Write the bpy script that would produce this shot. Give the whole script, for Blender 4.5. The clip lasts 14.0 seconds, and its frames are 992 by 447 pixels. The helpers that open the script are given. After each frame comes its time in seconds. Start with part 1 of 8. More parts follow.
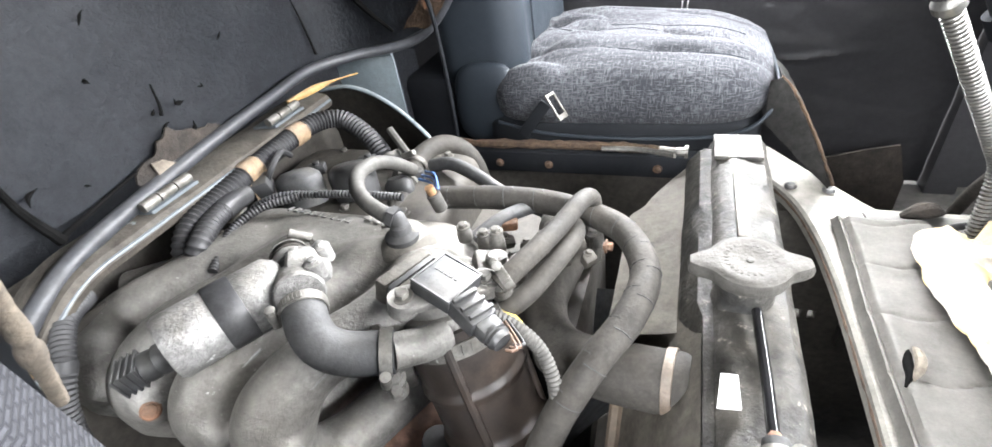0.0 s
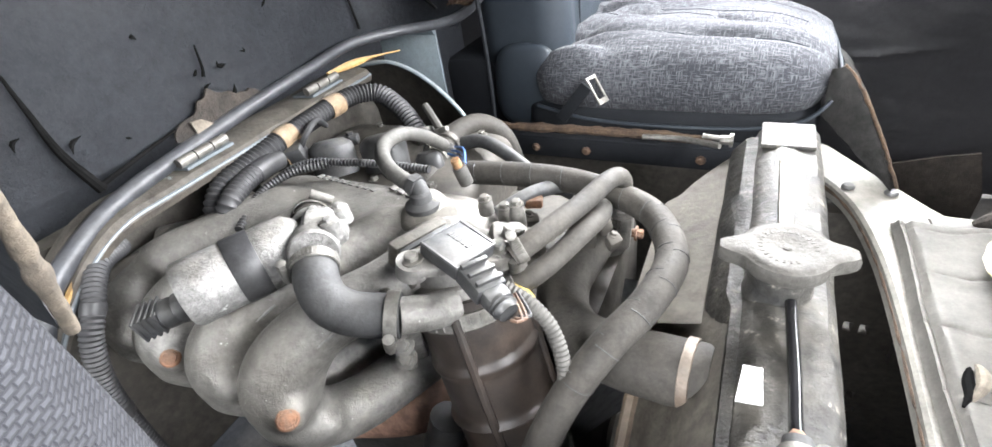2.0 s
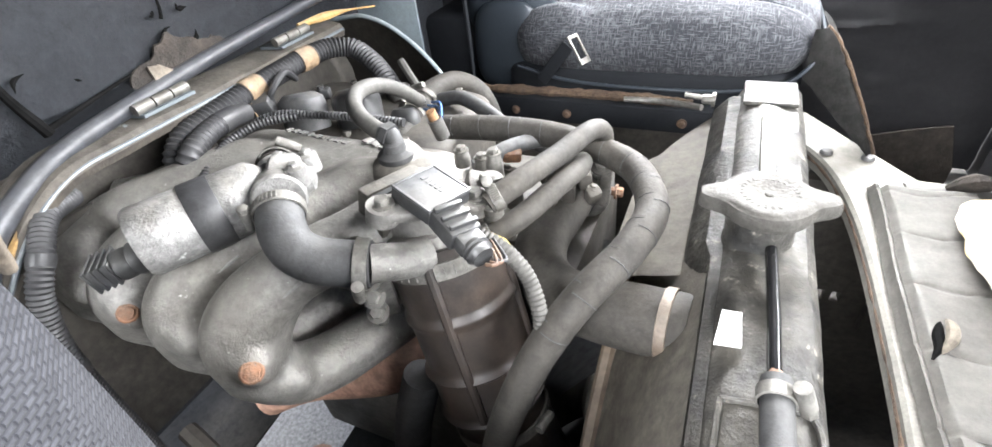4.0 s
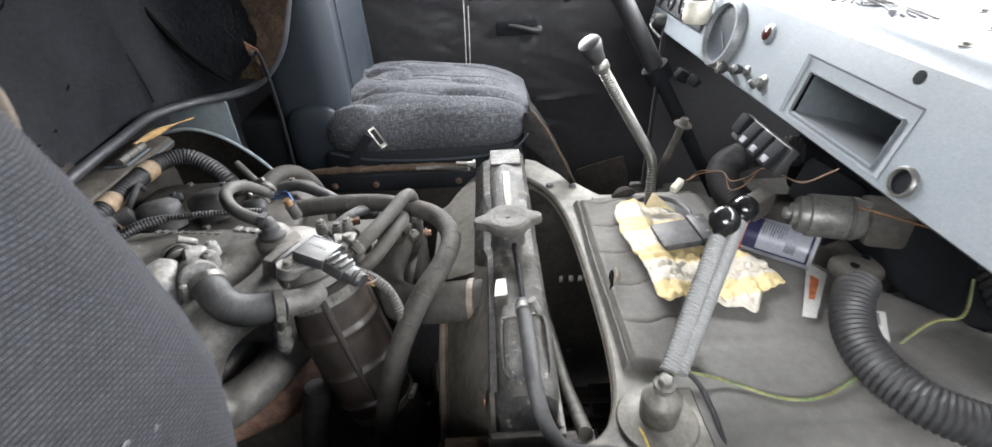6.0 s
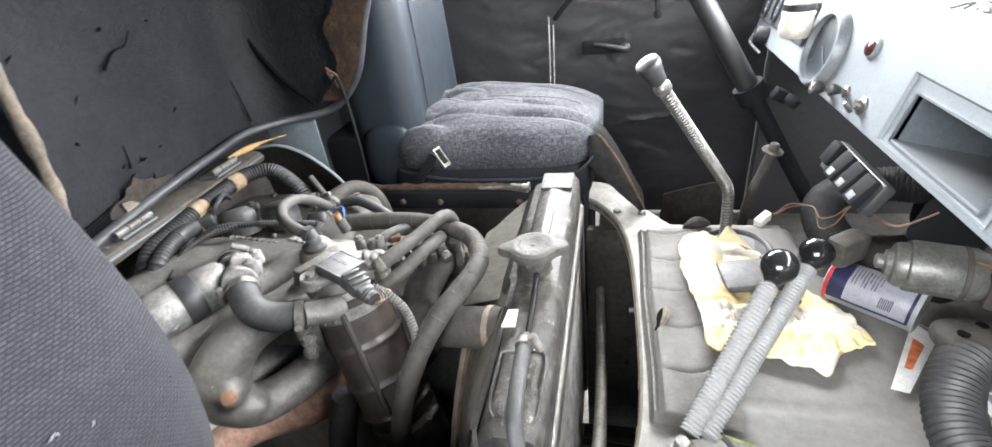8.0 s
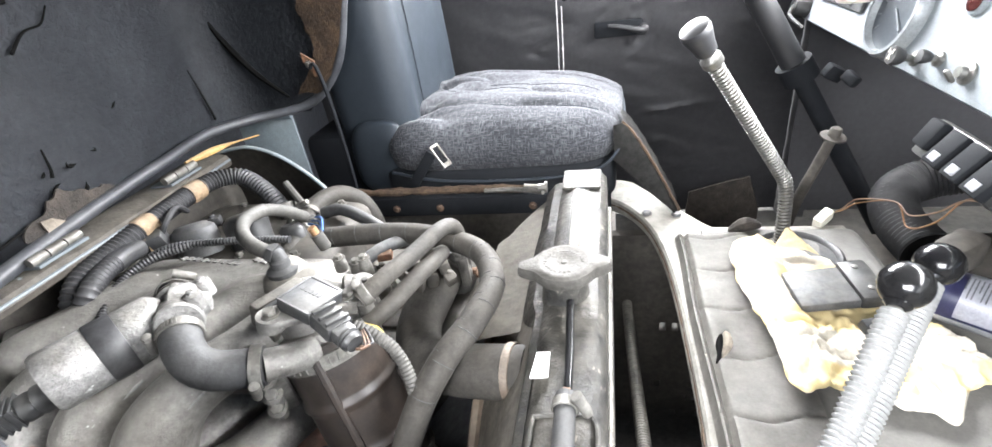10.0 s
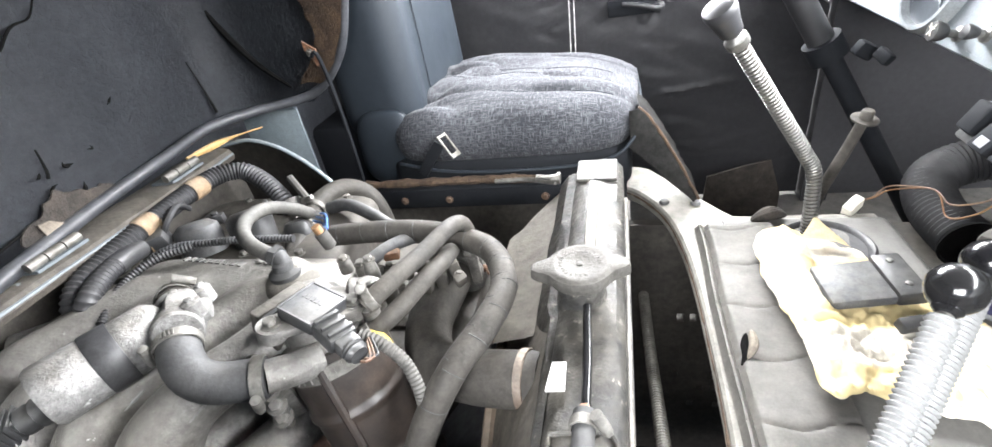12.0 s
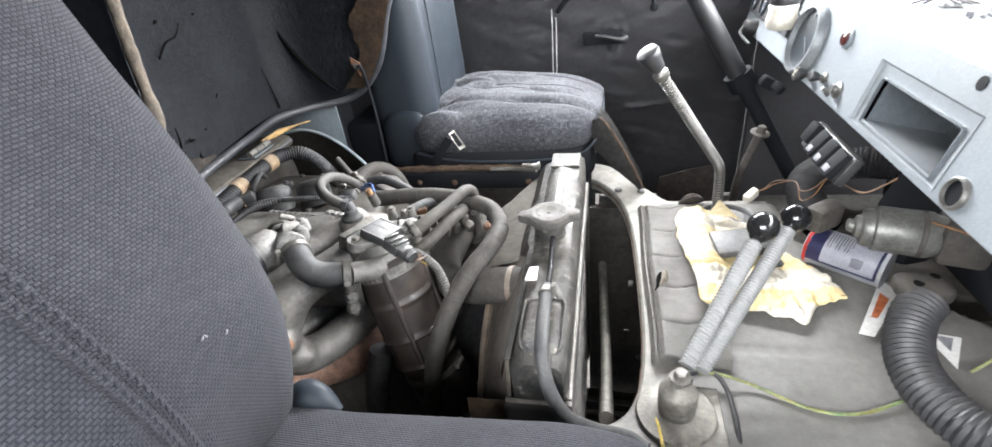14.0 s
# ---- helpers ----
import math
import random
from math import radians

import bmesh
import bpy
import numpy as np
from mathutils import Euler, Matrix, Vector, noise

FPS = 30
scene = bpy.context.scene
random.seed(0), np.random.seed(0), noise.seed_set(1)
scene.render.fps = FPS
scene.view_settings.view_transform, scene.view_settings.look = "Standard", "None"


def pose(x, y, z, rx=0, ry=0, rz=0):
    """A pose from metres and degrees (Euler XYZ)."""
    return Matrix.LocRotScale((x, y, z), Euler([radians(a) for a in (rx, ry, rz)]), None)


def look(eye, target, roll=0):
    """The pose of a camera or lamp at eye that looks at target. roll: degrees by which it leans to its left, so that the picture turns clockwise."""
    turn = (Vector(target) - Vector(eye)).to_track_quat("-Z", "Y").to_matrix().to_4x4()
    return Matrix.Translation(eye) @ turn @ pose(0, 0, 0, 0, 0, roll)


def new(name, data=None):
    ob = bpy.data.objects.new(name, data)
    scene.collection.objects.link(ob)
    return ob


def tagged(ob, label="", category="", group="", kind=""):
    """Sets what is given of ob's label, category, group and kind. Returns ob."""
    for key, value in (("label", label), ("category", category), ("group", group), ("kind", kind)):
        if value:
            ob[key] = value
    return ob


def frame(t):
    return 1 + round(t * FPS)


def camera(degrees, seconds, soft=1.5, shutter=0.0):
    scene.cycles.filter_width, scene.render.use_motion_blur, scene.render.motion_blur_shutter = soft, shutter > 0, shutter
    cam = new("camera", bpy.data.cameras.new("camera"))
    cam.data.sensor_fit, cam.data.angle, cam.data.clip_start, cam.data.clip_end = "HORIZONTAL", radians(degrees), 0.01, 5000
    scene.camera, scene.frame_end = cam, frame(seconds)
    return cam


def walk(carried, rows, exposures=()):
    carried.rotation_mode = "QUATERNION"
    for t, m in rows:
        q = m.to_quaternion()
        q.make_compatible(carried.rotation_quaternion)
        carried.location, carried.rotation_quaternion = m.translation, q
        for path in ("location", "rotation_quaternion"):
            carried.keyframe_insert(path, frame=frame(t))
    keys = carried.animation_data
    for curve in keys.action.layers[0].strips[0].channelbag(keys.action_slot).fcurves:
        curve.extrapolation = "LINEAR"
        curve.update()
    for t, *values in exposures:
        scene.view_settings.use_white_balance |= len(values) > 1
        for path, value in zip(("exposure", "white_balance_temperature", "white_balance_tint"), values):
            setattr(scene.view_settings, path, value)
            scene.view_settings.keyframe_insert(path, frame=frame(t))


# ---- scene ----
cam = camera(89.97, 14.0, soft=1.5, shutter=0.35)
PATH = [
    (0.0, 0.0008, 0.0014, 1.6525, 53.85, 8.03, 18.55),
    (0.5, 0.0167, -0.0067, 1.6539, 54.90, 9.10, 22.10),
    (1.0, 0.0195, 0.0026, 1.6413, 55.23, 9.11, 23.70),
    (1.5, 0.0278, 0.0031, 1.6248, 55.15, 8.70, 24.69),
    (2.0, 0.0191, 0.0074, 1.6198, 54.57, 8.01, 24.95),
    (2.2, 0.0117, 0.0070, 1.6187, 54.25, 7.79, 24.78),
    (4.3, 0.0244, 0.0044, 1.5839, 51.50, 6.29, 23.26),
    (4.5, 0.0359, 0.0088, 1.5827, 51.27, 6.96, 22.95),
    (5.0, 0.0758, -0.0629, 1.6614, 53.68, 8.02, 21.92),
    (5.5, 0.0549, -0.1006, 1.6946, 55.60, 2.08, 8.66),
    (6.0, 0.0467, -0.2271, 1.7311, 56.59, 2.33, -1.49),
    (6.5, 0.0961, -0.3075, 1.7459, 57.77, 2.44, -0.03),
    (7.0, 0.1060, -0.3156, 1.7579, 59.77, 2.02, 12.77),
    (7.5, 0.1451, -0.2717, 1.7357, 60.07, 2.56, 14.08),
    (8.0, 0.1682, -0.1938, 1.7255, 59.34, 6.47, 11.74),
    (8.2, 0.1585, -0.1811, 1.7282, 59.17, 7.10, 10.09),
    (10.3, 0.1130, -0.0427, 1.6529, 59.61, 7.88, 11.05),
    (10.5, 0.1182, -0.0312, 1.6535, 59.12, 8.02, 11.13),
    (11.0, 0.1191, -0.0230, 1.6557, 58.34, 9.02, 11.39),
    (11.5, 0.1126, -0.0191, 1.6553, 57.90, 9.32, 11.41),
    (12.0, 0.1070, -0.0277, 1.6564, 57.60, 9.14, 11.63),
    (12.5, 0.1025, -0.0593, 1.6736, 57.25, 8.52, 11.16),
    (13.0, 0.0925, -0.1654, 1.7061, 56.74, 7.66, 10.83),
    (13.5, 0.1134, -0.2560, 1.7278, 56.82, 6.79, 11.82),
    (14.0, 0.1491, -0.2955, 1.7469, 58.43, 6.35, 10.91),
]
walk(cam, [(r[0], pose(*r[1:])) for r in PATH], exposures=[(0.0, 1.32), (5.0, 1.37), (5.5, 0.98), (5.9, 0.30), (6.6, 0.25), (7.2, 0.58), (7.6, 0.83), (8.2, 0.86), (10.4, 1.33), (12.9, 1.27), (13.5, 1.18), (14.0, 0.78)])

# ---------------------------------------------------------------- light
world = bpy.data.worlds.new("sky")
scene.world = world
world.use_nodes = True
wn = world.node_tree
sky = wn.nodes.new("ShaderNodeTexSky")
sky.sky_type = "NISHITA"
sky.sun_disc = False
sky.sun_elevation = radians(48)
sky.sun_rotation = radians(48)
sky.air_density, sky.dust_density = 1.0, 3.0
wn.links.new(sky.outputs[0], wn.nodes["Background"].inputs[0])
wn.nodes["Background"].inputs[1].default_value = 0.09

sun_lamp = bpy.data.lights.new("sun", "SUN")
sun_lamp.energy, sun_lamp.angle, sun_lamp.color = 1.8, radians(14), (1.0, 0.96, 0.9)
sun_ob = new("sun", sun_lamp)
sun_ob.matrix_world = look((0, 0, 0), (-0.45, -0.40, -0.80))


def window_light(name, eye, target, sx, sy, watts, color=(0.945, 0.955, 0.985)):
    """Skylight that enters by one of the cab's openings."""
    lamp = bpy.data.lights.new(name, "AREA")
    lamp.shape, lamp.size, lamp.size_y, lamp.energy, lamp.color = "RECTANGLE", sx, sy, watts, color
    ob = new(name, lamp)
    ob.matrix_world = look(eye, target)
    return ob


window_light("windscreen_skylight", (1.00, 0.4, 1.84), (0.25, 0.4, 1.20), 1.5, 0.45, 60)
window_light("doorway_skylight", (-0.30, -1.45, 2.25), (0.10, 0.40, 1.20), 1.3, 0.8, 92)
window_light("driver_window_skylight", (0.12, 1.40, 1.89), (0.15, 0.30, 1.20), 0.85, 0.32, 52)


# ---------------------------------------------------------------- materials
def rgba(c):
    return (c, c, c, 1) if isinstance(c, (int, float)) else (*c, 1)


def surface(name, c1, c2=None, scale=30.0, rough=0.6, rough2=None, metal=0.0, bump=0.15, fine=400.0, dust=0.0,
            dust_color=(0.42, 0.39, 0.34), spots=0.0, spot_color=(0.2, 0.08, 0.03), spot_scale=40.0, spec=0.5, grime=0.45):
    """Base colour varied at two scales, dust on upward faces, spots of rust or wear, and fine relief."""
    m = bpy.data.materials.new(name)
    m.use_nodes = True
    nt = m.node_tree
    n, l = nt.nodes, nt.links
    b = n["Principled BSDF"]
    tc = n.new("ShaderNodeTexCoord")

    def noise_tex(s, detail=6, r=0.6):
        t = n.new("ShaderNodeTexNoise")
        t.inputs["Scale"].default_value, t.inputs["Detail"].default_value, t.inputs["Roughness"].default_value = s, detail, r
        l.new(tc.outputs["Object"], t.inputs["Vector"])
        return t

    def ramp(src, lo, hi):
        r = n.new("ShaderNodeMapRange")
        r.inputs["From Min"].default_value, r.inputs["From Max"].default_value = lo, hi
        l.new(src, r.inputs["Value"])
        return r.outputs[0]

    def mix(fac, a, bb):
        x = n.new("ShaderNodeMix")
        x.data_type = "RGBA"
        l.new(fac, x.inputs["Factor"])
        for sock, v in ((x.inputs["A"], a), (x.inputs["B"], bb)):
            if isinstance(v, tuple):
                sock.default_value = v
            else:
                l.new(v, sock)
        return x.outputs["Result"]

    big, small = noise_tex(scale), noise_tex(fine, 3, 0.7)
    c2 = c2 if c2 is not None else tuple(v * 0.7 for v in rgba(c1)[:3])
    col = mix(ramp(big.outputs["Fac"], 0.35, 0.68), rgba(c1), rgba(c2))
    grain = mix(ramp(small.outputs["Fac"], 0.3, 0.75), (0.86, 0.86, 0.86, 1), (1.1, 1.1, 1.1, 1))
    mul = n.new("ShaderNodeMix")
    mul.data_type, mul.blend_type = "RGBA", "MULTIPLY"
    mul.inputs["Factor"].default_value = 1.0
    l.new(col, mul.inputs["A"])
    l.new(grain, mul.inputs["B"])
    col = mul.outputs["Result"]
    mid = noise_tex(75.0, 9, 0.68)
    if grime:
        dirt = mix(ramp(mid.outputs["Fac"], 0.36, 0.66), rgba(1.0 - grime), rgba(1.0 + 0.35 * grime))
        mul2 = n.new("ShaderNodeMix")
        mul2.data_type, mul2.blend_type = "RGBA", "MULTIPLY"
        mul2.inputs["Factor"].default_value = 1.0
        l.new(col, mul2.inputs["A"])
        l.new(dirt, mul2.inputs["B"])
        col = mul2.outputs["Result"]
    if dust:
        geo = n.new("ShaderNodeNewGeometry")
        sep = n.new("ShaderNodeSeparateXYZ")
        l.new(geo.outputs["Normal"], sep.inputs[0])
        up = ramp(sep.outputs["Z"], -0.1, 1.0)
        patch = ramp(noise_tex(scale * 1.7, 8, 0.65).outputs["Fac"], 0.36, 0.66)
        mm = n.new("ShaderNodeMath")
        mm.operation = "MULTIPLY"
        l.new(up, mm.inputs[0])
        l.new(patch, mm.inputs[1])
        m2 = n.new("ShaderNodeMath")
        m2.operation = "MULTIPLY"
        m2.inputs[1].default_value = dust
        l.new(mm.outputs[0], m2.inputs[0])
        col = mix(m2.outputs[0], col, rgba(dust_color))
    if spots:
        sp = ramp(noise_tex(spot_scale, 7, 0.7).outputs["Fac"], 0.70 - spots, 0.76 - spots)
        col = mix(sp, col, rgba(spot_color))
    l.new(col, b.inputs["Base Color"])
    rr = n.new("ShaderNodeMapRange")
    rr.inputs["To Min"].default_value, rr.inputs["To Max"].default_value = rough, rough if rough2 is None else rough2
    rr.inputs["From Min"].default_value, rr.inputs["From Max"].default_value = 0.35, 0.65
    l.new(noise_tex(scale * 2.3).outputs["Fac"], rr.inputs["Value"])
    l.new(rr.outputs[0], b.inputs["Roughness"])
    b.inputs["Metallic"].default_value = metal
    b.inputs["Specular IOR Level"].default_value = spec
    if bump:
        bp = n.new("ShaderNodeBump")
        bp.inputs["Strength"].default_value, bp.inputs["Distance"].default_value = bump, 0.002
        add = n.new("ShaderNodeMath")
        add.operation = "ADD"
        l.new(small.outputs["Fac"], add.inputs[0])
        l.new(big.outputs["Fac"], add.inputs[1])
        add2 = n.new("ShaderNodeMath")
        add2.operation = "MULTIPLY_ADD"
        l.new(mid.outputs["Fac"], add2.inputs[0])
        add2.inputs[1].default_value = 1.5
        l.new(add.outputs[0], add2.inputs[2])
        l.new(add2.outputs[0], bp.inputs["Height"])
        l.new(bp.outputs[0], b.inputs["Normal"])
    return m


def weave(name, c1, c2, pitch_u, pitch_v, rough=0.9, bump=0.6, offset=0.5, lo=0.75, hi=1.25, sheen=0.15):
    """Woven cloth: short floats of thread in rows, by the UV map, which is in metres."""
    m = surface(name, c1, c2, scale=9, rough=rough, bump=0, spec=0.12, grime=0.15)
    nt = m.node_tree
    n, l = nt.nodes, nt.links
    b = n["Principled BSDF"]
    tc = n.new("ShaderNodeTexCoord")
    br = n.new("ShaderNodeTexBrick")
    br.offset = offset
    br.inputs["Color1"].default_value, br.inputs["Color2"].default_value = (lo, lo, lo, 1), (hi, hi, hi, 1)
    br.inputs["Mortar"].default_value = (0.60, 0.60, 0.62, 1)
    br.inputs["Scale"].default_value = 1.0
    br.inputs["Mortar Size"].default_value = pitch_v * 0.30
    br.inputs["Mortar Smooth"].default_value = 1.0
    br.inputs["Brick Width"].default_value, br.inputs["Row Height"].default_value = pitch_u, pitch_v
    l.new(tc.outputs["UV"], br.inputs["Vector"])
    src = b.inputs["Base Color"].links[0].from_socket
    mul = n.new("ShaderNodeMix")
    mul.data_type, mul.blend_type = "RGBA", "MULTIPLY"
    mul.inputs["Factor"].default_value = 1.0
    l.new(src, mul.inputs["A"])
    l.new(br.outputs["Color"], mul.inputs["B"])
    l.new(mul.outputs["Result"], b.inputs["Base Color"])
    bp = n.new("ShaderNodeBump")
    bp.inputs["Strength"].default_value, bp.inputs["Distance"].default_value = bump, 0.0012
    bp.invert = True
    l.new(br.outputs["Fac"], bp.inputs["Height"])
    l.new(bp.outputs[0], b.inputs["Normal"])
    b.inputs["Sheen Weight"].default_value = sheen
    return m


M_ALU = surface("cast_aluminium", (0.215, 0.209, 0.196), (0.125, 0.117, 0.104), 9, 0.38, 0.6, 0.4, 0.5, 320, dust=0.35, dust_color=(0.20, 0.186, 0.160), spots=0.045, spot_color=(0.50, 0.49, 0.47), spot_scale=120, grime=0.38)
M_ALU_B = surface("bright_aluminium", (0.265, 0.262, 0.255), (0.165, 0.161, 0.153), 26, 0.42, 0.6, 0.4, 0.5, 300, dust=0.3, spots=0.08, spot_color=(0.62, 0.62, 0.6), spot_scale=70)
M_CASTDARK = surface("dirt_on_casting", (0.105, 0.098, 0.085), (0.065, 0.059, 0.050), 14, 0.7, 0.85, 0.15, 0.4, 260, dust=0.3, dust_color=(0.16, 0.145, 0.12))
M_STEEL = surface("dusty_steel", (0.20, 0.195, 0.18), (0.12, 0.113, 0.10), 60, 0.4, 0.6, 0.5, 0.2, 500, dust=0.25, dust_color=(0.22, 0.2, 0.17))
M_RUST = surface("rusty_steel", (0.26, 0.12, 0.06), (0.14, 0.08, 0.05), 60, 0.85, None, 0.1, 0.5, 300, dust=0.2)
M_RUSTPIPE = surface("rusty_exhaust", (0.42, 0.25, 0.18), (0.33, 0.19, 0.135), 10, 0.75, None, 0.05, 0.2, 200, dust=0.2, spots=0.05, spot_color=(0.14, 0.07, 0.045), spot_scale=70)
M_HOSE = surface("dusty_hose_rubber", (0.030, 0.028, 0.025), (0.045, 0.041, 0.035), 14, 0.65, 0.85, 0, 0.25, 300, dust=0.45, dust_color=(0.070, 0.062, 0.051), spec=0.3)
M_HOSE_D = surface("dark_hose_rubber", (0.026, 0.027, 0.029), (0.038, 0.038, 0.038), 20, 0.6, 0.8, 0, 0.15, 300, dust=0.3, dust_color=(0.085, 0.081, 0.072))
M_HOSE_G = surface("pale_hose", (0.070, 0.067, 0.061), (0.050, 0.048, 0.043), 20, 0.7, None, 0, 0.15, 300, dust=0.3, dust_color=(0.105, 0.098, 0.085))
M_BOOT = surface("rubber_air_duct", (0.018, 0.0155, 0.0140), (0.034, 0.0240, 0.0180), 9, 0.40, 0.55, 0, 0.05, 300)
M_CORR = surface("black_conduit", (0.017, 0.0175, 0.019), (0.027, 0.027, 0.029), 20, 0.5, 0.7, 0, 0.1, 300, dust=0.25, dust_color=(0.075, 0.07, 0.065))
M_PLASTIC = surface("black_plastic", (0.022, 0.023, 0.025), (0.036, 0.036, 0.036), 25, 0.35, 0.6, 0, 0.1, 400, dust=0.3, dust_color=(0.13, 0.125, 0.11))
M_PLASTIC_G = surface("grey_plastic", (0.07, 0.073, 0.078), (0.09, 0.09, 0.09), 30, 0.45, 0.6, 0, 0.1, 400, dust=0.3, dust_color=(0.22, 0.205, 0.18))
M_GLOSSBLACK = surface("glossy_black", (0.008, 0.008, 0.009), (0.012, 0.012, 0.012), 20, 0.12, 0.2, 0, 0.02, 300, grime=0.1)
M_RAD = surface("radiator_black_paint", (0.014, 0.015, 0.016), (0.070, 0.066, 0.058), 24, 0.34, 0.62, 0.0, 0.6, 180, dust=0.35, dust_color=(0.12, 0.110, 0.090), spots=0.10, spot_color=(0.18, 0.165, 0.14), spot_scale=75, grime=0.6, spec=0.28)
M_RADSIDE = surface("radiator_side_paint", (0.024, 0.024, 0.025), (0.055, 0.051, 0.046), 14, 0.35, 0.6, 0.1, 0.15, 250, dust=0.4, spots=0.05, spot_color=(0.30, 0.14, 0.08), spot_scale=30)
M_SHROUD = surface("dusty_shroud", (0.15, 0.135, 0.112), (0.08, 0.068, 0.054), 8, 0.75, None, 0.05, 0.25, 250, dust=0.4, dust_color=(0.22, 0.203, 0.172), spots=0.04, spot_color=(0.14, 0.075, 0.04), spot_scale=20)
M_CAP = surface("radiator_cap_steel", (0.080, 0.077, 0.070), (0.052, 0.049, 0.044), 45, 0.55, 0.7, 0.3, 0.35, 300, dust=0.35, dust_color=(0.088, 0.082, 0.072), spec=0.25, grime=0.3)
M_BLUE = surface("pale_blue_body_paint", (0.19, 0.228, 0.25), (0.145, 0.177, 0.195), 8, 0.4, 0.55, 0, 0.08, 300, dust=0.4, dust_color=(0.36, 0.33, 0.28), spots=0.03, spot_color=(0.28, 0.17, 0.09), spot_scale=25, grime=0.15)
M_DASH = surface("dash_paint", (0.22, 0.243, 0.26), (0.19, 0.21, 0.225), 5, 0.3, 0.4, 0, 0.0, 300, dust=0.15, grime=0.05)
M_CREAM = surface("worn_cream_paint", (0.215, 0.208, 0.186), (0.15, 0.143, 0.125), 18, 0.5, 0.65, 0, 0.12, 300, dust=0.35, spots=0.045, spot_color=(0.30, 0.15, 0.07), spot_scale=45, grime=0.25)
M_MAT = surface("grey_vinyl_mat", (0.131, 0.127, 0.117), (0.099, 0.096, 0.088), 7, 0.45, 0.6, 0, 0.12, 350, dust=0.35, dust_color=(0.165, 0.159, 0.145), spots=0.02, spot_color=(0.13, 0.14, 0.12), spot_scale=35, grime=0.22)
M_PAD = surface("quilted_vinyl", (0.190, 0.181, 0.163), (0.145, 0.138, 0.124), 10, 0.5, 0.65, 0, 0.12, 350, dust=0.4, dust_color=(0.27, 0.258, 0.232), spots=0.01, spot_color=(0.2, 0.19, 0.165), spot_scale=30, grime=0.22)
M_HOOD = surface("dark_hood_lining", (0.033, 0.036, 0.042), (0.023, 0.025, 0.030), 5, 0.42, 0.65, 0, 0.75, 160, dust=0.0, spots=0.02, spot_color=(0.018, 0.017, 0.016), spot_scale=28, grime=0.25, spec=0.25)
M_TORN = surface("torn_felt", (0.042, 0.033, 0.026), (0.016, 0.013, 0.011), 34, 0.95, None, 0, 0.9, 300, dust=0.12, dust_color=(0.11, 0.092, 0.07))
M_SEAL = surface("rubber_seal", (0.028, 0.03, 0.035), (0.045, 0.047, 0.052), 15, 0.4, 0.6, 0, 0.1, 300, dust=0.3, dust_color=(0.12, 0.12, 0.12))
M_OCHRE = surface("ochre_sealant", (0.42, 0.25, 0.08), (0.30, 0.19, 0.08), 40, 0.8, None, 0, 0.3, 300, dust=0.3)
M_VINYL = surface("door_vinyl", (0.046, 0.046, 0.049), (0.036, 0.036, 0.039), 4, 0.36, 0.48, 0, 0.1, 500, spec=0.3, grime=0.15)
M_LEATHER = surface("seat_leatherette", (0.020, 0.025, 0.031), (0.016, 0.020, 0.025), 6, 0.42, 0.55, 0, 0.12, 600, spec=0.15, grime=0.12)
M_BLACKBASE = surface("seat_base_black", (0.009, 0.010, 0.012), (0.013, 0.014, 0.016), 10, 0.7, 0.8, 0, 0.08, 400, spec=0.1, grime=0.1)
M_FLOOR = surface("dark_floor_mat", (0.05, 0.048, 0.045), (0.03, 0.029, 0.027), 8, 0.8, None, 0, 0.3, 150, dust=0.3, dust_color=(0.15, 0.14, 0.12))
M_DARK = surface("greasy_metal", (0.062, 0.056, 0.047), (0.034, 0.030, 0.026), 9, 0.6, 0.8, 0.1, 0.25, 200, dust=0.35, dust_color=(0.11, 0.098, 0.08))
M_GROUND = surface("pale_concrete", (0.46, 0.44, 0.41), (0.36, 0.34, 0.31), 3, 0.9, None, 0, 0.3, 90)
M_CHROME = surface("chrome_spiral", (0.22, 0.217, 0.205), (0.15, 0.147, 0.135), 12, 0.36, 0.46, 0.7, 0.0, 300, grime=0.2)
M_GALV = surface("pale_spiral_sleeve", (0.25, 0.252, 0.25), (0.205, 0.208, 0.205), 20, 0.45, 0.55, 0.1, 0.0, 300, grime=0.15)
M_CLOTH_P = weave("passenger_seat_cloth", (0.040, 0.041, 0.046), (0.032, 0.033, 0.038), 0.0044, 0.0027, bump=0.75, lo=0.86, hi=1.14, sheen=0.02)
M_CLOTH_R = weave("ribbed_seat_cloth", (0.034, 0.036, 0.042), (0.028, 0.030, 0.036), 0.0052, 0.0034, bump=0.8, lo=0.88, hi=1.15, sheen=0.02)


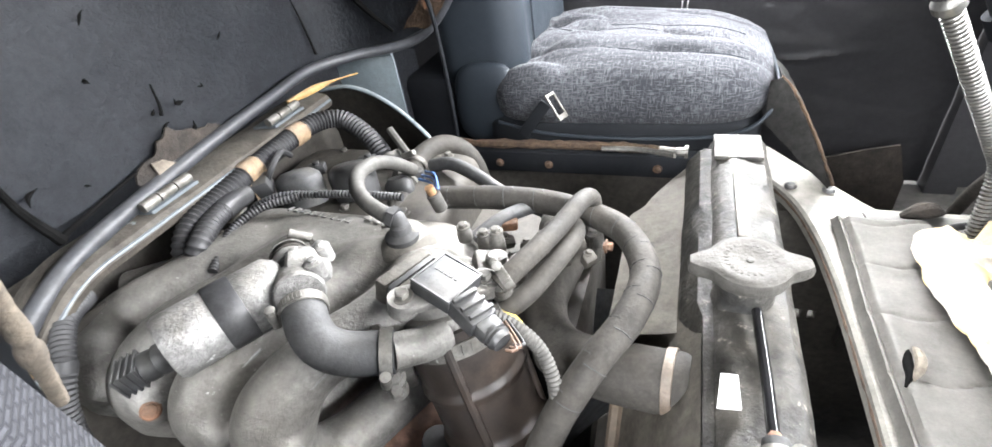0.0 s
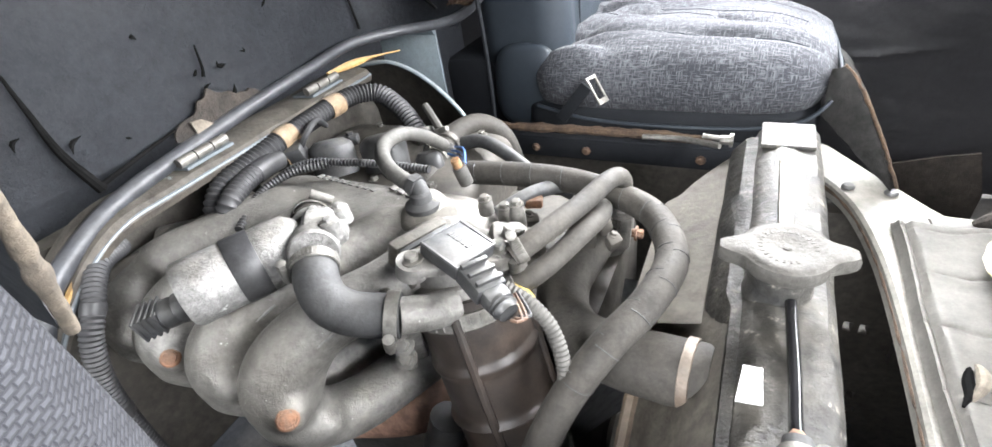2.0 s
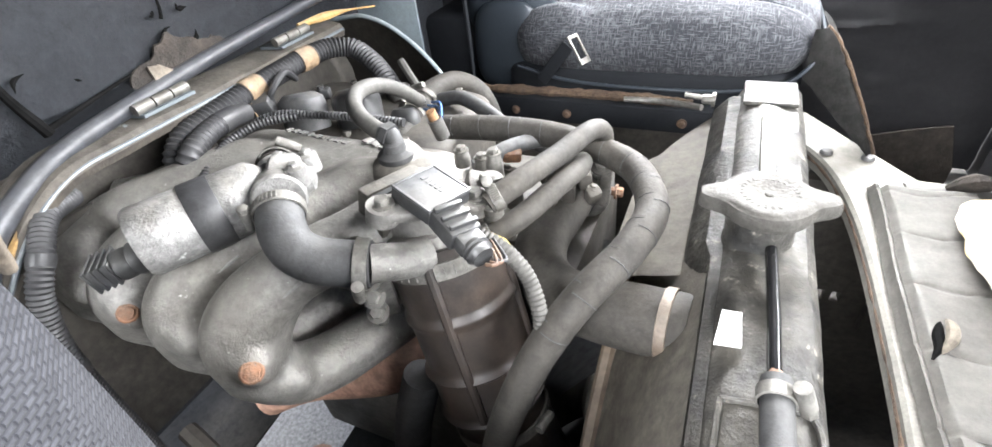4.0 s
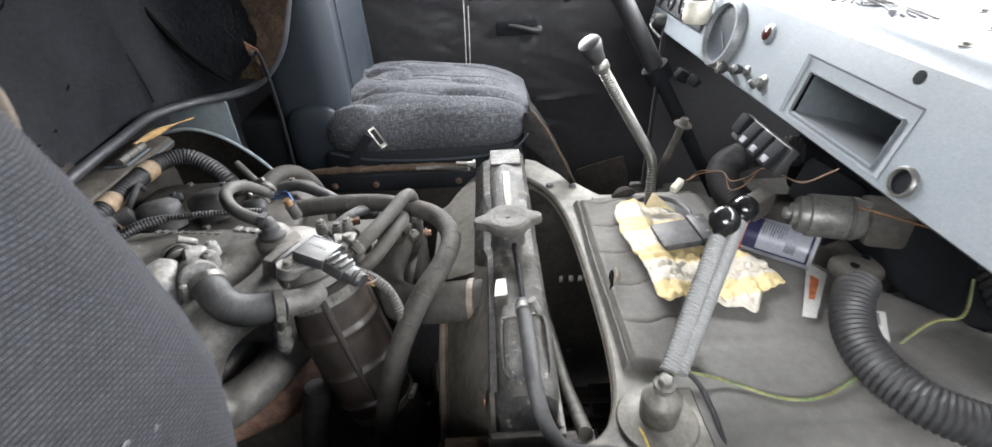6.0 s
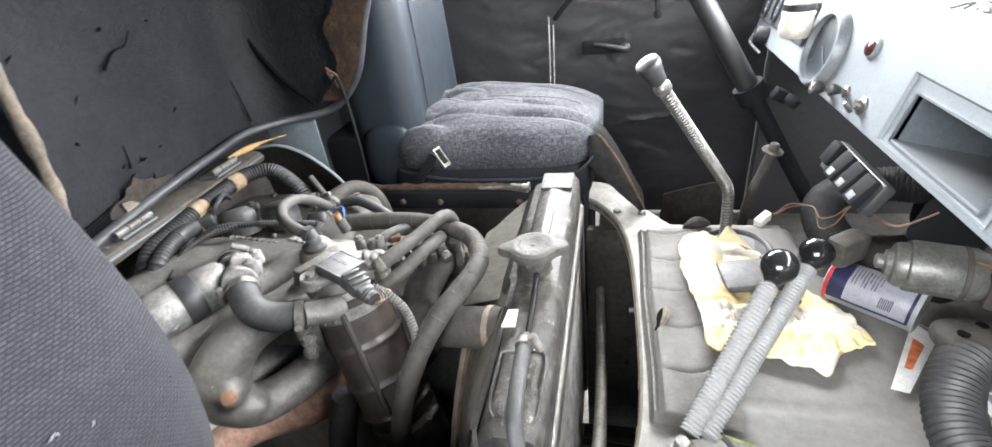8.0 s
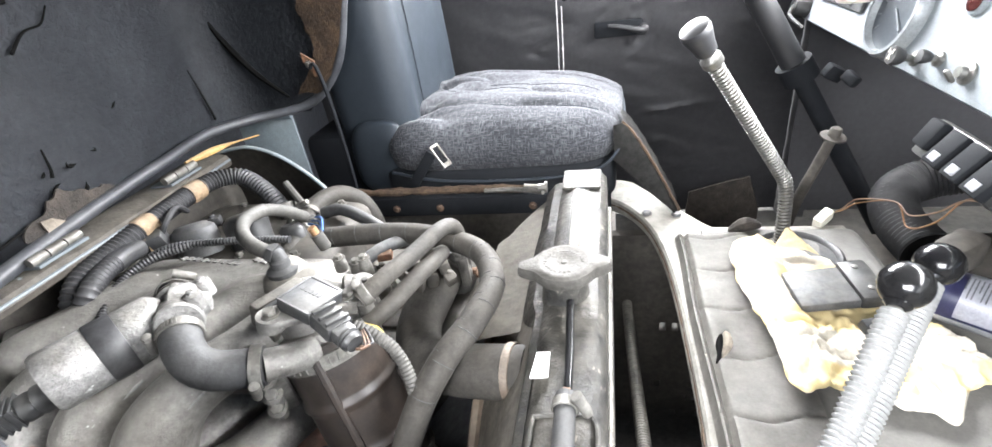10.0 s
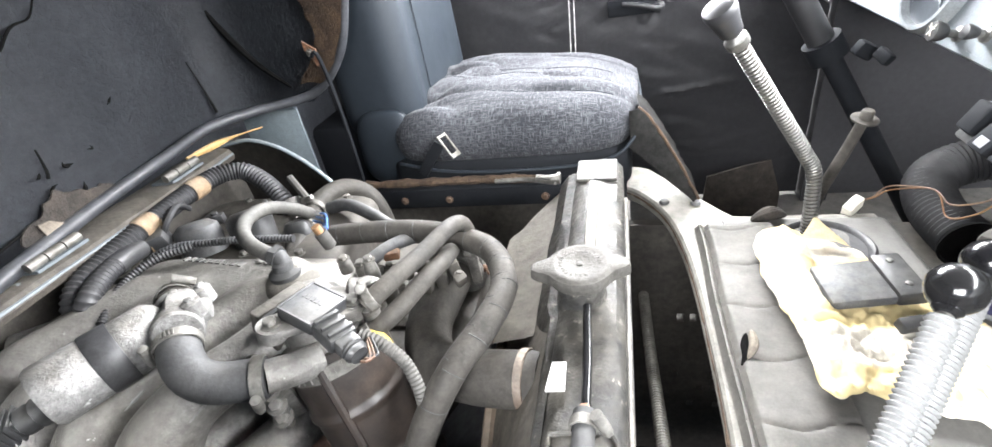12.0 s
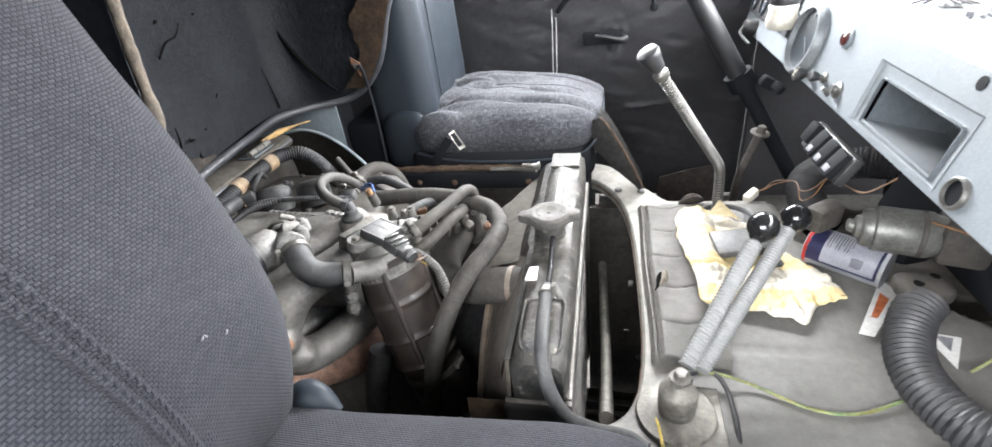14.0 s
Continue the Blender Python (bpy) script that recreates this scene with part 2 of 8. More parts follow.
def tweed(name, dark, light):
    """Loose tweed: short pale and dark threads that cross, by the UV map, and a nap worn pale in patches."""
    m = surface(name, dark, dark, scale=9, rough=0.9, bump=0, spec=0.12, grime=0.1)
    nt = m.node_tree
    n, l = nt.nodes, nt.links
    b = n["Principled BSDF"]
    tc = n.new("ShaderNodeTexCoord")
    thread = []
    for sx, sy in ((75.0, 560.0), (560.0, 75.0)):
        mp_ = n.new("ShaderNodeMapping")
        mp_.inputs["Scale"].default_value = (sx, sy, 1.0)
        l.new(tc.outputs["UV"], mp_.inputs["Vector"])
        t = n.new("ShaderNodeTexNoise")
        t.inputs["Scale"].default_value, t.inputs["Detail"].default_value = 1.0, 2.0
        l.new(mp_.outputs[0], t.inputs["Vector"])
        thread.append(t.outputs["Fac"])
    mx = n.new("ShaderNodeMath")
    mx.operation = "MAXIMUM"
    l.new(thread[0], mx.inputs[0])
    l.new(thread[1], mx.inputs[1])
    wear = n.new("ShaderNodeTexNoise")
    wear.inputs["Scale"].default_value, wear.inputs["Detail"].default_value = 8.0, 4.0
    l.new(tc.outputs["Object"], wear.inputs["Vector"])
    low = n.new("ShaderNodeMapRange")
    low.inputs["From Min"].default_value, low.inputs["From Max"].default_value = 0.35, 0.68
    low.inputs["To Min"].default_value, low.inputs["To Max"].default_value = 0.60, 0.50
    l.new(wear.outputs["Fac"], low.inputs["Value"])
    sub = n.new("ShaderNodeMath")
    sub.operation = "SUBTRACT"
    l.new(mx.outputs[0], sub.inputs[0])
    l.new(low.outputs[0], sub.inputs[1])
    gain = n.new("ShaderNodeMapRange")
    gain.inputs["From Min"].default_value, gain.inputs["From Max"].default_value = -0.05, 0.14
    l.new(sub.outputs[0], gain.inputs["Value"])
    mix = n.new("ShaderNodeMix")
    mix.data_type = "RGBA"
    mix.inputs["A"].default_value, mix.inputs["B"].default_value = (*dark, 1), (*light, 1)
    l.new(gain.outputs[0], mix.inputs["Factor"])
    l.new(mix.outputs["Result"], b.inputs["Base Color"])
    bp = n.new("ShaderNodeBump")
    bp.inputs["Strength"].default_value, bp.inputs["Distance"].default_value = 0.5, 0.001
    l.new(mx.outputs[0], bp.inputs["Height"])
    l.new(bp.outputs[0], b.inputs["Normal"])
    b.inputs["Sheen Weight"].default_value = 0.02
    return m


M_CLOTH_D = tweed("driver_seat_cloth", (0.025, 0.026, 0.030), (0.086, 0.089, 0.096))


def striped_cotton(name):
    """White cotton with soft yellow bands that follow the cloth."""
    m = surface(name, (0.52, 0.487, 0.415), (0.46, 0.425, 0.35), 14, 0.95, None, 0, 0.15, 500, grime=0.12)
    n, l = m.node_tree.nodes, m.node_tree.links
    b = n["Principled BSDF"]
    tc = n.new("ShaderNodeTexCoord")
    wv = n.new("ShaderNodeTexWave")
    wv.inputs["Scale"].default_value, wv.inputs["Distortion"].default_value = 3.1, 2.0
    wv.inputs["Detail"].default_value, wv.inputs["Detail Scale"].default_value = 2.0, 1.4
    wv.inputs["Phase Offset"].default_value = 3.0
    mp_ = n.new("ShaderNodeMapping")
    mp_.inputs["Rotation"].default_value = (0, 0, 1.40)
    l.new(tc.outputs["Object"], mp_.inputs["Vector"])
    l.new(mp_.outputs[0], wv.inputs["Vector"])
    r = n.new("ShaderNodeMapRange")
    r.inputs["From Min"].default_value, r.inputs["From Max"].default_value = 0.52, 0.66
    l.new(wv.outputs["Fac"], r.inputs["Value"])
    src = b.inputs["Base Color"].links[0].from_socket
    mix = n.new("ShaderNodeMix")
    mix.data_type = "RGBA"
    l.new(r.outputs[0], mix.inputs["Factor"])
    l.new(src, mix.inputs["A"])
    mix.inputs["B"].default_value = (0.55, 0.445, 0.235, 1)
    l.new(mix.outputs["Result"], b.inputs["Base Color"])
    return m


M_RAG = striped_cotton("striped_cotton_rag")
# near-black for cracks, and for the shade inside holes, put in as colour
M_VOID = surface("dark_crack_and_hole_shade", (0.006, 0.006, 0.006), None, 30, 0.95, None, 0, 0, 300, spec=0.05)
M_SATIN = surface("satin_black_plastic", (0.016, 0.0165, 0.018), (0.022, 0.022, 0.024), 20, 0.40, 0.5, 0, 0.05, 400, grime=0.1)
M_BROWNFELT = surface("brown_felt_backing", (0.105, 0.066, 0.040), (0.050, 0.033, 0.022), 16, 0.95, None, 0, 0.8, 300, dust=0.2, dust_color=(0.16, 0.12, 0.08))
M_YCLOTH = surface("yellow_cotton", (0.66, 0.57, 0.36), (0.62, 0.53, 0.36), 14, 0.95, None, 0, 0.15, 500, grime=0.1)
M_TAN = surface("tan_cloth_tape", (0.24, 0.165, 0.095), (0.14, 0.095, 0.055), 25, 0.8, None, 0, 0.4, 250, dust=0.2)
M_FELT = surface("pale_fibre_board", (0.20, 0.175, 0.14), (0.12, 0.10, 0.08), 18, 0.95, None, 0, 0.5, 250)
# dark paint of hinges and lip edge, also the dash slot's painted-in shade
M_DARKPAINT = surface("dark_paint_and_slot_shade", (0.10, 0.115, 0.125), (0.075, 0.085, 0.092), 6, 0.4, 0.5, 0, 0.06, 300, grime=0.15)
M_LIPDIRT = surface("dirt_on_blue_paint", (0.05, 0.042, 0.032), (0.03, 0.025, 0.02), 20, 0.8, None, 0, 0.5, 200, dust=0.15, spots=0.02, spot_color=(0.25, 0.29, 0.31), spot_scale=22)
M_RUSTD = surface("dark_flaking_rust", (0.115, 0.068, 0.040), (0.048, 0.034, 0.026), 40, 0.9, None, 0, 0.9, 200, dust=0.3, dust_color=(0.2, 0.16, 0.11))
M_RUSTCLAMP = surface("brownish_clamp_steel", (0.15, 0.118, 0.092), (0.10, 0.073, 0.053), 50, 0.5, 0.65, 0.3, 0.3, 400, dust=0.25)
M_RUSTPLATE = surface("rust_streaked_steel", (0.115, 0.083, 0.056), (0.060, 0.044, 0.031), 10, 0.8, None, 0.05, 0.4, 200, dust=0.3, dust_color=(0.22, 0.19, 0.15), spots=0.08, spot_color=(0.20, 0.095, 0.05), spot_scale=18)
M_BEZEL = surface("grey_bezel", (0.24, 0.255, 0.265), (0.19, 0.205, 0.215), 12, 0.35, 0.5, 0.2, 0.05, 300, grime=0.15)
M_APRON = surface("dirty_apron_vinyl", (0.032, 0.031, 0.030), (0.022, 0.021, 0.020), 9, 0.65, 0.8, 0, 0.3, 250, dust=0.2, dust_color=(0.055, 0.053, 0.048), spec=0.2)
M_CUP = surface("dull_cup_metal", (0.20, 0.19, 0.165), (0.13, 0.122, 0.105), 25, 0.5, 0.65, 0.3, 0.2, 300, dust=0.3, dust_color=(0.28, 0.265, 0.23))
M_AMBERWIRE = surface("amber_wire", (0.19, 0.095, 0.038), None, 30, 0.6, None, 0, 0, 300, grime=0.1)
M_WHITE = surface("white_paper", (0.50, 0.50, 0.48), (0.42, 0.42, 0.40), 20, 0.7, None, 0, 0.05, 300, grime=0.1)
M_FOAM = surface("brown_foam_edge", (0.14, 0.115, 0.085), (0.075, 0.062, 0.05), 22, 0.95, None, 0, 0.7, 200, spots=0.06, spot_color=(0.07, 0.06, 0.05), spot_scale=30)
M_RED = surface("red_lens", (0.075, 0.020, 0.017), None, 30, 0.2, None, 0, 0, 300, grime=0.1)
M_REDP = surface("red_paint", (0.55, 0.05, 0.04), None, 30, 0.4, None, 0, 0, 300, grime=0.1)
M_NAVY = surface("navy_print", (0.035, 0.037, 0.095), None, 30, 0.3, None, 0, 0, 300, grime=0.1)
M_SILVER = surface("silver_print", (0.33, 0.34, 0.355), None, 30, 0.35, None, 0.3, 0, 300, grime=0.1)
M_PALEPRINT = surface("pale_print", (0.42, 0.43, 0.47), (0.36, 0.37, 0.42), 40, 0.35, None, 0.1, 0, 300, grime=0.1)
M_GREYPRINT = surface("grey_print", (0.2, 0.2, 0.22), None, 30, 0.6, None, 0, 0, 300)
M_ORANGE = surface("orange_print", (0.55, 0.16, 0.06), None, 30, 0.6, None, 0, 0, 300)
M_YGREEN = surface("yellow_green_wire", (0.22, 0.21, 0.075), (0.10, 0.16, 0.075), 25, 0.5, None, 0, 0, 300)
M_YELLOW = surface("yellow_plastic", (0.62, 0.44, 0.06), (0.5, 0.36, 0.08), 30, 0.5, None, 0, 0.1, 300, dust=0.3)
M_BROWNWIRE = surface("brown_wire", (0.10, 0.055, 0.035), (0.16, 0.10, 0.06), 30, 0.6, None, 0, 0, 300)
M_BLUEWIRE = surface("blue_wire", (0.05, 0.15, 0.4), None, 30, 0.5, None, 0, 0, 300)
M_MILK = surface("milky_plastic", (0.62, 0.60, 0.52), (0.52, 0.49, 0.41), 15, 0.35, None, 0, 0.03, 300, grime=0.1)
M_GAUGE = surface("gauge_face", (0.070, 0.080, 0.090), (0.052, 0.060, 0.068), 8, 0.3, None, 0, 0, 300, grime=0.1)
M_MOTOR = surface("motor_grey_paint", (0.13, 0.13, 0.119), (0.09, 0.09, 0.082), 14, 0.35, 0.5, 0.3, 0.08, 300, dust=0.2, dust_color=(0.2, 0.19, 0.165))
M_BRASS = surface("dull_brass", (0.45, 0.26, 0.13), (0.3, 0.18, 0.1), 40, 0.5, None, 0.5, 0.1, 300)
M_TAPE = surface("black_tape", (0.025, 0.025, 0.027), (0.04, 0.04, 0.04), 30, 0.5, None, 0, 0.1, 300)
M_THREAD = surface("white_cord", (0.6, 0.6, 0.58), None, 40, 0.8, None, 0, 0, 300)


# ---------------------------------------------------------------- mesh helpers
def thing(name, at, label, category, group="", kind=""):
    ob = new(name)
    ob.empty_display_size = 0.02
    ob.location = at
    return tagged(ob, label, category, group, kind)


def part(name, bm, material, parent=None, label="", smooth=40):
    """Links a bmesh, in world metres, as one mesh object under a thing or a part."""
    bmesh.ops.recalc_face_normals(bm, faces=bm.faces)
    lim = radians(smooth)
    for f in bm.faces:
        f.smooth = smooth > 0
    for e in bm.edges:
        if len(e.link_faces) == 2 and e.calc_face_angle(0) > lim:
            e.smooth = False
    me = bpy.data.meshes.new(name)
    bm.to_mesh(me)
    bm.free()
    for mm in material if isinstance(material, (list, tuple)) else (material,):
        me.materials.append(mm)
    ob = new(name, me)
    if parent is not None:
        ob.parent = parent
        if parent.type == "EMPTY":
            ob.matrix_parent_inverse = Matrix.Translation(-Vector(parent.location))
    if label:
        ob["label"] = label
    return ob


def smooth_path(pts, per=8):
    """Catmull-Rom through the points."""
    p = [Vector(q) for q in pts]
    if len(p) < 3:
        return [p[0].lerp(p[1], i / per) for i in range(per + 1)]
    p = [2 * p[0] - p[1]] + p + [2 * p[-1] - p[-2]]
    out = []
    for i in range(1, len(p) - 2):
        a, b, c, d = p[i - 1 : i + 3]
        for k in range(per):
            t = k / per
            out.append(0.5 * (2 * b + (c - a) * t + (2 * a - 5 * b + 4 * c - d) * t * t + (3 * b - a - 3 * c + d) * t**3))
    return out + [p[-2]]


def even(path, step):
    """The path again at even steps."""
    d = [0.0]
    for a, b in zip(path, path[1:]):
        d.append(d[-1] + (b - a).length)
    n = max(2, int(round(d[-1] / step)))
    out, j = [], 0
    for i in range(n + 1):
        s = d[-1] * i / n
        while j < len(d) - 2 and d[j + 1] < s:
            j += 1
        out.append(path[j].lerp(path[j + 1], (s - d[j]) / max(1e-9, d[j + 1] - d[j])))
    return out


def rings(bm, loops, closed_ring=True, cap=True, uv=None):
    """Skins a list of loops of points."""
    rows = [[bm.verts.new(q) for q in lp] for lp in loops]
    n = len(rows[0])
    for a, b in zip(rows, rows[1:]):
        for i in range(n if closed_ring else n - 1):
            bm.faces.new((a[i], a[(i + 1) % n], b[(i + 1) % n], b[i]))
    if cap and closed_ring:
        bm.faces.new(rows[0][::-1])
        bm.faces.new(rows[-1])
    return rows


def tube(bm, pts, r, n=12, step=0.006, ribs=0.0, depth=0.0, cap=True, smooth=True, wall=None):
    """A round tube along a smooth path. r: radius or a function of 0..1. ribs: pitch of corrugation."""
    path = even(smooth_path(pts) if smooth else [Vector(q) for q in pts], ribs / 4 if ribs else step)
    tangent = (path[1] - path[0]).normalized()
    side = tangent.orthogonal().normalized()
    loops, total = [], len(path) - 1
    for i, q in enumerate(path):
        t = (path[min(i + 1, total)] - path[max(i - 1, 0)]).normalized()
        side = (side - t * side.dot(t)).normalized()
        up = t.cross(side)
        rr = r(i / total) if callable(r) else r
        if ribs:
            rr -= depth * (0.0, 0.5, 1.0, 0.5)[i % 4]
        loops.append([q + (side * math.cos(2 * math.pi * k / n) + up * math.sin(2 * math.pi * k / n)) * rr for k in range(n)])
    rings(bm, loops, cap=cap)


def lathe(bm, profile, m, n=24, cap=True):
    """Turns (radius, height) pairs about the local z of m."""
    rings(bm, [[m @ Vector((r * math.cos(2 * math.pi * k / n), r * math.sin(2 * math.pi * k / n), h)) for k in range(n)] for r, h in profile], cap=cap)


def axis(a, b):
    """A frame at a whose z looks to b."""
    a, b = Vector(a), Vector(b)
    return Matrix.Translation(a) @ (b - a).to_track_quat("Z", "Y").to_matrix().to_4x4()


def block(bm, m, sx, sy, sz, bevel=0.0, segs=2):
    """A box of that size centred at m, with rounded edges."""
    made = bmesh.ops.create_cube(bm, size=1, matrix=m @ Matrix.Diagonal((sx, sy, sz, 1)))["verts"]
    if bevel:
        edges = {e for v in made for e in v.link_edges}
        bmesh.ops.bevel(bm, geom=list(edges), offset=bevel, segments=segs, profile=0.5, affect="EDGES")


def at(x, y, z, rx=0, ry=0, rz=0):
    return pose(x, y, z, rx, ry, rz)


def slab(bm, outline, z0, z1, m=None):
    """A flat prism over an outline of (x, y)."""
    m = m or Matrix()
    lo = [bm.verts.new(m @ Vector((x, y, z0))) for x, y in outline]
    hi = [bm.verts.new(m @ Vector((x, y, z1))) for x, y in outline]
    k = len(outline)
    for i in range(k):
        bm.faces.new((lo[i], lo[(i + 1) % k], hi[(i + 1) % k], hi[i]))
    bm.faces.new(hi)
    bm.faces.new(lo[::-1])


def coil(bm, pts, r, wire, pitch, per_turn=14):
    """A close spiral of round wire about a path."""
    path = even(smooth_path(pts), pitch / per_turn)
    side = (path[1] - path[0]).orthogonal().normalized()
    out = []
    for i, q in enumerate(path):
        t = (path[min(i + 1, len(path) - 1)] - path[max(i - 1, 0)]).normalized()
        side = (side - t * side.dot(t)).normalized()
        a = 2 * math.pi * i / per_turn
        out.append(q + (side * math.cos(a) + t.cross(side) * math.sin(a)) * r)
    tube(bm, out, wire, 6, (out[1] - out[0]).length * 1.0001, smooth=False)


def bolt(bm, p, d, r=0.006, h=0.005, washer=True):
    m = axis(p, Vector(p) + Vector(d))
    if washer:
        lathe(bm, [(r * 1.5, 0), (r * 1.5, h * 0.3)], m, 16)
    lathe(bm, [(r, 0.0), (r, h), (r * 0.8, h * 1.15)], m, 6)


def hose_clamp(parent, p, d, r, width=0.011, screw=(0, 0, 1), material=None, name="hose_clamp"):
    """A worm-drive clamp: a band with its screw housing."""
    bm = bmesh.new()
    d = Vector(d).normalized()
    m = axis(Vector(p) - d * width / 2, Vector(p) + d)
    lathe(bm, [(r + 0.0004, 0), (r + 0.0016, 0.0005), (r + 0.0016, width - 0.0005), (r + 0.0004, width)], m, 28, cap=False)
    s = Vector(screw)
    s = (s - d * s.dot(d)).normalized()
    across = d.cross(s)
    c = Vector(p) + s * (r + 0.005)
    tube(bm, [c - across * 0.009, c + across * 0.009], 0.0048, 10, smooth=False)
    bolt(bm, c + across * 0.009, across, 0.0045, 0.004, False)
    for k in range(10):
        a = 2 * math.pi * (k / 40)
        q = Vector(p) + (s * math.cos(a + 0.3) + across * math.sin(a + 0.3)) * (r + 0.0019)
        block(bm, axis(q, q + d) , 0.0012, 0.0012, width * 0.6)
    return part(name, bm, material or M_STEEL, parent)


from mathutils.bvhtree import BVHTree


def cast_mesh(bodies, h=0.004):
    """One smooth casting out of bodies that flow into each other. A body: (blend, pieces); a piece: a tapered round bar
    (a, b, radius at a, radius at b) or a rounded box (centre, half sizes, rounding)."""
    ends = []
    for _, pieces in bodies:
        for p in pieces:
            if len(p) == 4:
                ends += [(Vector(p[0]), p[2]), (Vector(p[1]), p[3])]
            else:
                ends += [(Vector(p[0]) - Vector(p[1]), 0.0), (Vector(p[0]) + Vector(p[1]), 0.0)]
    low = np.array([min(v[i] - r for v, r in ends) - 4 * h for i in range(3)])
    high = np.array([max(v[i] + r for v, r in ends) + 4 * h for i in range(3)])
    axes = [np.arange(low[i], high[i], h) for i in range(3)]
    field = np.full([len(a) for a in axes], 1.0)
    for blend, pieces in bodies:
        body = np.full(field.shape, 1.0)
        for p in pieces:
            if len(p) == 4:
                a, b = np.array(p[0]), np.array(p[1])
                r = max(p[2], p[3])
                p0, p1 = np.minimum(a, b) - r - 0.05, np.maximum(a, b) + r + 0.05
            else:
                p0, p1 = np.array(p[0]) - np.array(p[1]) - 0.05, np.array(p[0]) + np.array(p[1]) + 0.05
            cutout = tuple(slice(max(0, int((p0[i] - low[i]) / h)), int((p1[i] - low[i]) / h) + 1) for i in range(3))
            x, y, z = np.meshgrid(*[axes[i][cutout[i]] for i in range(3)], indexing="ij")
            q = np.stack([x, y, z], -1)
            if len(p) == 4:
                t = np.clip(((q - a) @ (b - a)) / max(1e-9, (b - a) @ (b - a)), 0, 1)
                dist = np.linalg.norm(q - a - t[..., None] * (b - a), axis=-1) - (p[2] + (p[3] - p[2]) * t)
            else:
                g = np.abs(q - np.array(p[0])) - (np.array(p[1]) - p[2])
                dist = np.linalg.norm(np.maximum(g, 0), axis=-1) + np.minimum(g.max(-1), 0) - p[2]
            body[cutout] = np.minimum(body[cutout], dist)
        w = np.clip(0.5 + 0.5 * (field - body) / blend, 0, 1)
        field = field * (1 - w) + body * w - blend * w * (1 - w)
    n0, n1, n2 = (k - 1 for k in field.shape)
    corner = lambda c: field[c[0] : c[0] + n0, c[1] : c[1] + n1, c[2] : c[2] + n2]
    total, count = np.zeros((n0, n1, n2, 3)), np.zeros((n0, n1, n2))
    for ax_ in range(3):
        for u in (0, 1):
            for v in (0, 1):
                c = [u, v]
                c.insert(ax_, 0)
                d = list(c)
                d[ax_] = 1
                f0, f1 = corner(c), corner(d)
                hit = (f0 < 0) != (f1 < 0)
                t = np.where(hit, f0 / np.where(f0 == f1, 1.0, f0 - f1), 0)
                for i in range(3):
                    total[..., i] += np.where(hit, t if i == ax_ else c[i], 0)
                count += hit
    live = count > 0
    number = np.full(live.shape, -1)
    number[live] = np.arange(live.sum())
    verts = (np.argwhere(live) + total[live] / count[live][:, None]) * h + low
    faces = []
    for ax_ in range(3):
        o1, o2 = [k for k in range(3) if k != ax_]
        step = [0, 0, 0]
        step[ax_] = 1
        inside_ = field < 0
        a0 = inside_[: n0 if ax_ == 0 else None, : n1 if ax_ == 1 else None, : n2 if ax_ == 2 else None]
        a1 = np.roll(inside_, -1, ax_)[: n0 if ax_ == 0 else None, : n1 if ax_ == 1 else None, : n2 if ax_ == 2 else None]
        for i in np.argwhere(a0 != a1):
            e1, e2 = np.eye(3, dtype=int)[o1], np.eye(3, dtype=int)[o2]
            faces.append([int(number[tuple(i - k)]) for k in (e1 + e2, e2, 0 * e1, e1)])
    me = bpy.data.meshes.new("casting")
    me.from_pydata(verts.tolist(), [], faces)
    b = bmesh.new()
    b.from_mesh(me)
    bpy.data.meshes.remove(me)
    bmesh.ops.smooth_vert(b, verts=b.verts, factor=0.5, use_axis_x=True, use_axis_y=True, use_axis_z=True)
    return b


def bar(pts, radius, per=5):
    """Pieces for cast_mesh along a smooth path; radius: a function of 0..1."""
    path = smooth_path(pts, per)
    k = len(path) - 1
    return [(tuple(path[i]), tuple(path[i + 1]), radius(i / k), radius((i + 1) / k)) for i in range(k)]


def box_uv(bm):
    """UVs in metres, by the main direction of each face."""
    lay = bm.loops.layers.uv.verify()
    for f in bm.faces:
        nx, ny, nz = (abs(c) for c in f.normal)
        for lp in f.loops:
            x, y, z = lp.vert.co
            lp[lay].uv = (x, y) if nz >= max(nx, ny) else ((y, z) if nx > ny else (x, z))


def pillow(bm, x0, x1, y0, y1, z0, z1, e1=0.35, e2=0.3, nu=64, nv=32, shape=None):
    """A soft rounded box; shape bends its points."""
    c = Vector(((x0 + x1) / 2, (y0 + y1) / 2, (z0 + z1) / 2))
    a = Vector(((x1 - x0) / 2, (y1 - y0) / 2, (z1 - z0) / 2))
    pw = lambda v, e: math.copysign(abs(v) ** e, v)
    loops = []
    for j in range(nv + 1):
        p = -math.pi / 2 + math.pi * (0.02 + 0.96 * j / nv)
        loop = []
        for i in range(nu):
            t = 2 * math.pi * i / nu
            q = Vector((a.x * pw(math.cos(p), e1) * pw(math.cos(t), e2), a.y * pw(math.cos(p), e1) * pw(math.sin(t), e2), a.z * pw(math.sin(p), e1)))
            loop.append(shape(c + q, q) if shape else c + q)
        loops.append(loop)
    rings(bm, loops)
    bm.normal_update()
    bmesh.ops.recalc_face_normals(bm, faces=bm.faces)
    box_uv(bm)


def fbm(p, s, o=3):
    return noise.fractal(Vector(p) * s, 1.0, 2.0, o)


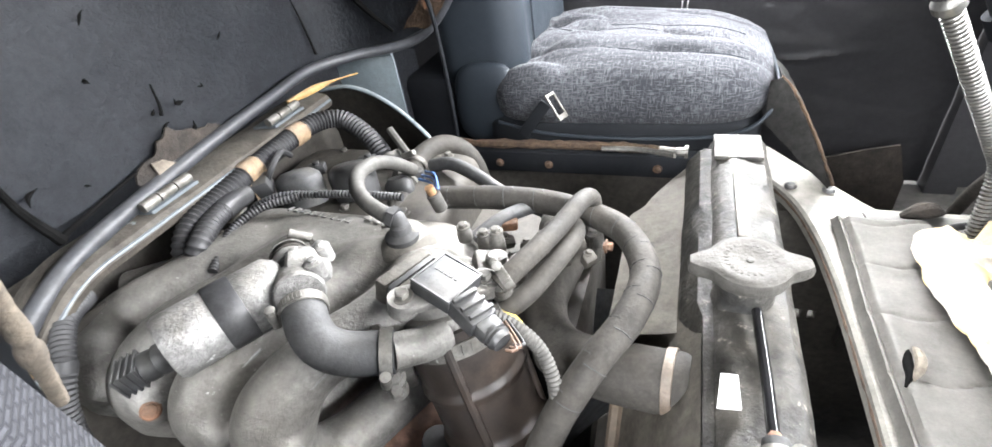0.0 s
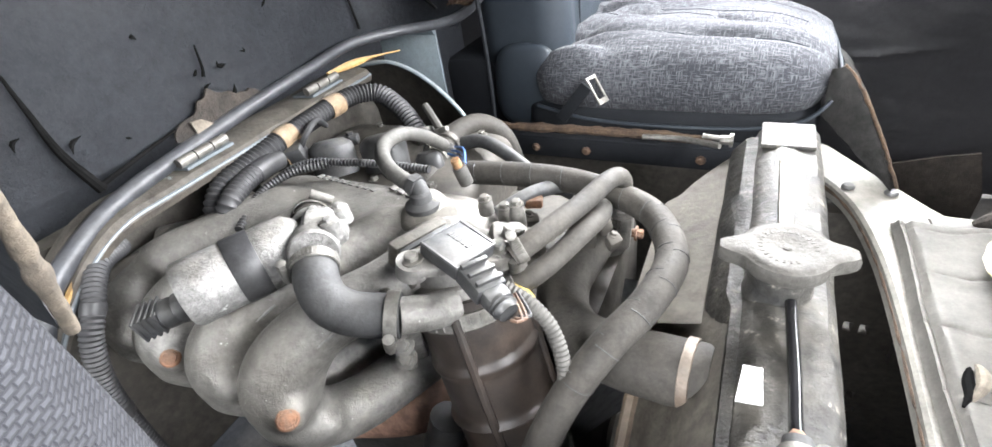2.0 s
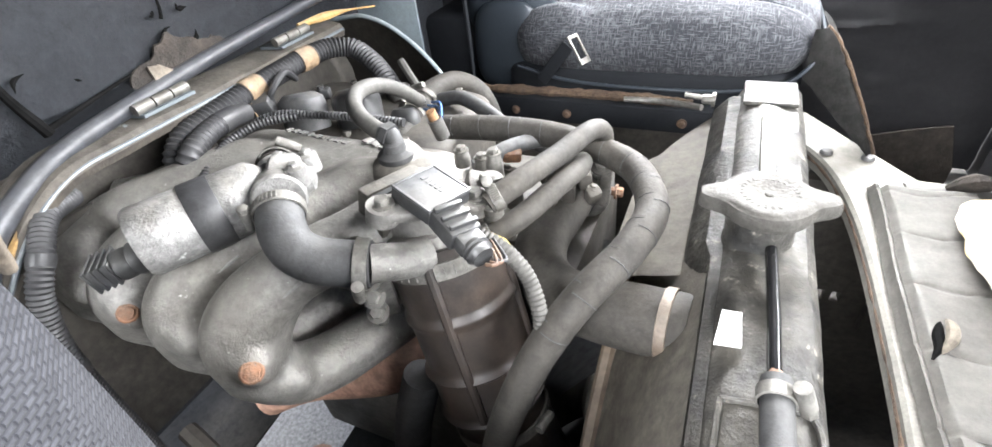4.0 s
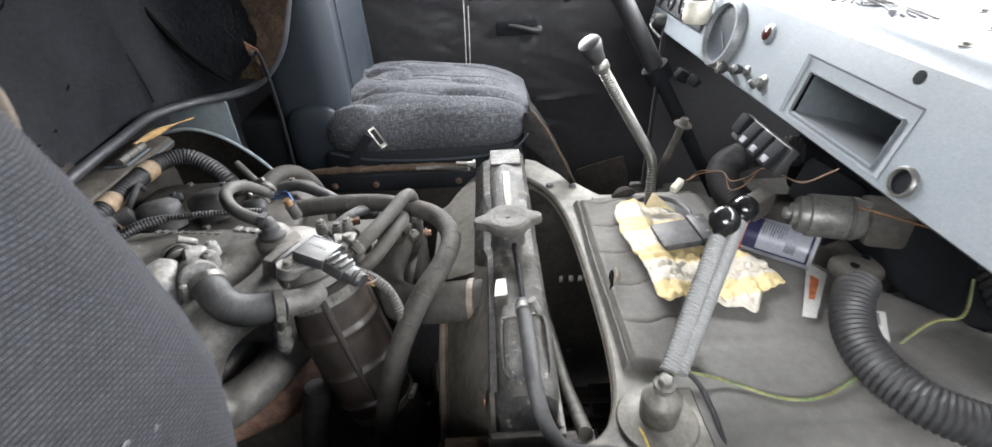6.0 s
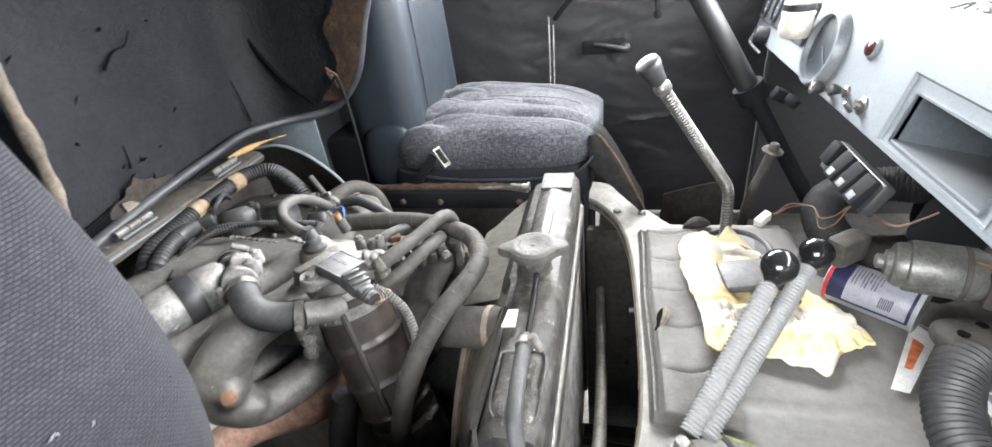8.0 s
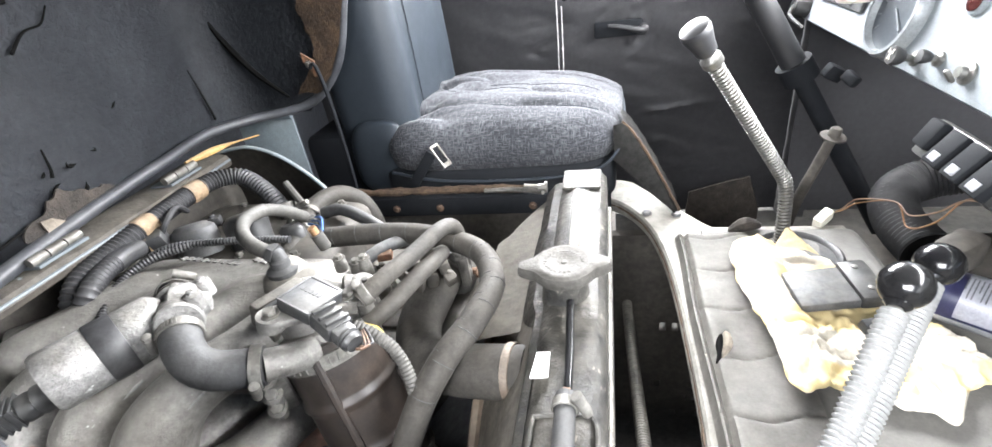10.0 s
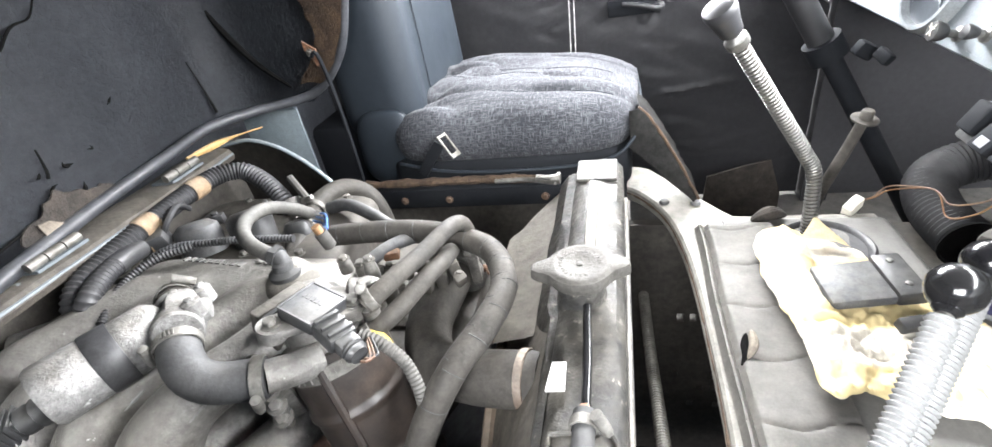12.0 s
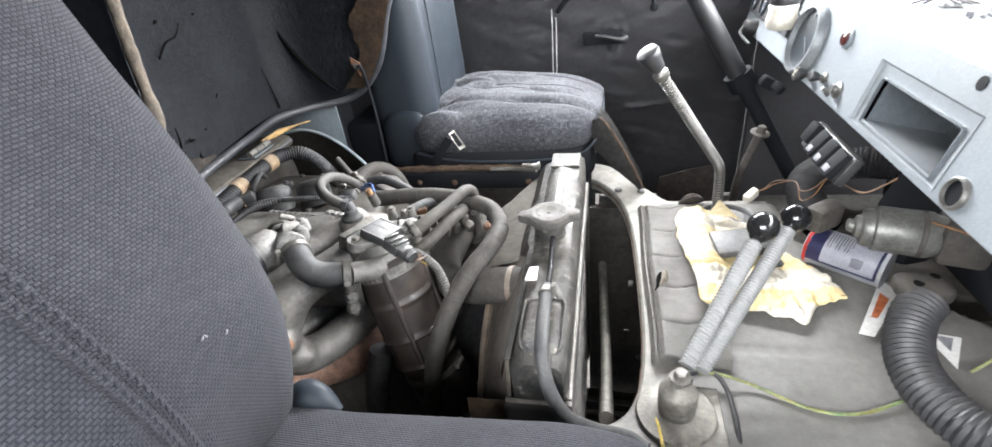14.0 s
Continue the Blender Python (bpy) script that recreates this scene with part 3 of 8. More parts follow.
# ---------------------------------------------------------------- structure
def plain_wall(name, x0, x1, y0, y1, z0, z1, material, label, cat="wall"):
    bm = bmesh.new()
    block(bm, at((x0 + x1) / 2, (y0 + y1) / 2, (z0 + z1) / 2), x1 - x0, y1 - y0, z1 - z0)
    return tagged(part(name, bm, material, smooth=20), label, cat, kind="structure")


bm = bmesh.new()
bmesh.ops.create_grid(bm, x_segments=8, y_segments=8, size=400)
tagged(part("ground", bm, M_GROUND), "pale dusty concrete ground under the van", "ground", kind="structure")

plain_wall("floor_driver", 0.12, 1.15, 0.815, 1.34, 0.82, 0.85, M_FLOOR, "dark dirty floor mat of the driver's footwell", "floor")
plain_wall("floor_passenger", -0.78, 1.15, -0.62, 0.02, 0.82, 0.85, M_FLOOR, "dark dirty floor mat on the passenger side", "floor")
plain_wall("wall_rear", -0.80, -0.76, -0.62, 1.40, 0.85, 2.04, M_HOOD, "dark grey rear cab partition")
plain_wall("ceiling", -0.80, 0.98, -0.62, 1.40, 2.04, 2.08, M_VINYL, "dark lined cab roof", "ceiling")
plain_wall("wall_front", 1.12, 1.15, -0.62, 1.40, 0.3, 1.50, M_DARK, "dark painted front bulkhead")
plain_wall("wall_passenger_rear", -0.80, -0.55, -0.64, -0.60, 0.85, 2.04, M_VINYL, "dark door pillar")
plain_wall("wall_passenger_front", 0.85, 1.15, -0.64, -0.60, 0.85, 1.60, M_BLUE, "pale blue front door pillar")
plain_wall("pillar_front", 0.572, 0.635, 1.283, 1.36, 0.85, 2.04, M_VINYL, "grey painted windscreen pillar beside the driver's door")
plain_wall("wall_driver_front", 0.64, 1.15, 1.32, 1.36, 0.85, 1.60, M_VINYL, "dark body side ahead of the driver's door")
plain_wall("wall_driver_rear", -0.80, -0.55, 1.32, 1.36, 0.85, 2.04, M_VINYL, "dark body side behind the driver's seat")
# engine bay walls, open below
plain_wall("bay_wall_far", -0.62, 0.10, 0.745, 0.765, 0.62, 1.20, M_DARK, "grimy far wall of the engine bay")
plain_wall("bay_wall_near", -0.62, 0.14, -0.01, 0.01, 0.55, 1.15, M_DARK, "greasy near wall of the engine bay")
plain_wall("bay_wall_rear", -0.66, -0.63, 0.0, 0.76, 0.98, 1.36, M_DARK, "greasy rear wall of the engine bay")
slat_wall = plain_wall("bay_side_front_far", 0.10, 0.30, 0.79, 0.81, 0.91, 1.11, M_DARK, "dark slotted far side of the front compartment")
plain_wall("bay_side_front_inner", 0.30, 1.12, 0.745, 0.765, 0.84, 1.105, M_DARK, "dark side of the front compartment below the mat")
plain_wall("cover_step", 0.47, 1.12, 0.48, 0.765, 1.107, 1.122, M_DARK, "dark grimy step under the dash beside the mat", "body panel")
gap_rows = ((0.885, 0.91, ()), (0.862, 0.885, (0.212, 0.238, 0.262)), (0.705, 0.862, ()), (0.685, 0.705, (0.205, 0.282)), (0.660, 0.685, ()), (0.643, 0.660, (0.262, 0.290)), (0.605, 0.643, ()), (0.588, 0.605, (0.242, 0.300)), (0.25, 0.588, ()))
for z0, z1, gaps in gap_rows:
    x0 = 0.10
    for g in gaps + (1.126,):
        bm = bmesh.new()
        block(bm, at((x0 + g - 0.006) / 2, 0.80, (z0 + z1) / 2), g - 0.006 - x0, 0.02, z1 - z0)
        part("slat", bm, M_DARK, slat_wall)
        x0 = g + 0.008

plain_wall("bay_side_front_near", 0.14, 1.12, -0.01, 0.01, 0.45, 1.06, M_DARK, "dark near side of the front compartment")

# frame members low in the bay, with gaps to the ground between them
chassis = thing("chassis_frame", (0, 0.4, 0.45), "greasy dark steel chassis rails and cross members below the engine", "chassis")
for y, x0, x1 in ((0.10, -0.8, 1.1), (0.66, -0.8, 1.1)):
    bm = bmesh.new()
    block(bm, at((x0 + x1) / 2, y, 0.50), x1 - x0, 0.07, 0.11, 0.006)
    part("rail", bm, M_DARK, chassis)
for x, z in ((-0.50, 0.46), (0.02, 0.52), (0.32, 0.56), (0.48, 0.60), (0.66, 0.62)):
    bm = bmesh.new()
    block(bm, at(x, 0.38, z), 0.085, 0.60, 0.05, 0.006)
    part("cross_member", bm, M_DARK, chassis)
# plates added to keep the view below dark, with a gap for bright ground
for x0, x1 in ((-1.05, -0.70), (-0.53, -0.02)):
    bm = bmesh.new()
    block(bm, at((x0 + x1) / 2, 0.17, 0.70, 4, 0, 0), x1 - x0, 0.34, 0.006, 0.001)
    part("added_cover_plate", bm, M_DARK, chassis)
for k in range(7):
    bm = bmesh.new()
    tube(bm, [(0.10, 0.14 + 0.075 * k, 0.66), (0.3, 0.15 + 0.075 * k, 0.63), (0.75, 0.14 + 0.077 * k, 0.60)], 0.017, 8)
    part("brace", bm, M_DARK, chassis)

# roof of the front compartment: cover with the round-cornered opening in front of the radiator
LIP = [(0.085, 0.86), (0.118, 0.845), (0.150, 0.805), (0.178, 0.745), (0.196, 0.66), (0.205, 0.56), (0.2085, 0.42), (0.2075, 0.30), (0.199, 0.215), (0.182, 0.165), (0.155, 0.138), (0.12, 0.130)]
lip_in = [Vector((x, y, 1.16)) for x, y in LIP]
lip_fine = even(smooth_path(lip_in, 6), 0.012)
bm = bmesh.new()
far_side = [(0.085, 0.945), (0.15, 0.93), (0.215, 0.83), (0.28, 0.735), (0.488, 0.735), (0.494, 0.58), (0.56, 0.505), (0.60, 0.45), (0.60, 0.30), (0.60, 0.06), (0.31, 0.045), (0.17, 0.04), (0.10, 0.04)]
outer_path = even([Vector((x, y, 1.16)) for x, y in far_side], 0.004)
loops = []
for i, p in enumerate(lip_fine):
    o = outer_path[round(i * (len(outer_path) - 1) / (len(lip_fine) - 1))]
    d = (o - p).normalized()
    loops.append([p + Vector((0, 0, -0.022)) - d * 0.004, p + Vector((0, 0, -0.004)) - d * 0.001, p + d * 0.003, p + d * 0.012, o, o + Vector((0, 0, -0.03)), p + Vector((0, 0, -0.03)) + d * 0.004])
rings(bm, loops)
cover = tagged(part("engine_cover_base", bm, M_CREAM, smooth=30), "worn cream-painted sheet metal round the front opening", "body panel", kind="structure")
bm = bmesh.new()
tube(bm, [p + Vector((0, 0, -0.012)) for p in lip_fine], lambda s: 0.0035 + 0.0018 * fbm((s * 30, 0, 0), 1.0), 8, 0.008)
part("rust_edge", bm, M_RUSTD, cover, "rust-eaten edge of the opening")
for p in ((0.175, 0.784), (0.227, 0.777)):
    bm = bmesh.new()
    lathe(bm, [(0.009, 0), (0.009, 0.002), (0.0065, 0.005), (0.001, 0.006)], at(*p, 1.163), 16)
    part("plug", bm, M_PLASTIC_G, cover, "dark round plug")
bm = bmesh.new()
block(bm, at(0.46, 0.06, 1.0), 0.66, 0.01, 0.30, 0.004)
tagged(part("engine_cover_side", bm, M_MAT), "grey vinyl side of the engine hump", "body panel", kind="structure")


# ---------------------------------------------------------------- grey vinyl mat on the hump and the quilted pad
def mat_edge(x, y):
    """How far a point lies past the edge where the mat drops beside the duct."""
    return x - 0.488 - 0.9 * max(0.0, 0.58 - y)


def mat_height(x, y):
    z = 1.1655 + 0.003 * fbm((x, y, 0), 6)
    for ys in (0.284, 0.153):
        z -= 0.0035 * math.exp(-(((y - ys - 0.012 * (x - 0.4)) / 0.006) ** 2))
    if y < 0.12:
        z -= min(0.30, ((0.12 - y) ** 2) * 14)
    if y > 0.715:
        z -= ((y - 0.715) ** 2) * 40
    e = mat_edge(x, y)
    if e > 0:
        z -= min(0.05, e * e * 45)
    return z


bm = bmesh.new()
nx, ny = 60, 90
gridv = [[bm.verts.new((0.262 + 0.55 * i / nx, -0.02 + 0.78 * j / ny, mat_height(0.262 + 0.55 * i / nx, -0.02 + 0.78 * j / ny))) for j in range(ny + 1)] for i in range(nx + 1)]
gone = lambda x, y: x < 0.315 - 0.02 * math.sin(y * 9) and y < 0.205 or (y > 0.42 and mat_edge(x, y) > 0.032)
for i in range(nx):
    for j in range(ny):
        v = gridv[i][j].co
        if not gone(v.x, v.y):
            bm.faces.new((gridv[i][j], gridv[i + 1][j], gridv[i + 1][j + 1], gridv[i][j + 1]))
bmesh.ops.delete(bm, geom=[v for v in bm.verts if not v.link_faces], context="VERTS")
bmesh.ops.solidify(bm, geom=bm.faces[:], thickness=0.003)
tagged(part("vinyl_mat", bm, M_MAT), "scuffed grey vinyl mat over the engine hump", "mat")

bm = bmesh.new()
nx, ny = 40, 220
PADX0, PADX1, PADY0, PADY1 = 0.214, 0.325, 0.236, 0.695


def pad_point(i, j):
    u, v = i / nx, j / ny
    x, y = PADX0 + (PADX1 - PADX0) * u + 0.0015 * math.sin(v * 9), PADY0 + (PADY1 - PADY0) * v + 0.003 * math.sin(u * 9)
    q = (v * 5.2 + 0.06 * math.sin(u * 4)) % 1.0
    puff = 1 - math.exp(-min(q, 1 - q) / 0.03)
    hem = 0.35 + 0.65 * min(1.0, abs(u - 0.13) / 0.05) if u > 0.03 else 0.6
    rim = min(1.0, u / 0.05, (1 - v) / 0.02, v / 0.02)
    z = 1.166 + (0.0105 + 0.0030 * puff) * hem * max(0.12, rim) + 0.0022 * fbm((x, y, 3), 11) * puff
    return (x, y, z)


gridv = [[bm.verts.new(pad_point(i, j)) for j in range(ny + 1)] for i in range(nx + 1)]
for i in range(nx):
    for j in range(ny):
        bm.faces.new((gridv[i][j], gridv[i + 1][j], gridv[i + 1][j + 1], gridv[i][j + 1]))
bmesh.ops.solidify(bm, geom=bm.faces[:], thickness=0.004)
pad = thing("quilted_pad", (0.26, 0.45, 1.165), "grey quilted vinyl pad with a small tear, on the hump", "pad")
part("padding", bm, M_PAD, pad)
bm = bmesh.new()
tube(bm, [(0.231, 0.398, 1.1775), (0.238, 0.412, 1.1785), (0.240, 0.430, 1.1785), (0.246, 0.452, 1.1780)], lambda s: 0.0012 + 0.0042 * math.sin(math.pi * s), 8, 0.004)
part("tear", bm, M_VOID, pad, "dark open tear")
bm = bmesh.new()
tube(bm, [(0.237, 0.404, 1.178), (0.247, 0.420, 1.185), (0.249, 0.436, 1.186), (0.250, 0.452, 1.179)], lambda s: 0.001 + 0.0045 * math.sin(math.pi * s), 8, 0.004)
part("torn_flap", bm, M_FELT, pad, "torn brown flap")


# ---------------------------------------------------------------- engine hood, swung up
RIM = ((1.38, -0.47), (1.445, -0.405), (1.485, -0.362), (1.53, -0.335), (1.62, -0.30), (1.73, -0.24), (1.82, -0.19), (2.05, -0.07))


def near_drop(y):
    """How far the bay's lip falls away towards its rounded near end."""
    return 4.2 * max(0.0, 0.235 - y) ** 2


def rim_x(z):
    for (za, xa), (zb, xb) in zip(RIM, RIM[1:]):
        if z <= zb:
            return xa + (xb - xa) * (z - za) / (zb - za)
    return RIM[-1][1]


def near_rim(z):
    return -0.36 + (z - 1.42) * 0.60 if z < 1.57 else -0.27 + (z - 1.57) * 0.15


HY0, HY1, HB = 0.077, 0.755, -0.585


def hood_loop(z, inset=0.0):
    y0, y1, xb, r = HY0 + inset, HY1 - inset, HB + inset, 0.075 + 0.05 * max(0, z - 1.42)
    xr = max(xb + r + 0.012, rim_x(z))
    xn = near_rim(z)
    out = []
    for k in range(6):
        out.append((xn + (xb + r - xn) * k / 6, y0))
    for k in range(8):
        a = math.pi / 2 * k / 7
        out.append((xb + r - r * math.sin(a), y0 + r - r * math.cos(a)))
    for k in range(1, 16):
        out.append((xb, y0 + r + (y1 - y0 - 2 * r) * k / 16))
    for k in range(8):
        a = math.pi / 2 * k / 7
        out.append((xb + r - r * math.cos(a), y1 - r + r * math.sin(a)))
    for k in range(1, 7):
        out.append((xb + r + (xr - xb - r) * k / 6, y1))
    res = []
    for x, y in out:
        w = 0.006 * fbm((x, y, z), 5) + 0.002 * fbm((x, y, z + 3), 22)
        res.append(Vector((x + w, y + 0.4 * w, z)))
    return res


hood = thing("engine_hood", (-0.58, 0.43, 1.42), "raised engine hood with dark grey torn lining", "hood")
bm = bmesh.new()
rings(bm, [hood_loop(1.418 + 0.60 * k / 26) for k in range(27)], closed_ring=False)
bmesh.ops.solidify(bm, geom=bm.faces[:], thickness=-0.01)
part("lining", bm, M_HOOD, hood)
bm = bmesh.new()
tube(bm, [(-0.548, 0.085, 1.305), (-0.557, 0.125, 1.350), (-0.564, 0.178, 1.376), (-0.567, 0.228, 1.391), (-0.568, 0.31, 1.402), (-0.568, 0.43, 1.414), (-0.566, 0.54, 1.422), (-0.556, 0.63, 1.430), (-0.515, 0.70, 1.428), (-0.45, 0.745, 1.428), (-0.405, 0.757, 1.445), (-0.362, 0.757, 1.485),
          (-0.335, 0.757, 1.53), (-0.30, 0.757, 1.62), (-0.24, 0.757, 1.73), (-0.19, 0.757, 1.82)], lambda s: 0.0112 - 0.003 * min(1.0, s / 0.4), 12)
part("rubber_seal", bm, M_SEAL, hood, "black rubber seal")
bm = bmesh.new()
pg = {}
for i in range(60):
    for j in range(40):
        y, z = 0.29 + 0.003 * i, 1.412 + 0.003 * j
        top = 1.446 + 0.026 * fbm((y, 0, 0), 30, 5) - 2.6 * (y - 0.372) ** 2 * (1 if y > 0.372 else 3)
        if z < top:
            pg[i, j] = bm.verts.new((-0.5715 + 0.003 * fbm((y, z, 1), 35), y, z))
for i in range(59):
    for j in range(39):
        q = [(i, j), (i + 1, j), (i + 1, j + 1), (i, j + 1)]
        if all(k in pg for k in q):
            bm.faces.new([pg[k] for k in q])
bmesh.ops.delete(bm, geom=[v for v in bm.verts if not v.link_faces], context="VERTS")
for _ in range(6):
    rim = {v: [e.other_vert(v) for e in v.link_edges if e.is_boundary] for v in bm.verts if v.is_boundary}
    moved = {v: v.co * 0.5 + 0.25 * (a[0].co + a[1].co) for v, a in rim.items() if len(a) == 2}
    for v, c in moved.items():
        v.co = c
bmesh.ops.solidify(bm, geom=bm.faces[:], thickness=0.003)
part("torn_patch", bm, M_TORN, hood, "bare brown felt where the lining is torn")
CRACK_A = ((0.493, 1.655), (0.476, 1.636), (0.451, 1.631), (0.425, 1.611))
CRACK_B = ((0.393, 1.503), (0.390, 1.478), (0.386, 1.467))
rng = random.Random(5)
for k in range(17):
    ya, za = 0.15 + 0.33 * rng.random(), 1.43 + 0.24 * rng.random() ** 1.6
    if k > 12:
        ya, za = rng.uniform(0.40, 0.66), rng.uniform(1.46, 1.70)
    ln = rng.uniform(0.004, 0.020)
    a = rng.uniform(-0.6, 0.9)
    b1_, b2_ = rng.uniform(-0.005, 0.005), rng.uniform(-0.005, 0.005)
    wd = rng.uniform(0.0012, 0.0028)
    bm = bmesh.new()
    xw = -0.5755 + 0.006 * fbm((-0.585, ya, za), 5)
    tube(bm, [(xw, ya, za), (xw, ya + ln * math.cos(a) * 0.4 + b1_, za + ln * math.sin(a) * 0.4 + b2_), (xw, ya + ln * math.cos(a), za + ln * math.sin(a))], lambda s: 0.0005 + wd * math.sin(math.pi * s) ** 2, 6, 0.003)
    part("crack", bm, M_VOID, hood)
for pts in (((0.673, 1.528), (0.678, 1.484), (0.683, 1.438)), CRACK_A, CRACK_B):
    bm = bmesh.new()
    tube(bm, [(-0.5765 + 0.006 * fbm((-0.585, y, z), 5), y, z) for y, z in pts], lambda s: 0.0010 + 0.0012 * s, 6)
    part("crack", bm, M_VOID, hood, "long dark crack in the lining")
bm = bmesh.new()
slab(bm, [(-0.340, 1.405), (-0.372, 1.410), (-0.352, 1.428), (-0.338, 1.430)], 0.0, 0.003, Matrix(((0, 0, 1, -0.5685), (-1, 0, 0, 0), (0, 1, 0, 0), (0, 0, 0, 1))))
part("board_flap", bm, M_FELT, hood, "pale torn fibre board")
# brown torn edge along the far rim, cream foam along the near rim
bm = bmesh.new()
rows = []
for k in range(60):
    z = 1.455 + 0.40 * k / 59
    w = 0.034 + 0.034 * min(1, (z - 1.45) / 0.10) + 0.026 * fbm((0, 0, z), 14, 4)
    rows.append([Vector((rim_x(z) + 0.004 - w * u, 0.7405 + 0.0015 * fbm((u, z, 0), 30), z + 0.006 * fbm((u, z, 5), 9))) for u in (0, 0.2, 0.4, 0.6, 0.8, 1.0)])
rings(bm, rows, closed_ring=False)
bmesh.ops.solidify(bm, geom=bm.faces[:], thickness=0.002)
part("torn_edge", bm, M_BROWNFELT, hood, "torn brown felt edge")
bm = bmesh.new()
tube(bm, [(-0.362, 0.082, 1.412), (-0.355, 0.082, 1.425), (-0.33, 0.080, 1.46), (-0.272, 0.078, 1.57), (-0.25, 0.077, 1.70), (-0.232, 0.077, 1.82)], lambda s: 0.0045 + 0.004 * abs(fbm((s * 5, 2, 0), 2.0)), 10, 0.006)
part("foam_edge", bm, M_FOAM, hood, "worn brown foam edge")
bm = bmesh.new()
tube(bm, [(-0.574, 0.207, 1.535), (-0.574, 0.208, 1.50), (-0.573, 0.210, 1.455), (-0.572, 0.222, 1.408)], lambda s: 0.0015 + 0.0045 * s, 8)
part("seam", bm, M_VOID, hood, "dark open seam in the lining")
bm = bmesh.new()
tube(bm, [(-0.572, 0.222, 1.412), (-0.573, 0.262, 1.418), (-0.574, 0.30, 1.424), (-0.574, 0.345, 1.430)], lambda s: 0.0032 - 0.002 * s, 8)
part("seam", bm, M_VOID, hood, "dark open seam in the lining")
bm = bmesh.new()
tube(bm, [(-0.565, 0.735, 1.62), (-0.552, 0.738, 1.57), (-0.51, 0.742, 1.50), (-0.46, 0.745, 1.45)], lambda s: 0.002 + 0.0035 * math.sin(math.pi * s), 6)
part("crease", bm, M_VOID, hood, "dark crease in the lining")

# hinges and the pale blue lip that carries them
bm = bmesh.new()
prof = [(-0.615, 1.385), (-0.575, 1.391), (-0.548, 1.384), (-0.542, 1.374), (-0.545, 1.366), (-0.60, 1.352)]
rings(bm, [[Vector((x + 0.002 * fbm((y, x, 0), 7), y, z - near_drop(y) + 0.0015 * fbm((y, z, 2), 9))) for x, z in prof] for y in [0.075 + 0.565 * k / 40 for k in range(41)]])
rear_lip = tagged(part("rear_lip", bm, M_LIPDIRT, smooth=30), "dirt-caked metal lip along the bay with a pale blue edge", "body panel", kind="structure")
bm = bmesh.new()
tube(bm, [(-0.5445 + 0.002 * fbm((y, 0, 0), 7), y, 1.3765 - near_drop(y)) for y in [0.075 + 0.565 * k / 40 for k in range(41)]], 0.0026, 8)
part("edge", bm, M_DARKPAINT, rear_lip, "pale blue chipped edge")
bm = bmesh.new()
tube(bm, [(-0.560, 0.565, 1.405), (-0.557, 0.66, 1.397), (-0.555, 0.745, 1.382)], lambda s: 0.0015 + 0.0048 * math.sin(math.pi * min(1.0, s * 1.2 + 0.15)) ** 2, 8)
part("sealant", bm, M_OCHRE, rear_lip, "ochre sealant strip")
bm = bmesh.new()
tube(bm, [(-0.550, 0.095, 1.285), (-0.552, 0.135, 1.338), (-0.556, 0.205, 1.376)], lambda s: 0.002 + 0.0035 * math.sin(math.pi * s), 8)
part("sealant", bm, M_OCHRE, rear_lip, "ochre sealant strip")
for y in (0.326, 0.538):
    h = thing("hinge", (-0.554, y, 1.395), "blue-grey painted steel hood hinge", "hinge", "hood hinges")
    bm = bmesh.new()
    slab(bm, [(-0.578, y - 0.036), (-0.543, y - 0.030), (-0.543, y + 0.036), (-0.578, y + 0.030)], 1.391, 1.3945)
    part("leaf", bm, M_DARKPAINT, h)
    for k in range(3):
        bm = bmesh.new()
        tube(bm, [(-0.551, y - 0.033 + 0.023 * k, 1.400), (-0.551, y - 0.012 + 0.023 * k, 1.4005)], 0.0062, 12, smooth=False)
        part("knuckle", bm, M_STEEL, h, "dull bare knuckle")
# end panel of the bay with its pale rim, and the body side behind it
arc = [(-0.60, 1.382), (-0.565, 1.386), (-0.52, 1.390), (-0.475, 1.375), (-0.435, 1.345), (-0.40, 1.305), (-0.375, 1.262), (-0.36, 1.245)]
ap = [Vector((x, 0.662 + 0.05 * max(0, x + 0.5), z)) for x, z in arc]
ap = even(smooth_path(ap, 6), 0.012)
bm = bmesh.new()
rings(bm, [[p, p + Vector((0.004, 0.03, -0.09)), Vector((p.x, 0.70, 1.05))] for p in ap], closed_ring=False)
bmesh.ops.solidify(bm, geom=bm.faces[:], thickness=0.003)
ep = tagged(part("bay_end_panel", bm, M_DARK), "grimy curved end panel of the engine bay", "body panel", kind="structure")
bm = bmesh.new()
tube(bm, [tuple(p) for p in ap], 0.0035, 8)
part("rim", bm, M_BLUE, ep, "pale blue rolled rim")
bm = bmesh.new()
block(bm, at(-0.575, 0.803, 1.27), 0.13, 0.006, 0.26, 0.001)
block(bm, at(-0.575, 0.786, 1.420, 30, 0, 0), 0.13, 0.006, 0.06, 0.001)
tagged(part("body_side_panel", bm, M_BLUE), "pale blue inner body panel behind the hood", "body panel", kind="structure")

# far rail of the bay under the driver's seat
bm = bmesh.new()
block(bm, at(-0.17, 0.735, 1.218), 0.42, 0.012, 0.034, 0.002)
block(bm, at(-0.17, 0.752, 1.236), 0.42, 0.045, 0.006, 0.002)
rail = tagged(part("bay_rail", bm, M_BLACKBASE), "black rusty flange along the bay under the seat", "body panel", kind="structure")
bm = bmesh.new()
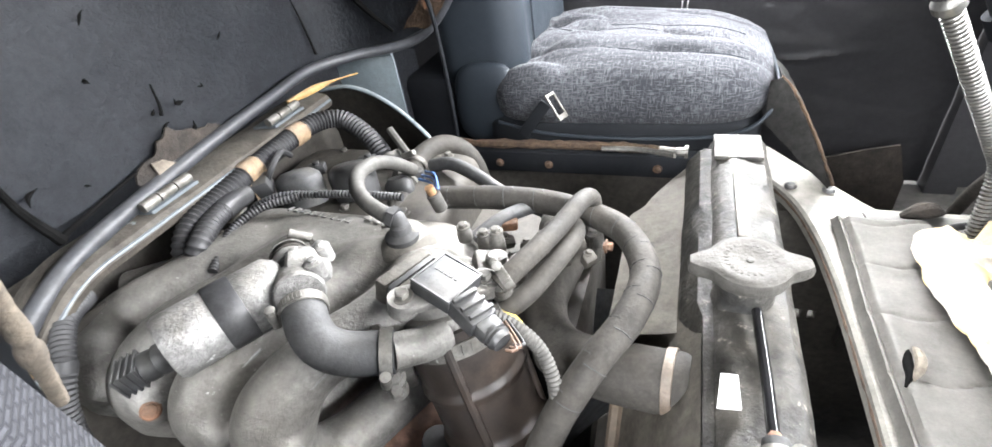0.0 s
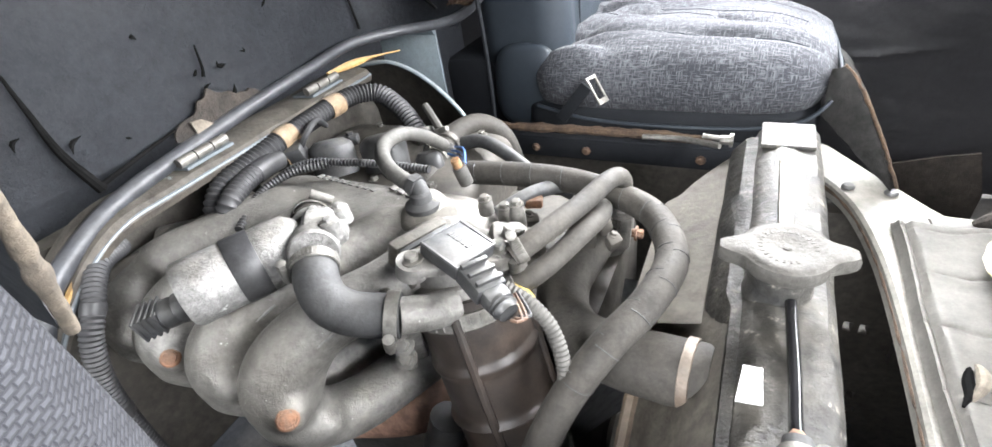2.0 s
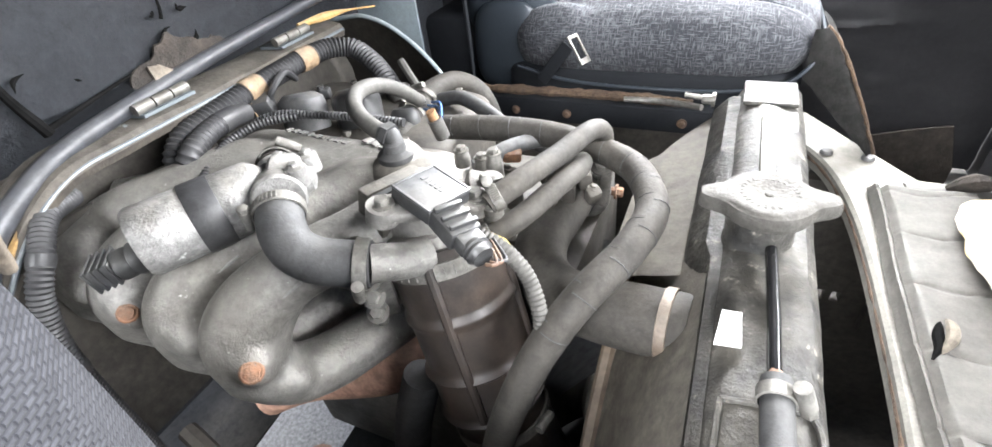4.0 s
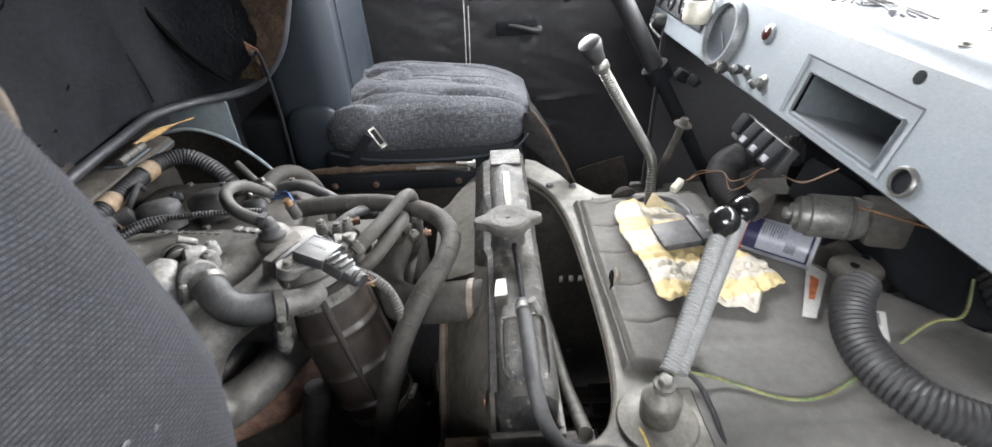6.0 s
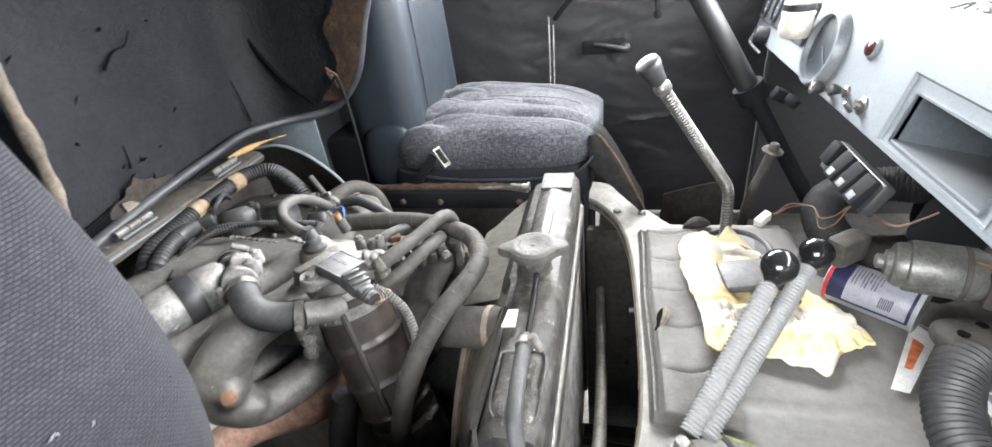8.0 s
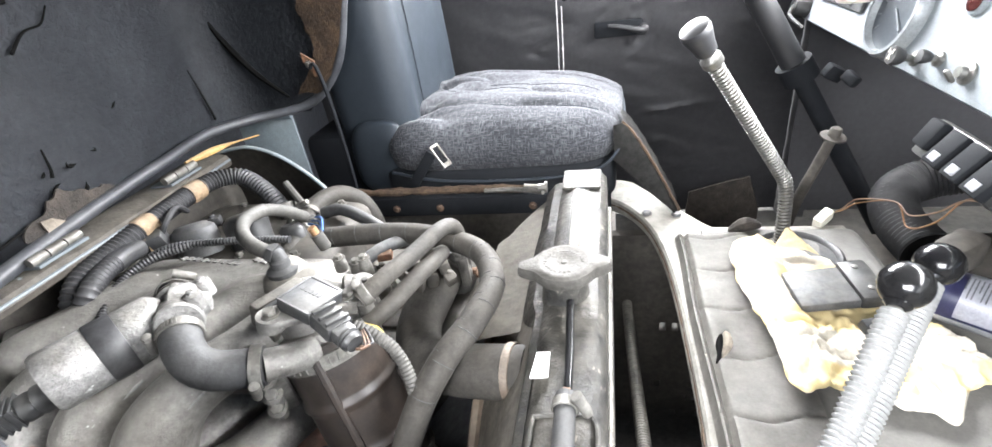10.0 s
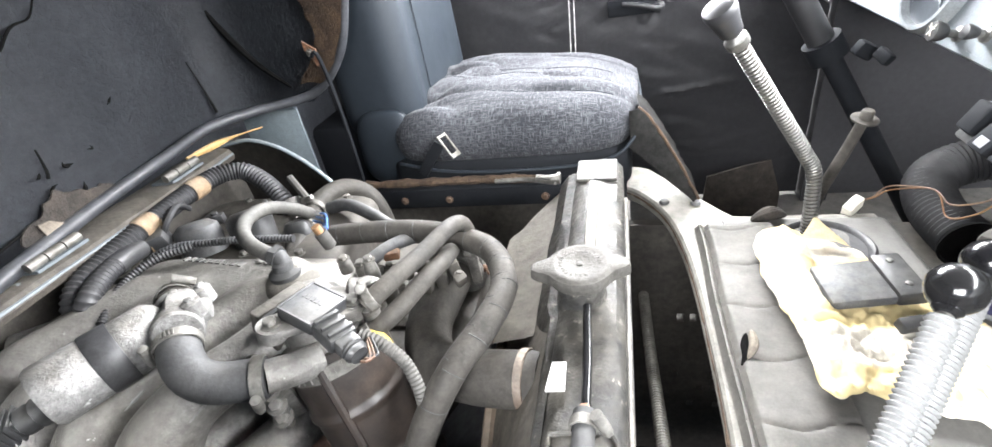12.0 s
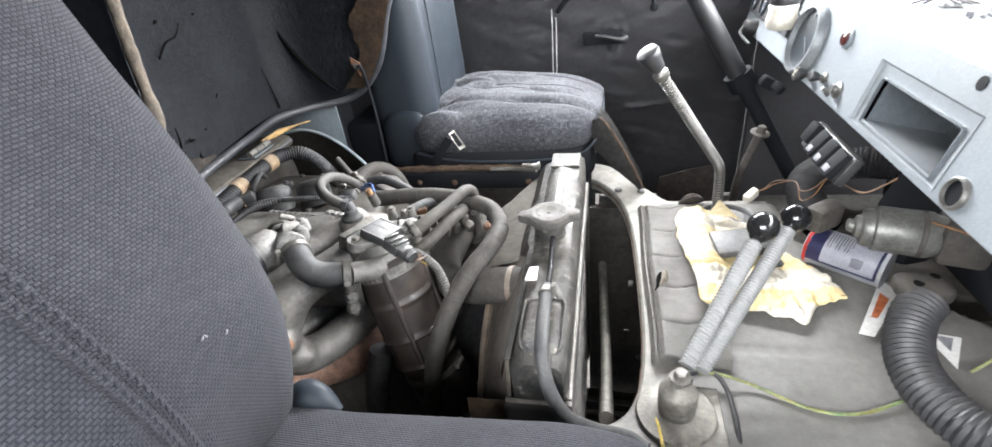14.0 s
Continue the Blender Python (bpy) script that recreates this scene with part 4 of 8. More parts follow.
tube(bm, [(-0.39, 0.752, 1.243), (-0.30, 0.75, 1.245), (-0.2, 0.753, 1.244), (-0.1, 0.75, 1.245), (-0.02, 0.745, 1.243)], lambda s: 0.008 + 0.005 * fbm((s * 14, 0, 0), 1.0), 8)
part("fibre_strip", bm, M_BROWNFELT, rail, "frayed brown fibre strip")
bm = bmesh.new()
tube(bm, [(-0.12, 0.74, 1.246), (-0.06, 0.735, 1.249), (-0.005, 0.70, 1.26)], 0.0045, 8)
part("pipe", bm, M_STEEL, rail, "thin dull pipe")
bm = bmesh.new()
for x in (-0.30, -0.03, -0.21):
    bolt(bm, (x, 0.729, 1.218), (0, -1, 0), 0.005, 0.004)
part("bolt", bm, M_RUSTD, rail)

rod = thing("hood_stay", (-0.42, 0.79, 1.24), "thin black steel stay rod hooked to the raised hood", "stay rod")
bm = bmesh.new()
tube(bm, [(-0.390, 0.730, 1.500), (-0.384, 0.729, 1.508), (-0.379, 0.731, 1.498), (-0.376, 0.734, 1.455), (-0.376, 0.738, 1.386), (-0.379, 0.742, 1.30), (-0.384, 0.746, 1.242)], 0.0036, 8)
part("rod", bm, M_BLACKBASE, rod)
bm = bmesh.new()
slab(bm, [(-0.401, 1.526), (-0.380, 1.511), (-0.381, 1.486), (-0.387, 1.484), (-0.391, 1.500), (-0.401, 1.510)], -0.731, -0.734, Matrix(((1, 0, 0, 0), (0, 0, -1, 0), (0, 1, 0, 0), (0, 0, 0, 1))))
bk_ = part("bracket", bm, M_RUST, rod, "rusty hook bracket")
bm = bmesh.new()
bolt(bm, (-0.3915, 0.731, 1.506), (0, -1, 0), 0.0045, 0.004)
part("bolt", bm, M_STEEL, bk_)


# ---------------------------------------------------------------- driver's door
bm = bmesh.new()
nx, nz = 170, 110
rng = random.Random(11)
CREASES = [(rng.uniform(-0.5, 0.5), rng.uniform(1.0, 1.68), rng.uniform(-0.5, 0.35), rng.uniform(0.02, 0.07), rng.uniform(0.002, 0.006) * rng.choice((1, 1, -1))) for _ in range(75)]


def door_y(x, z):
    y = 1.318 + 0.05 * max(0, 1.15 - z) * 0.3
    fold = fbm((x * 1.2, 0, z * 4.5 + 1.2 * x), 4.0, 4)
    y += 0.004 * fold + 0.004 * abs(fbm((x * 0.8 + 3, 0, z * 3.2 - 1.5 * x), 5.5, 3))
    y -= 0.010 * math.exp(-(((x - 0.17) / 0.05) ** 2) - ((z - 1.40) / 0.05) ** 2) * fbm((x, 1, z), 40)
    for cx, cz, a, ln, h in CREASES:
        dx, dz = x - cx, z - cz
        if abs(dx) < 0.14 and abs(dz) < 0.14:
            u, v = dx * math.cos(a) + dz * math.sin(a), dz * math.cos(a) - dx * math.sin(a)
            y -= h * math.exp(-((u / ln) ** 2) - (v / 0.009) ** 2)
    return y


gv = [[bm.verts.new((-0.55 + 1.12 * i / nx, door_y(-0.55 + 1.12 * i / nx, 0.86 + 0.86 * j / nz), 0.86 + 0.86 * j / nz)) for j in range(nz + 1)] for i in range(nx + 1)]
for i in range(nx):
    for j in range(nz):
        bm.faces.new((gv[i][j], gv[i + 1][j], gv[i + 1][j + 1], gv[i][j + 1]))
bmesh.ops.solidify(bm, geom=bm.faces[:], thickness=-0.03)
door = tagged(part("door_1", bm, M_VINYL), "closed driver's door covered in creased dark vinyl", "door", kind="structure")
hm = thing("door_handle", (0.19, 1.30, 1.40), "black plastic inner door handle on a dark plate", "door handle")
bm = bmesh.new()
block(bm, at(0.135, 1.306, 1.405), 0.12, 0.010, 0.040, 0.005)
part("plate", bm, M_BLACKBASE, hm)
bm = bmesh.new()
tube(bm, [(0.20, 1.30, 1.398), (0.185, 1.288, 1.400), (0.14, 1.286, 1.412), (0.11, 1.290, 1.416)], lambda s: 0.009 - 0.004 * s, 10)
lathe(bm, [(0.014, 0), (0.014, 0.012), (0.008, 0.016)], axis((0.195, 1.306, 1.399), (0.195, 1.29, 1.399)), 16)
part("lever", bm, M_SATIN, hm)
wm = thing("window_crank", (0.27, 1.30, 1.49), "small black window crank on the door", "crank")
bm = bmesh.new()
tube(bm, [(0.262, 1.302, 1.56), (0.268, 1.288, 1.545), (0.275, 1.286, 1.50), (0.277, 1.286, 1.482)], 0.006, 8)
lathe(bm, [(0.011, 0), (0.011, 0.012), (0.007, 0.015)], axis((0.277, 1.30, 1.482), (0.277, 1.27, 1.482)), 14)
part("arm", bm, M_BLACKBASE, wm)
for dx, z1 in ((-0.008, 1.50), (0.004, 1.475)):
    cord = thing("hanging_cord", (-0.01 + dx, 1.30, 1.28), "thin white cord hanging on the door", "cord", "door cords")
    bm = bmesh.new()
    tube(bm, [(-0.008 + dx, 1.297, z1), (-0.010 + dx, 1.298, 1.40), (-0.014 + dx, 1.297, 1.28)], 0.0014, 6)
    part("cord", bm, M_THREAD, cord)
strap = thing("pull_strap", (0.05, 1.30, 1.55), "black pull strap with a white band on the door", "strap")
bm = bmesh.new()
tube(bm, [(0.0, 1.30, 1.49), (0.03, 1.285, 1.525), (0.08, 1.285, 1.57), (0.14, 1.30, 1.61)], 0.008, 8)
part("strap", bm, M_BLACKBASE, strap)
bm = bmesh.new()
tube(bm, [(0.055, 1.284, 1.548), (0.085, 1.284, 1.574)], 0.0085, 8, smooth=False)
part("band", bm, M_WHITE, strap, "white band")


# ---------------------------------------------------------------- driver's seat
dseat = thing("driver_seat", (-0.1, 1.0, 0.85), "dark leatherette driver's seat with a worn grey tweed cushion", "seat")


FURROWS = ((0.855, 0.020, -0.10), (0.935, 0.045, -0.06), (0.985, 0.050, -0.10), (1.065, 0.040, -0.02))


def furrow_y(x, ys, sway, mid):
    return ys - sway * math.tanh((x - mid) / 0.09) + 0.010 * math.sin(9 * x)


def cushion_shape(p, q):
    x, y, z = p
    w = max(0.0, min(1.0, (z - 1.315) / 0.04))
    u = (x + 0.1) / 0.23
    z += w * (0.004 * (1 - u * u) - 0.012 * max(0, u) ** 2 - 0.022 * max(0.0, (y - 0.95) / 0.2) * max(0.0, u + 0.3) + 0.003 * fbm((x, y * 2, 0), 9))
    # folds that fan from the backrest
    k = max(0.0, (-x - 0.06) / 0.26)
    z += w * (0.022 * k * (abs(math.sin(22 * (y - 0.75) + 6 * x + 2.4 * fbm((x, y, 1), 5))) - 0.72) + 0.004 * fbm((x * 0.5, y * 2.2, 4), 14))
    for ys, sway, mid in FURROWS:
        z -= w * 0.0085 * math.exp(-(((y - furrow_y(x, ys, sway, mid)) / 0.009) ** 2))
    # the front lip swells and hangs over the base
    swell = 0.010 * math.exp(-(((z - 1.32) / 0.03) ** 2))
    return Vector((x + 0.012 * math.sin((y - 0.76) * 6) + (swell if x > 0 else 0), y - (swell if y < 0.85 else 0), z))


bm = bmesh.new()
pillow(bm, -0.325, 0.116, 0.760, 1.165, 1.250, 1.378, 0.52, 0.30, 200, 90, cushion_shape)
tree = BVHTree.FromBMesh(bm)
part("cushion", bm, M_CLOTH_D, dseat, "worn grey tweed cushion")
for ys, sway, mid in FURROWS:
    run = []
    for i in range(60):
        x = -0.27 + 0.36 * i / 59
        hit_ = tree.ray_cast(Vector((x, furrow_y(x, ys, sway, mid), 1.6)), Vector((0, 0, -1)))[0]
        if hit_ is not None:
            run.append(hit_ + Vector((0, 0, 0.0002)))
    bm = bmesh.new()
    tube(bm, run, 0.0009, 6, smooth=False)
    part("seam", bm, M_LEATHER, dseat)
bm = bmesh.new()
pillow(bm, -0.335, 0.122, 0.756, 1.17, 1.195, 1.292, 0.3, 0.2, 64, 16)
part("base_cover", bm, M_BLACKBASE, dseat, "smooth black leatherette base")
bm = bmesh.new()
tube(bm, [(-0.30, 0.752, 1.286), (-0.22, 0.749, 1.268), (-0.12, 0.748, 1.262), (0.02, 0.749, 1.264), (0.09, 0.754, 1.276), (0.124, 0.775, 1.300), (0.137, 0.83, 1.315), (0.139, 0.95, 1.318), (0.135, 1.10, 1.316)], 0.0030, 8)
part("piping", bm, M_LEATHER, dseat)
bm = bmesh.new()


def back_shape(p, q):
    x, y, z = p
    lean = -0.03 * (z - 1.40)
    side = abs(y - 0.997) / 0.20
    bolster = 0.014 * math.exp(-(((side - 0.82) / 0.20) ** 2)) if q.x > 0 else 0.0
    return Vector((x + lean + bolster, y, z))


pillow(bm, -0.430, -0.272, 0.795, 1.185, 1.20, 1.98, 0.28, 0.42, 80, 48, back_shape)
part("backrest", bm, M_LEATHER, dseat)
for yy, dx in ((0.83, 0.0), (0.905, 0.002)):
    bm = bmesh.new()
    tube(bm, [(-0.273 - 0.03 * (z - 1.40) + 0.001 + dx, yy + 0.02 * math.sin((z - 1.3) * 5), z) for z in (1.36, 1.45, 1.55, 1.65, 1.75, 1.85)], 0.0014, 6)
    part("seam", bm, M_LEATHER, dseat)
bm = bmesh.new()
pillow(bm, -0.394, -0.276, 0.774, 0.815, 1.228, 1.378, 0.65, 0.75, 40, 24, lambda p, q: Vector((p.x + 0.05 * (p.z - 1.30), p.y, p.z)))
part("recliner_cover", bm, M_LEATHER, dseat, "dark oval plastic recliner cover")
bm = bmesh.new()
block(bm, at(-0.12, 1.01, 1.05), 0.46, 0.46, 0.40, 0.02)
# rear block is added to blacken the shaded gap behind the seat
block(bm, at(-0.425, 1.00, 1.10), 0.16, 0.40, 0.50, 0.02)
part("seat_box", bm, M_BLACKBASE, dseat)
# buckle on a webbing stalk
bk = thing("seat_belt_buckle", (-0.21, 0.74, 1.30), "black seat belt stalk with a bright metal tongue loop", "buckle")
bm = bmesh.new()
block(bm, at(-0.232, 0.741, 1.297, 0, 38, 0), 0.020, 0.006, 0.075, 0.002)
part("webbing", bm, M_BLACKBASE, bk)
bm = bmesh.new()
bmx = axis((-0.192, 0.739, 1.322), (-0.212, 0.747, 1.352))
for u, v, lu, lv in ((0.0095, 0, 0.004, 0.044), (-0.0095, 0, 0.004, 0.044), (0, 0.0205, 0.023, 0.005), (0, -0.0195, 0.023, 0.009)):
    block(bm, bmx @ at(u, 0, v), lu, 0.0030, lv, 0.0010)
part("tongue", bm, M_STEEL, bk, "bright metal tongue")
# apron hanging before the seat
bm = bmesh.new()
rows = []
for k in range(26):
    v = k / 25
    z = 1.346 - 0.179 * v
    xo = 0.131 + 0.102 * v ** 0.80 + 0.0018 * fbm((v * 9, 0, 1), 3)
    xi = max(0.116, 0.130 + 0.094 * (v - 0.45) / 0.55)
    near = [Vector((xi + (xo - xi) * u + 0.002 * fbm((u, v, 0), 6), 0.774 + 0.010 * u * u + 0.003 * fbm((u, v, 4), 5), z - 0.006 * u * v)) for u in (0, 0.2, 0.4, 0.6, 0.8, 0.95)]
    rows.append(near + [Vector((xo + 0.003 * fbm((u, v, 7), 5) * (u > 0), 0.790 + 0.07 * u, z)) for u in (0, 0.1, 0.3, 0.5, 0.7, 1.0)])
rings(bm, rows, closed_ring=False)
bmesh.ops.solidify(bm, geom=bm.faces[:], thickness=0.004)
apron = tagged(part("seat_apron", bm, M_APRON), "frayed dark grey vinyl apron hanging before the driver's seat", "apron")
bm = bmesh.new()
tube(bm, [(0.1315 + 0.102 * v ** 0.80 + 0.0018 * fbm((v * 9, 0, 1), 3), 0.787, 1.346 - 0.179 * v) for v in [k / 25 for k in range(26)]], lambda s: 0.0026 + 0.0012 * fbm((s * 40, 0, 2), 1.0), 8)
part("frayed_hem", bm, M_BROWNFELT, apron, "frayed brown hem")

# ---------------------------------------------------------------- passenger seat
pseat = thing("passenger_seat", (-0.05, -0.24, 0.85), "dark blue-grey woven cloth passenger seat", "seat")
PB = [(1.20, -0.225), (1.30, -0.192), (1.36, -0.166), (1.42, -0.152), (1.48, -0.148), (1.58, -0.170), (1.66, -0.196), (1.74, -0.226), (1.85, -0.27), (2.0, -0.33)]


def front_x(z):
    for (za, xa), (zb, xb) in zip(PB, PB[1:]):
        if z <= zb:
            return xa + (xb - xa) * max(0, min(1, (z - za) / (zb - za)))
    return PB[-1][1]


bm = bmesh.new()
loops = []
zs = [1.20 + 0.80 * k / 64 for k in range(65)]
for z in zs:
    xf = sum(front_x(z + d) for d in (-0.03, -0.015, 0, 0.015, 0.03)) / 5
    loop = []
    prof = [(-0.50, xf - 0.16), (-0.51, xf - 0.09), (-0.50, xf - 0.03)]
    prof += [(-0.46 + 0.36 * k / 9, xf - 0.008 - 0.010 * math.sin(math.pi * k / 9)) for k in range(10)]
    prof += [(-0.06, xf - 0.004), (-0.025, xf + 0.003), (0.005, xf - 0.002), (0.028, xf - 0.016), (0.043, xf - 0.040), (0.049, xf - 0.075), (0.046, xf - 0.12), (0.030, xf - 0.15), (-0.01, xf - 0.165)]
    prof += [(-0.2, xf - 0.17), (-0.4, xf - 0.17)]
    for y, x in prof:
        loop.append(Vector((x + 0.0025 * fbm((0, y * 2, z), 7), y, z)))
    loops.append(loop)
rings(bm, loops)
bm.normal_update()
lay = bm.loops.layers.uv.verify()
for f in bm.faces:
    for lp_ in f.loops:
        c = lp_.vert.co
        lp_[lay].uv = (c.y if abs(f.normal.x) > 0.5 else c.y - c.x, c.z)


def seam_y(z):
    return -0.118 - 0.10 * (z - 1.44)


for f in bm.faces:
    c = f.calc_center_median()
    f.material_index = 1 if c.y < seam_y(c.z) - 0.004 and f.normal.x > 0.5 else 0
part("backrest", bm, (M_CLOTH_P, M_CLOTH_R), pseat)


def back_front(z):
    return sum(front_x(z + d) for d in (-0.03, -0.015, 0, 0.015, 0.03)) / 5


bm = bmesh.new()
rings(bm, [[Vector((back_front(z) - 0.0085 + dx, seam_y(z) + dy, z)) for dy, dx in ((-0.012, -0.004), (-0.010, 0.0012), (-0.0055, 0.0026), (-0.001, 0.0005), (0.0035, 0.0028), (0.008, 0.0012), (0.010, -0.004))] for z in [1.27 + 0.01 * k for k in range(55)]], closed_ring=False)
lay = bm.loops.layers.uv.verify()
for f in bm.faces:
    for lp_ in f.loops:
        lp_[lay].uv = (lp_.vert.co.y, lp_.vert.co.z)
part("seam_strip", bm, M_CLOTH_P, pseat)
for off in (-0.006, 0.004):
    bm = bmesh.new()
    for k in range(66):
        z = 1.275 + 0.008 * k
        x, y = back_front(z) - 0.0062, seam_y(z) + off
        tube(bm, [(x, y - 0.0006, z), (x + 0.0007, y, z + 0.0025), (x, y + 0.0006, z + 0.005)], 0.0009, 5)
    part("stitching", bm, M_CLOTH_R, pseat)

for k, (y, z, a) in enumerate(((-0.069, 1.497, 0.5), (-0.066, 1.4965, 1.9), (-0.049, 1.485, 0.9))):
    bm = bmesh.new()
    x = back_front(z) - 0.003
    tube(bm, [(x, y - 0.0022 * math.cos(a), z - 0.0022 * math.sin(a)), (x + 0.0012, y, z + 0.0008), (x, y + 0.0022 * math.cos(a), z + 0.0022 * math.sin(a))], lambda s: 0.0003 + 0.0006 * math.sin(math.pi * s), 6, 0.001)
    part("lint", bm, M_GREYPRINT, pseat, "pale lint")


def pcush_shape(p, q):
    x, y, z = p
    return Vector((x, y + 0.006 * math.sin(x * 14), z - 0.02 * max(0, (x - 0.1) / 0.15) ** 2 + 0.003 * fbm((x, y, 0), 9)))


bm = bmesh.new()
pillow(bm, -0.24, 0.225, -0.52, 0.022, 1.21, 1.338, 0.45, 0.22, 90, 32, pcush_shape)
part("cushion", bm, M_CLOTH_P, pseat)
bm = bmesh.new()
tube(bm, [(-0.215, 0.018, 1.30), (-0.175, 0.022, 1.318), (-0.14, 0.018, 1.30)], lambda s: 0.006 + 0.012 * math.sin(math.pi * s), 10)
part("plastic_trim", bm, M_LEATHER, pseat, "grey-blue plastic trim")
bm = bmesh.new()
block(bm, at(-0.05, -0.25, 1.03), 0.42, 0.46, 0.36, 0.02)
part("seat_box", bm, M_BLACKBASE, pseat)

# ---------------------------------------------------------------- radiator
rad = thing("radiator", (0.065, 0.375, 0.75), "dusty black-painted radiator standing across the engine bay", "radiator")
bm = bmesh.new()
Y0, Y1 = 0.095, 0.652


def tank(y):
    e = min(1.0, (y - Y0) / 0.02, (Y1 - y) / 0.006)
    e = max(0.0, e) ** 0.5
    zt = 1.322 - 0.010 * max(0, (0.3 - y) / 0.2) - 0.006 * (1 - e)
    w0, w1 = 0.036 + 0.006 * (1 - e), 0.104 - 0.004 * (1 - e)
    dent = 0.003 * fbm((0, y, 0), 14)
    pr = [(w0, 1.225), (w0 - 0.001, zt - 0.022), (w0 + 0.004, zt - 0.009), (w0 + 0.013, zt - 0.0015), ((w0 + w1) / 2 - 0.014, zt + 0.001)]
    rib = 0.004 if 0.42 < y < 0.60 else 0.0
    pr += [((w0 + w1) / 2 - 0.007, zt + 0.001 + rib), ((w0 + w1) / 2 + 0.005, zt + 0.001 + rib * 0.6), ((w0 + w1) / 2 + 0.012, zt + 0.001)]
    pr += [(w1 - 0.008, zt - 0.001), (w1, zt - 0.010), (w1 + 0.001, zt - 0.03), (w1 + 0.001, 1.225)]
    return [Vector((x + 0.001 * fbm((x, y, 1), 20), y, z + dent * (z > 1.29))) for x, z in pr]


rings(bm, [tank(Y0 + (Y1 - Y0) * k / 70) for k in range(71)])
top_tank = part("top_tank", bm, M_RAD, rad, "black top tank scuffed to bare metal")
bm = bmesh.new()
block(bm, at(0.070, 0.372, 0.97), 0.060, 0.55, 0.54, 0.003)
part("core", bm, M_RADSIDE, rad)
for k in range(24):
    bm = bmesh.new()
    block(bm, at(0.070, 0.372, 1.205 - 0.02 * k), 0.066, 0.548, 0.004)
    part("fin", bm, M_RADSIDE, rad)
for yy in (0.092, 0.655):
    bm = bmesh.new()
    block(bm, at(0.070, yy, 1.0), 0.080, 0.008, 0.50, 0.002)
    block(bm, at(0.108, yy + (0.008 if yy < 0.3 else -0.008), 1.0), 0.004, 0.022, 0.50, 0.001)
    part("side_bracket", bm, M_RADSIDE, rad)
bm = bmesh.new()
block(bm, at(0.106, 0.373, 1.238), 0.010, 0.57, 0.028, 0.003)
block(bm, at(0.032, 0.373, 1.232), 0.010, 0.57, 0.020, 0.003)
part("seam_flange", bm, M_RADSIDE, rad)
bm = bmesh.new()
lathe(bm, [(0.026, 1.315), (0.024, 1.325), (0.023, 1.345), (0.027, 1.348)], at(0.063, 0.352, 0), 28)
part("filler_neck", bm, M_RAD, rad)
bm = bmesh.new()
block(bm, at(0.067, 0.485, 1.3268), 0.013, 0.125, 0.007, 0.003)
part("pressed_bead", bm, M_CUP, rad, "dull raised bead along the tank's top")
bm = bmesh.new()
block(bm, at(0.069, 0.612, 1.3245), 0.056, 0.060, 0.006, 0.0025)
part("pressed_pad", bm, M_RAD, rad)
bm = bmesh.new()


def cap_r(a, s):
    ear = max(0.0, math.cos(a - 0.10)) ** 30 + max(0.0, -math.cos(a - 0.10)) ** 30
    return s * (0.0328 + 0.0150 * min(1.0, ear * 1.25))


loops = []
for s, z in ((0.97, 1.3475), (1.0, 1.350), (1.0, 1.356), (0.97, 1.3595), (0.90, 1.3605)):
    loops.append([Vector((0.063 + cap_r(2 * math.pi * k / 64, s) * math.cos(2 * math.pi * k / 64), 0.352 + cap_r(2 * math.pi * k / 64, s) * math.sin(2 * math.pi * k / 64), z)) for k in range(64)])
for r, z in ((0.029, 1.3612), (0.0265, 1.3619), (0.024, 1.3619), (0.021, 1.3612), (0.015, 1.3612), (0.0135, 1.3606), (0.009, 1.3602), (0.0075, 1.3596), (0.002, 1.3596)):
    loops.append([Vector((0.063 + r * math.cos(2 * math.pi * k / 64), 0.352 + r * math.sin(2 * math.pi * k / 64), z)) for k in range(64)])
rings(bm, loops)
cap = part("radiator_cap", bm, M_CAP, rad, "dull steel cap with two ears")
bm = bmesh.new()
lathe(bm, [(0.0030, 0), (0.0030, 0.0008), (0.0015, 0.0013)], at(0.063, 0.352, 1.3595), 14)
part("rivet", bm, M_CAP, cap)
for k in range(22):
    a = 2 * math.pi * k / 26
    bm = bmesh.new()
    block(bm, at(0.063 + 0.0187 * math.cos(a), 0.352 + 0.0187 * math.sin(a), 1.3613, 0, 0, math.degrees(a)), 0.003, 0.0018, 0.0005)
    part("raised_mark", bm, M_CAP, cap)
bm = bmesh.new()
tube(bm, [(0.070, 0.322, 1.333), (0.071, 0.30, 1.331), (0.073, 0.26, 1.328), (0.0735, 0.225, 1.327), (0.074, 0.214, 1.327)], 0.0042, 10)
part("overflow_pipe", bm, M_GLOSSBLACK, rad, "thin black overflow pipe")
bm = bmesh.new()
bolt(bm, (0.0735, 0.211, 1.327), (0, 0, 1), 0.005, 0.006, False)
part("brass_stub", bm, M_RUST, rad)
bm = bmesh.new()
slab(bm, [(0.040, 0.231), (0.056, 0.233), (0.055, 0.262), (0.043, 0.261)], 1.3225, 1.3245)
paper = part("label", bm, M_WHITE, rad, "small white paper label")
bm = bmesh.new()
for k in range(5):
    slab(bm, [(0.0445, 0.240 + 0.0035 * k), (0.0515, 0.2405 + 0.0035 * k), (0.0515, 0.2415 + 0.0035 * k), (0.0445, 0.241 + 0.0035 * k)], 1.3245, 1.3248)
part("print", bm, M_GREYPRINT, paper, "faded grey lines")
bm = bmesh.new()
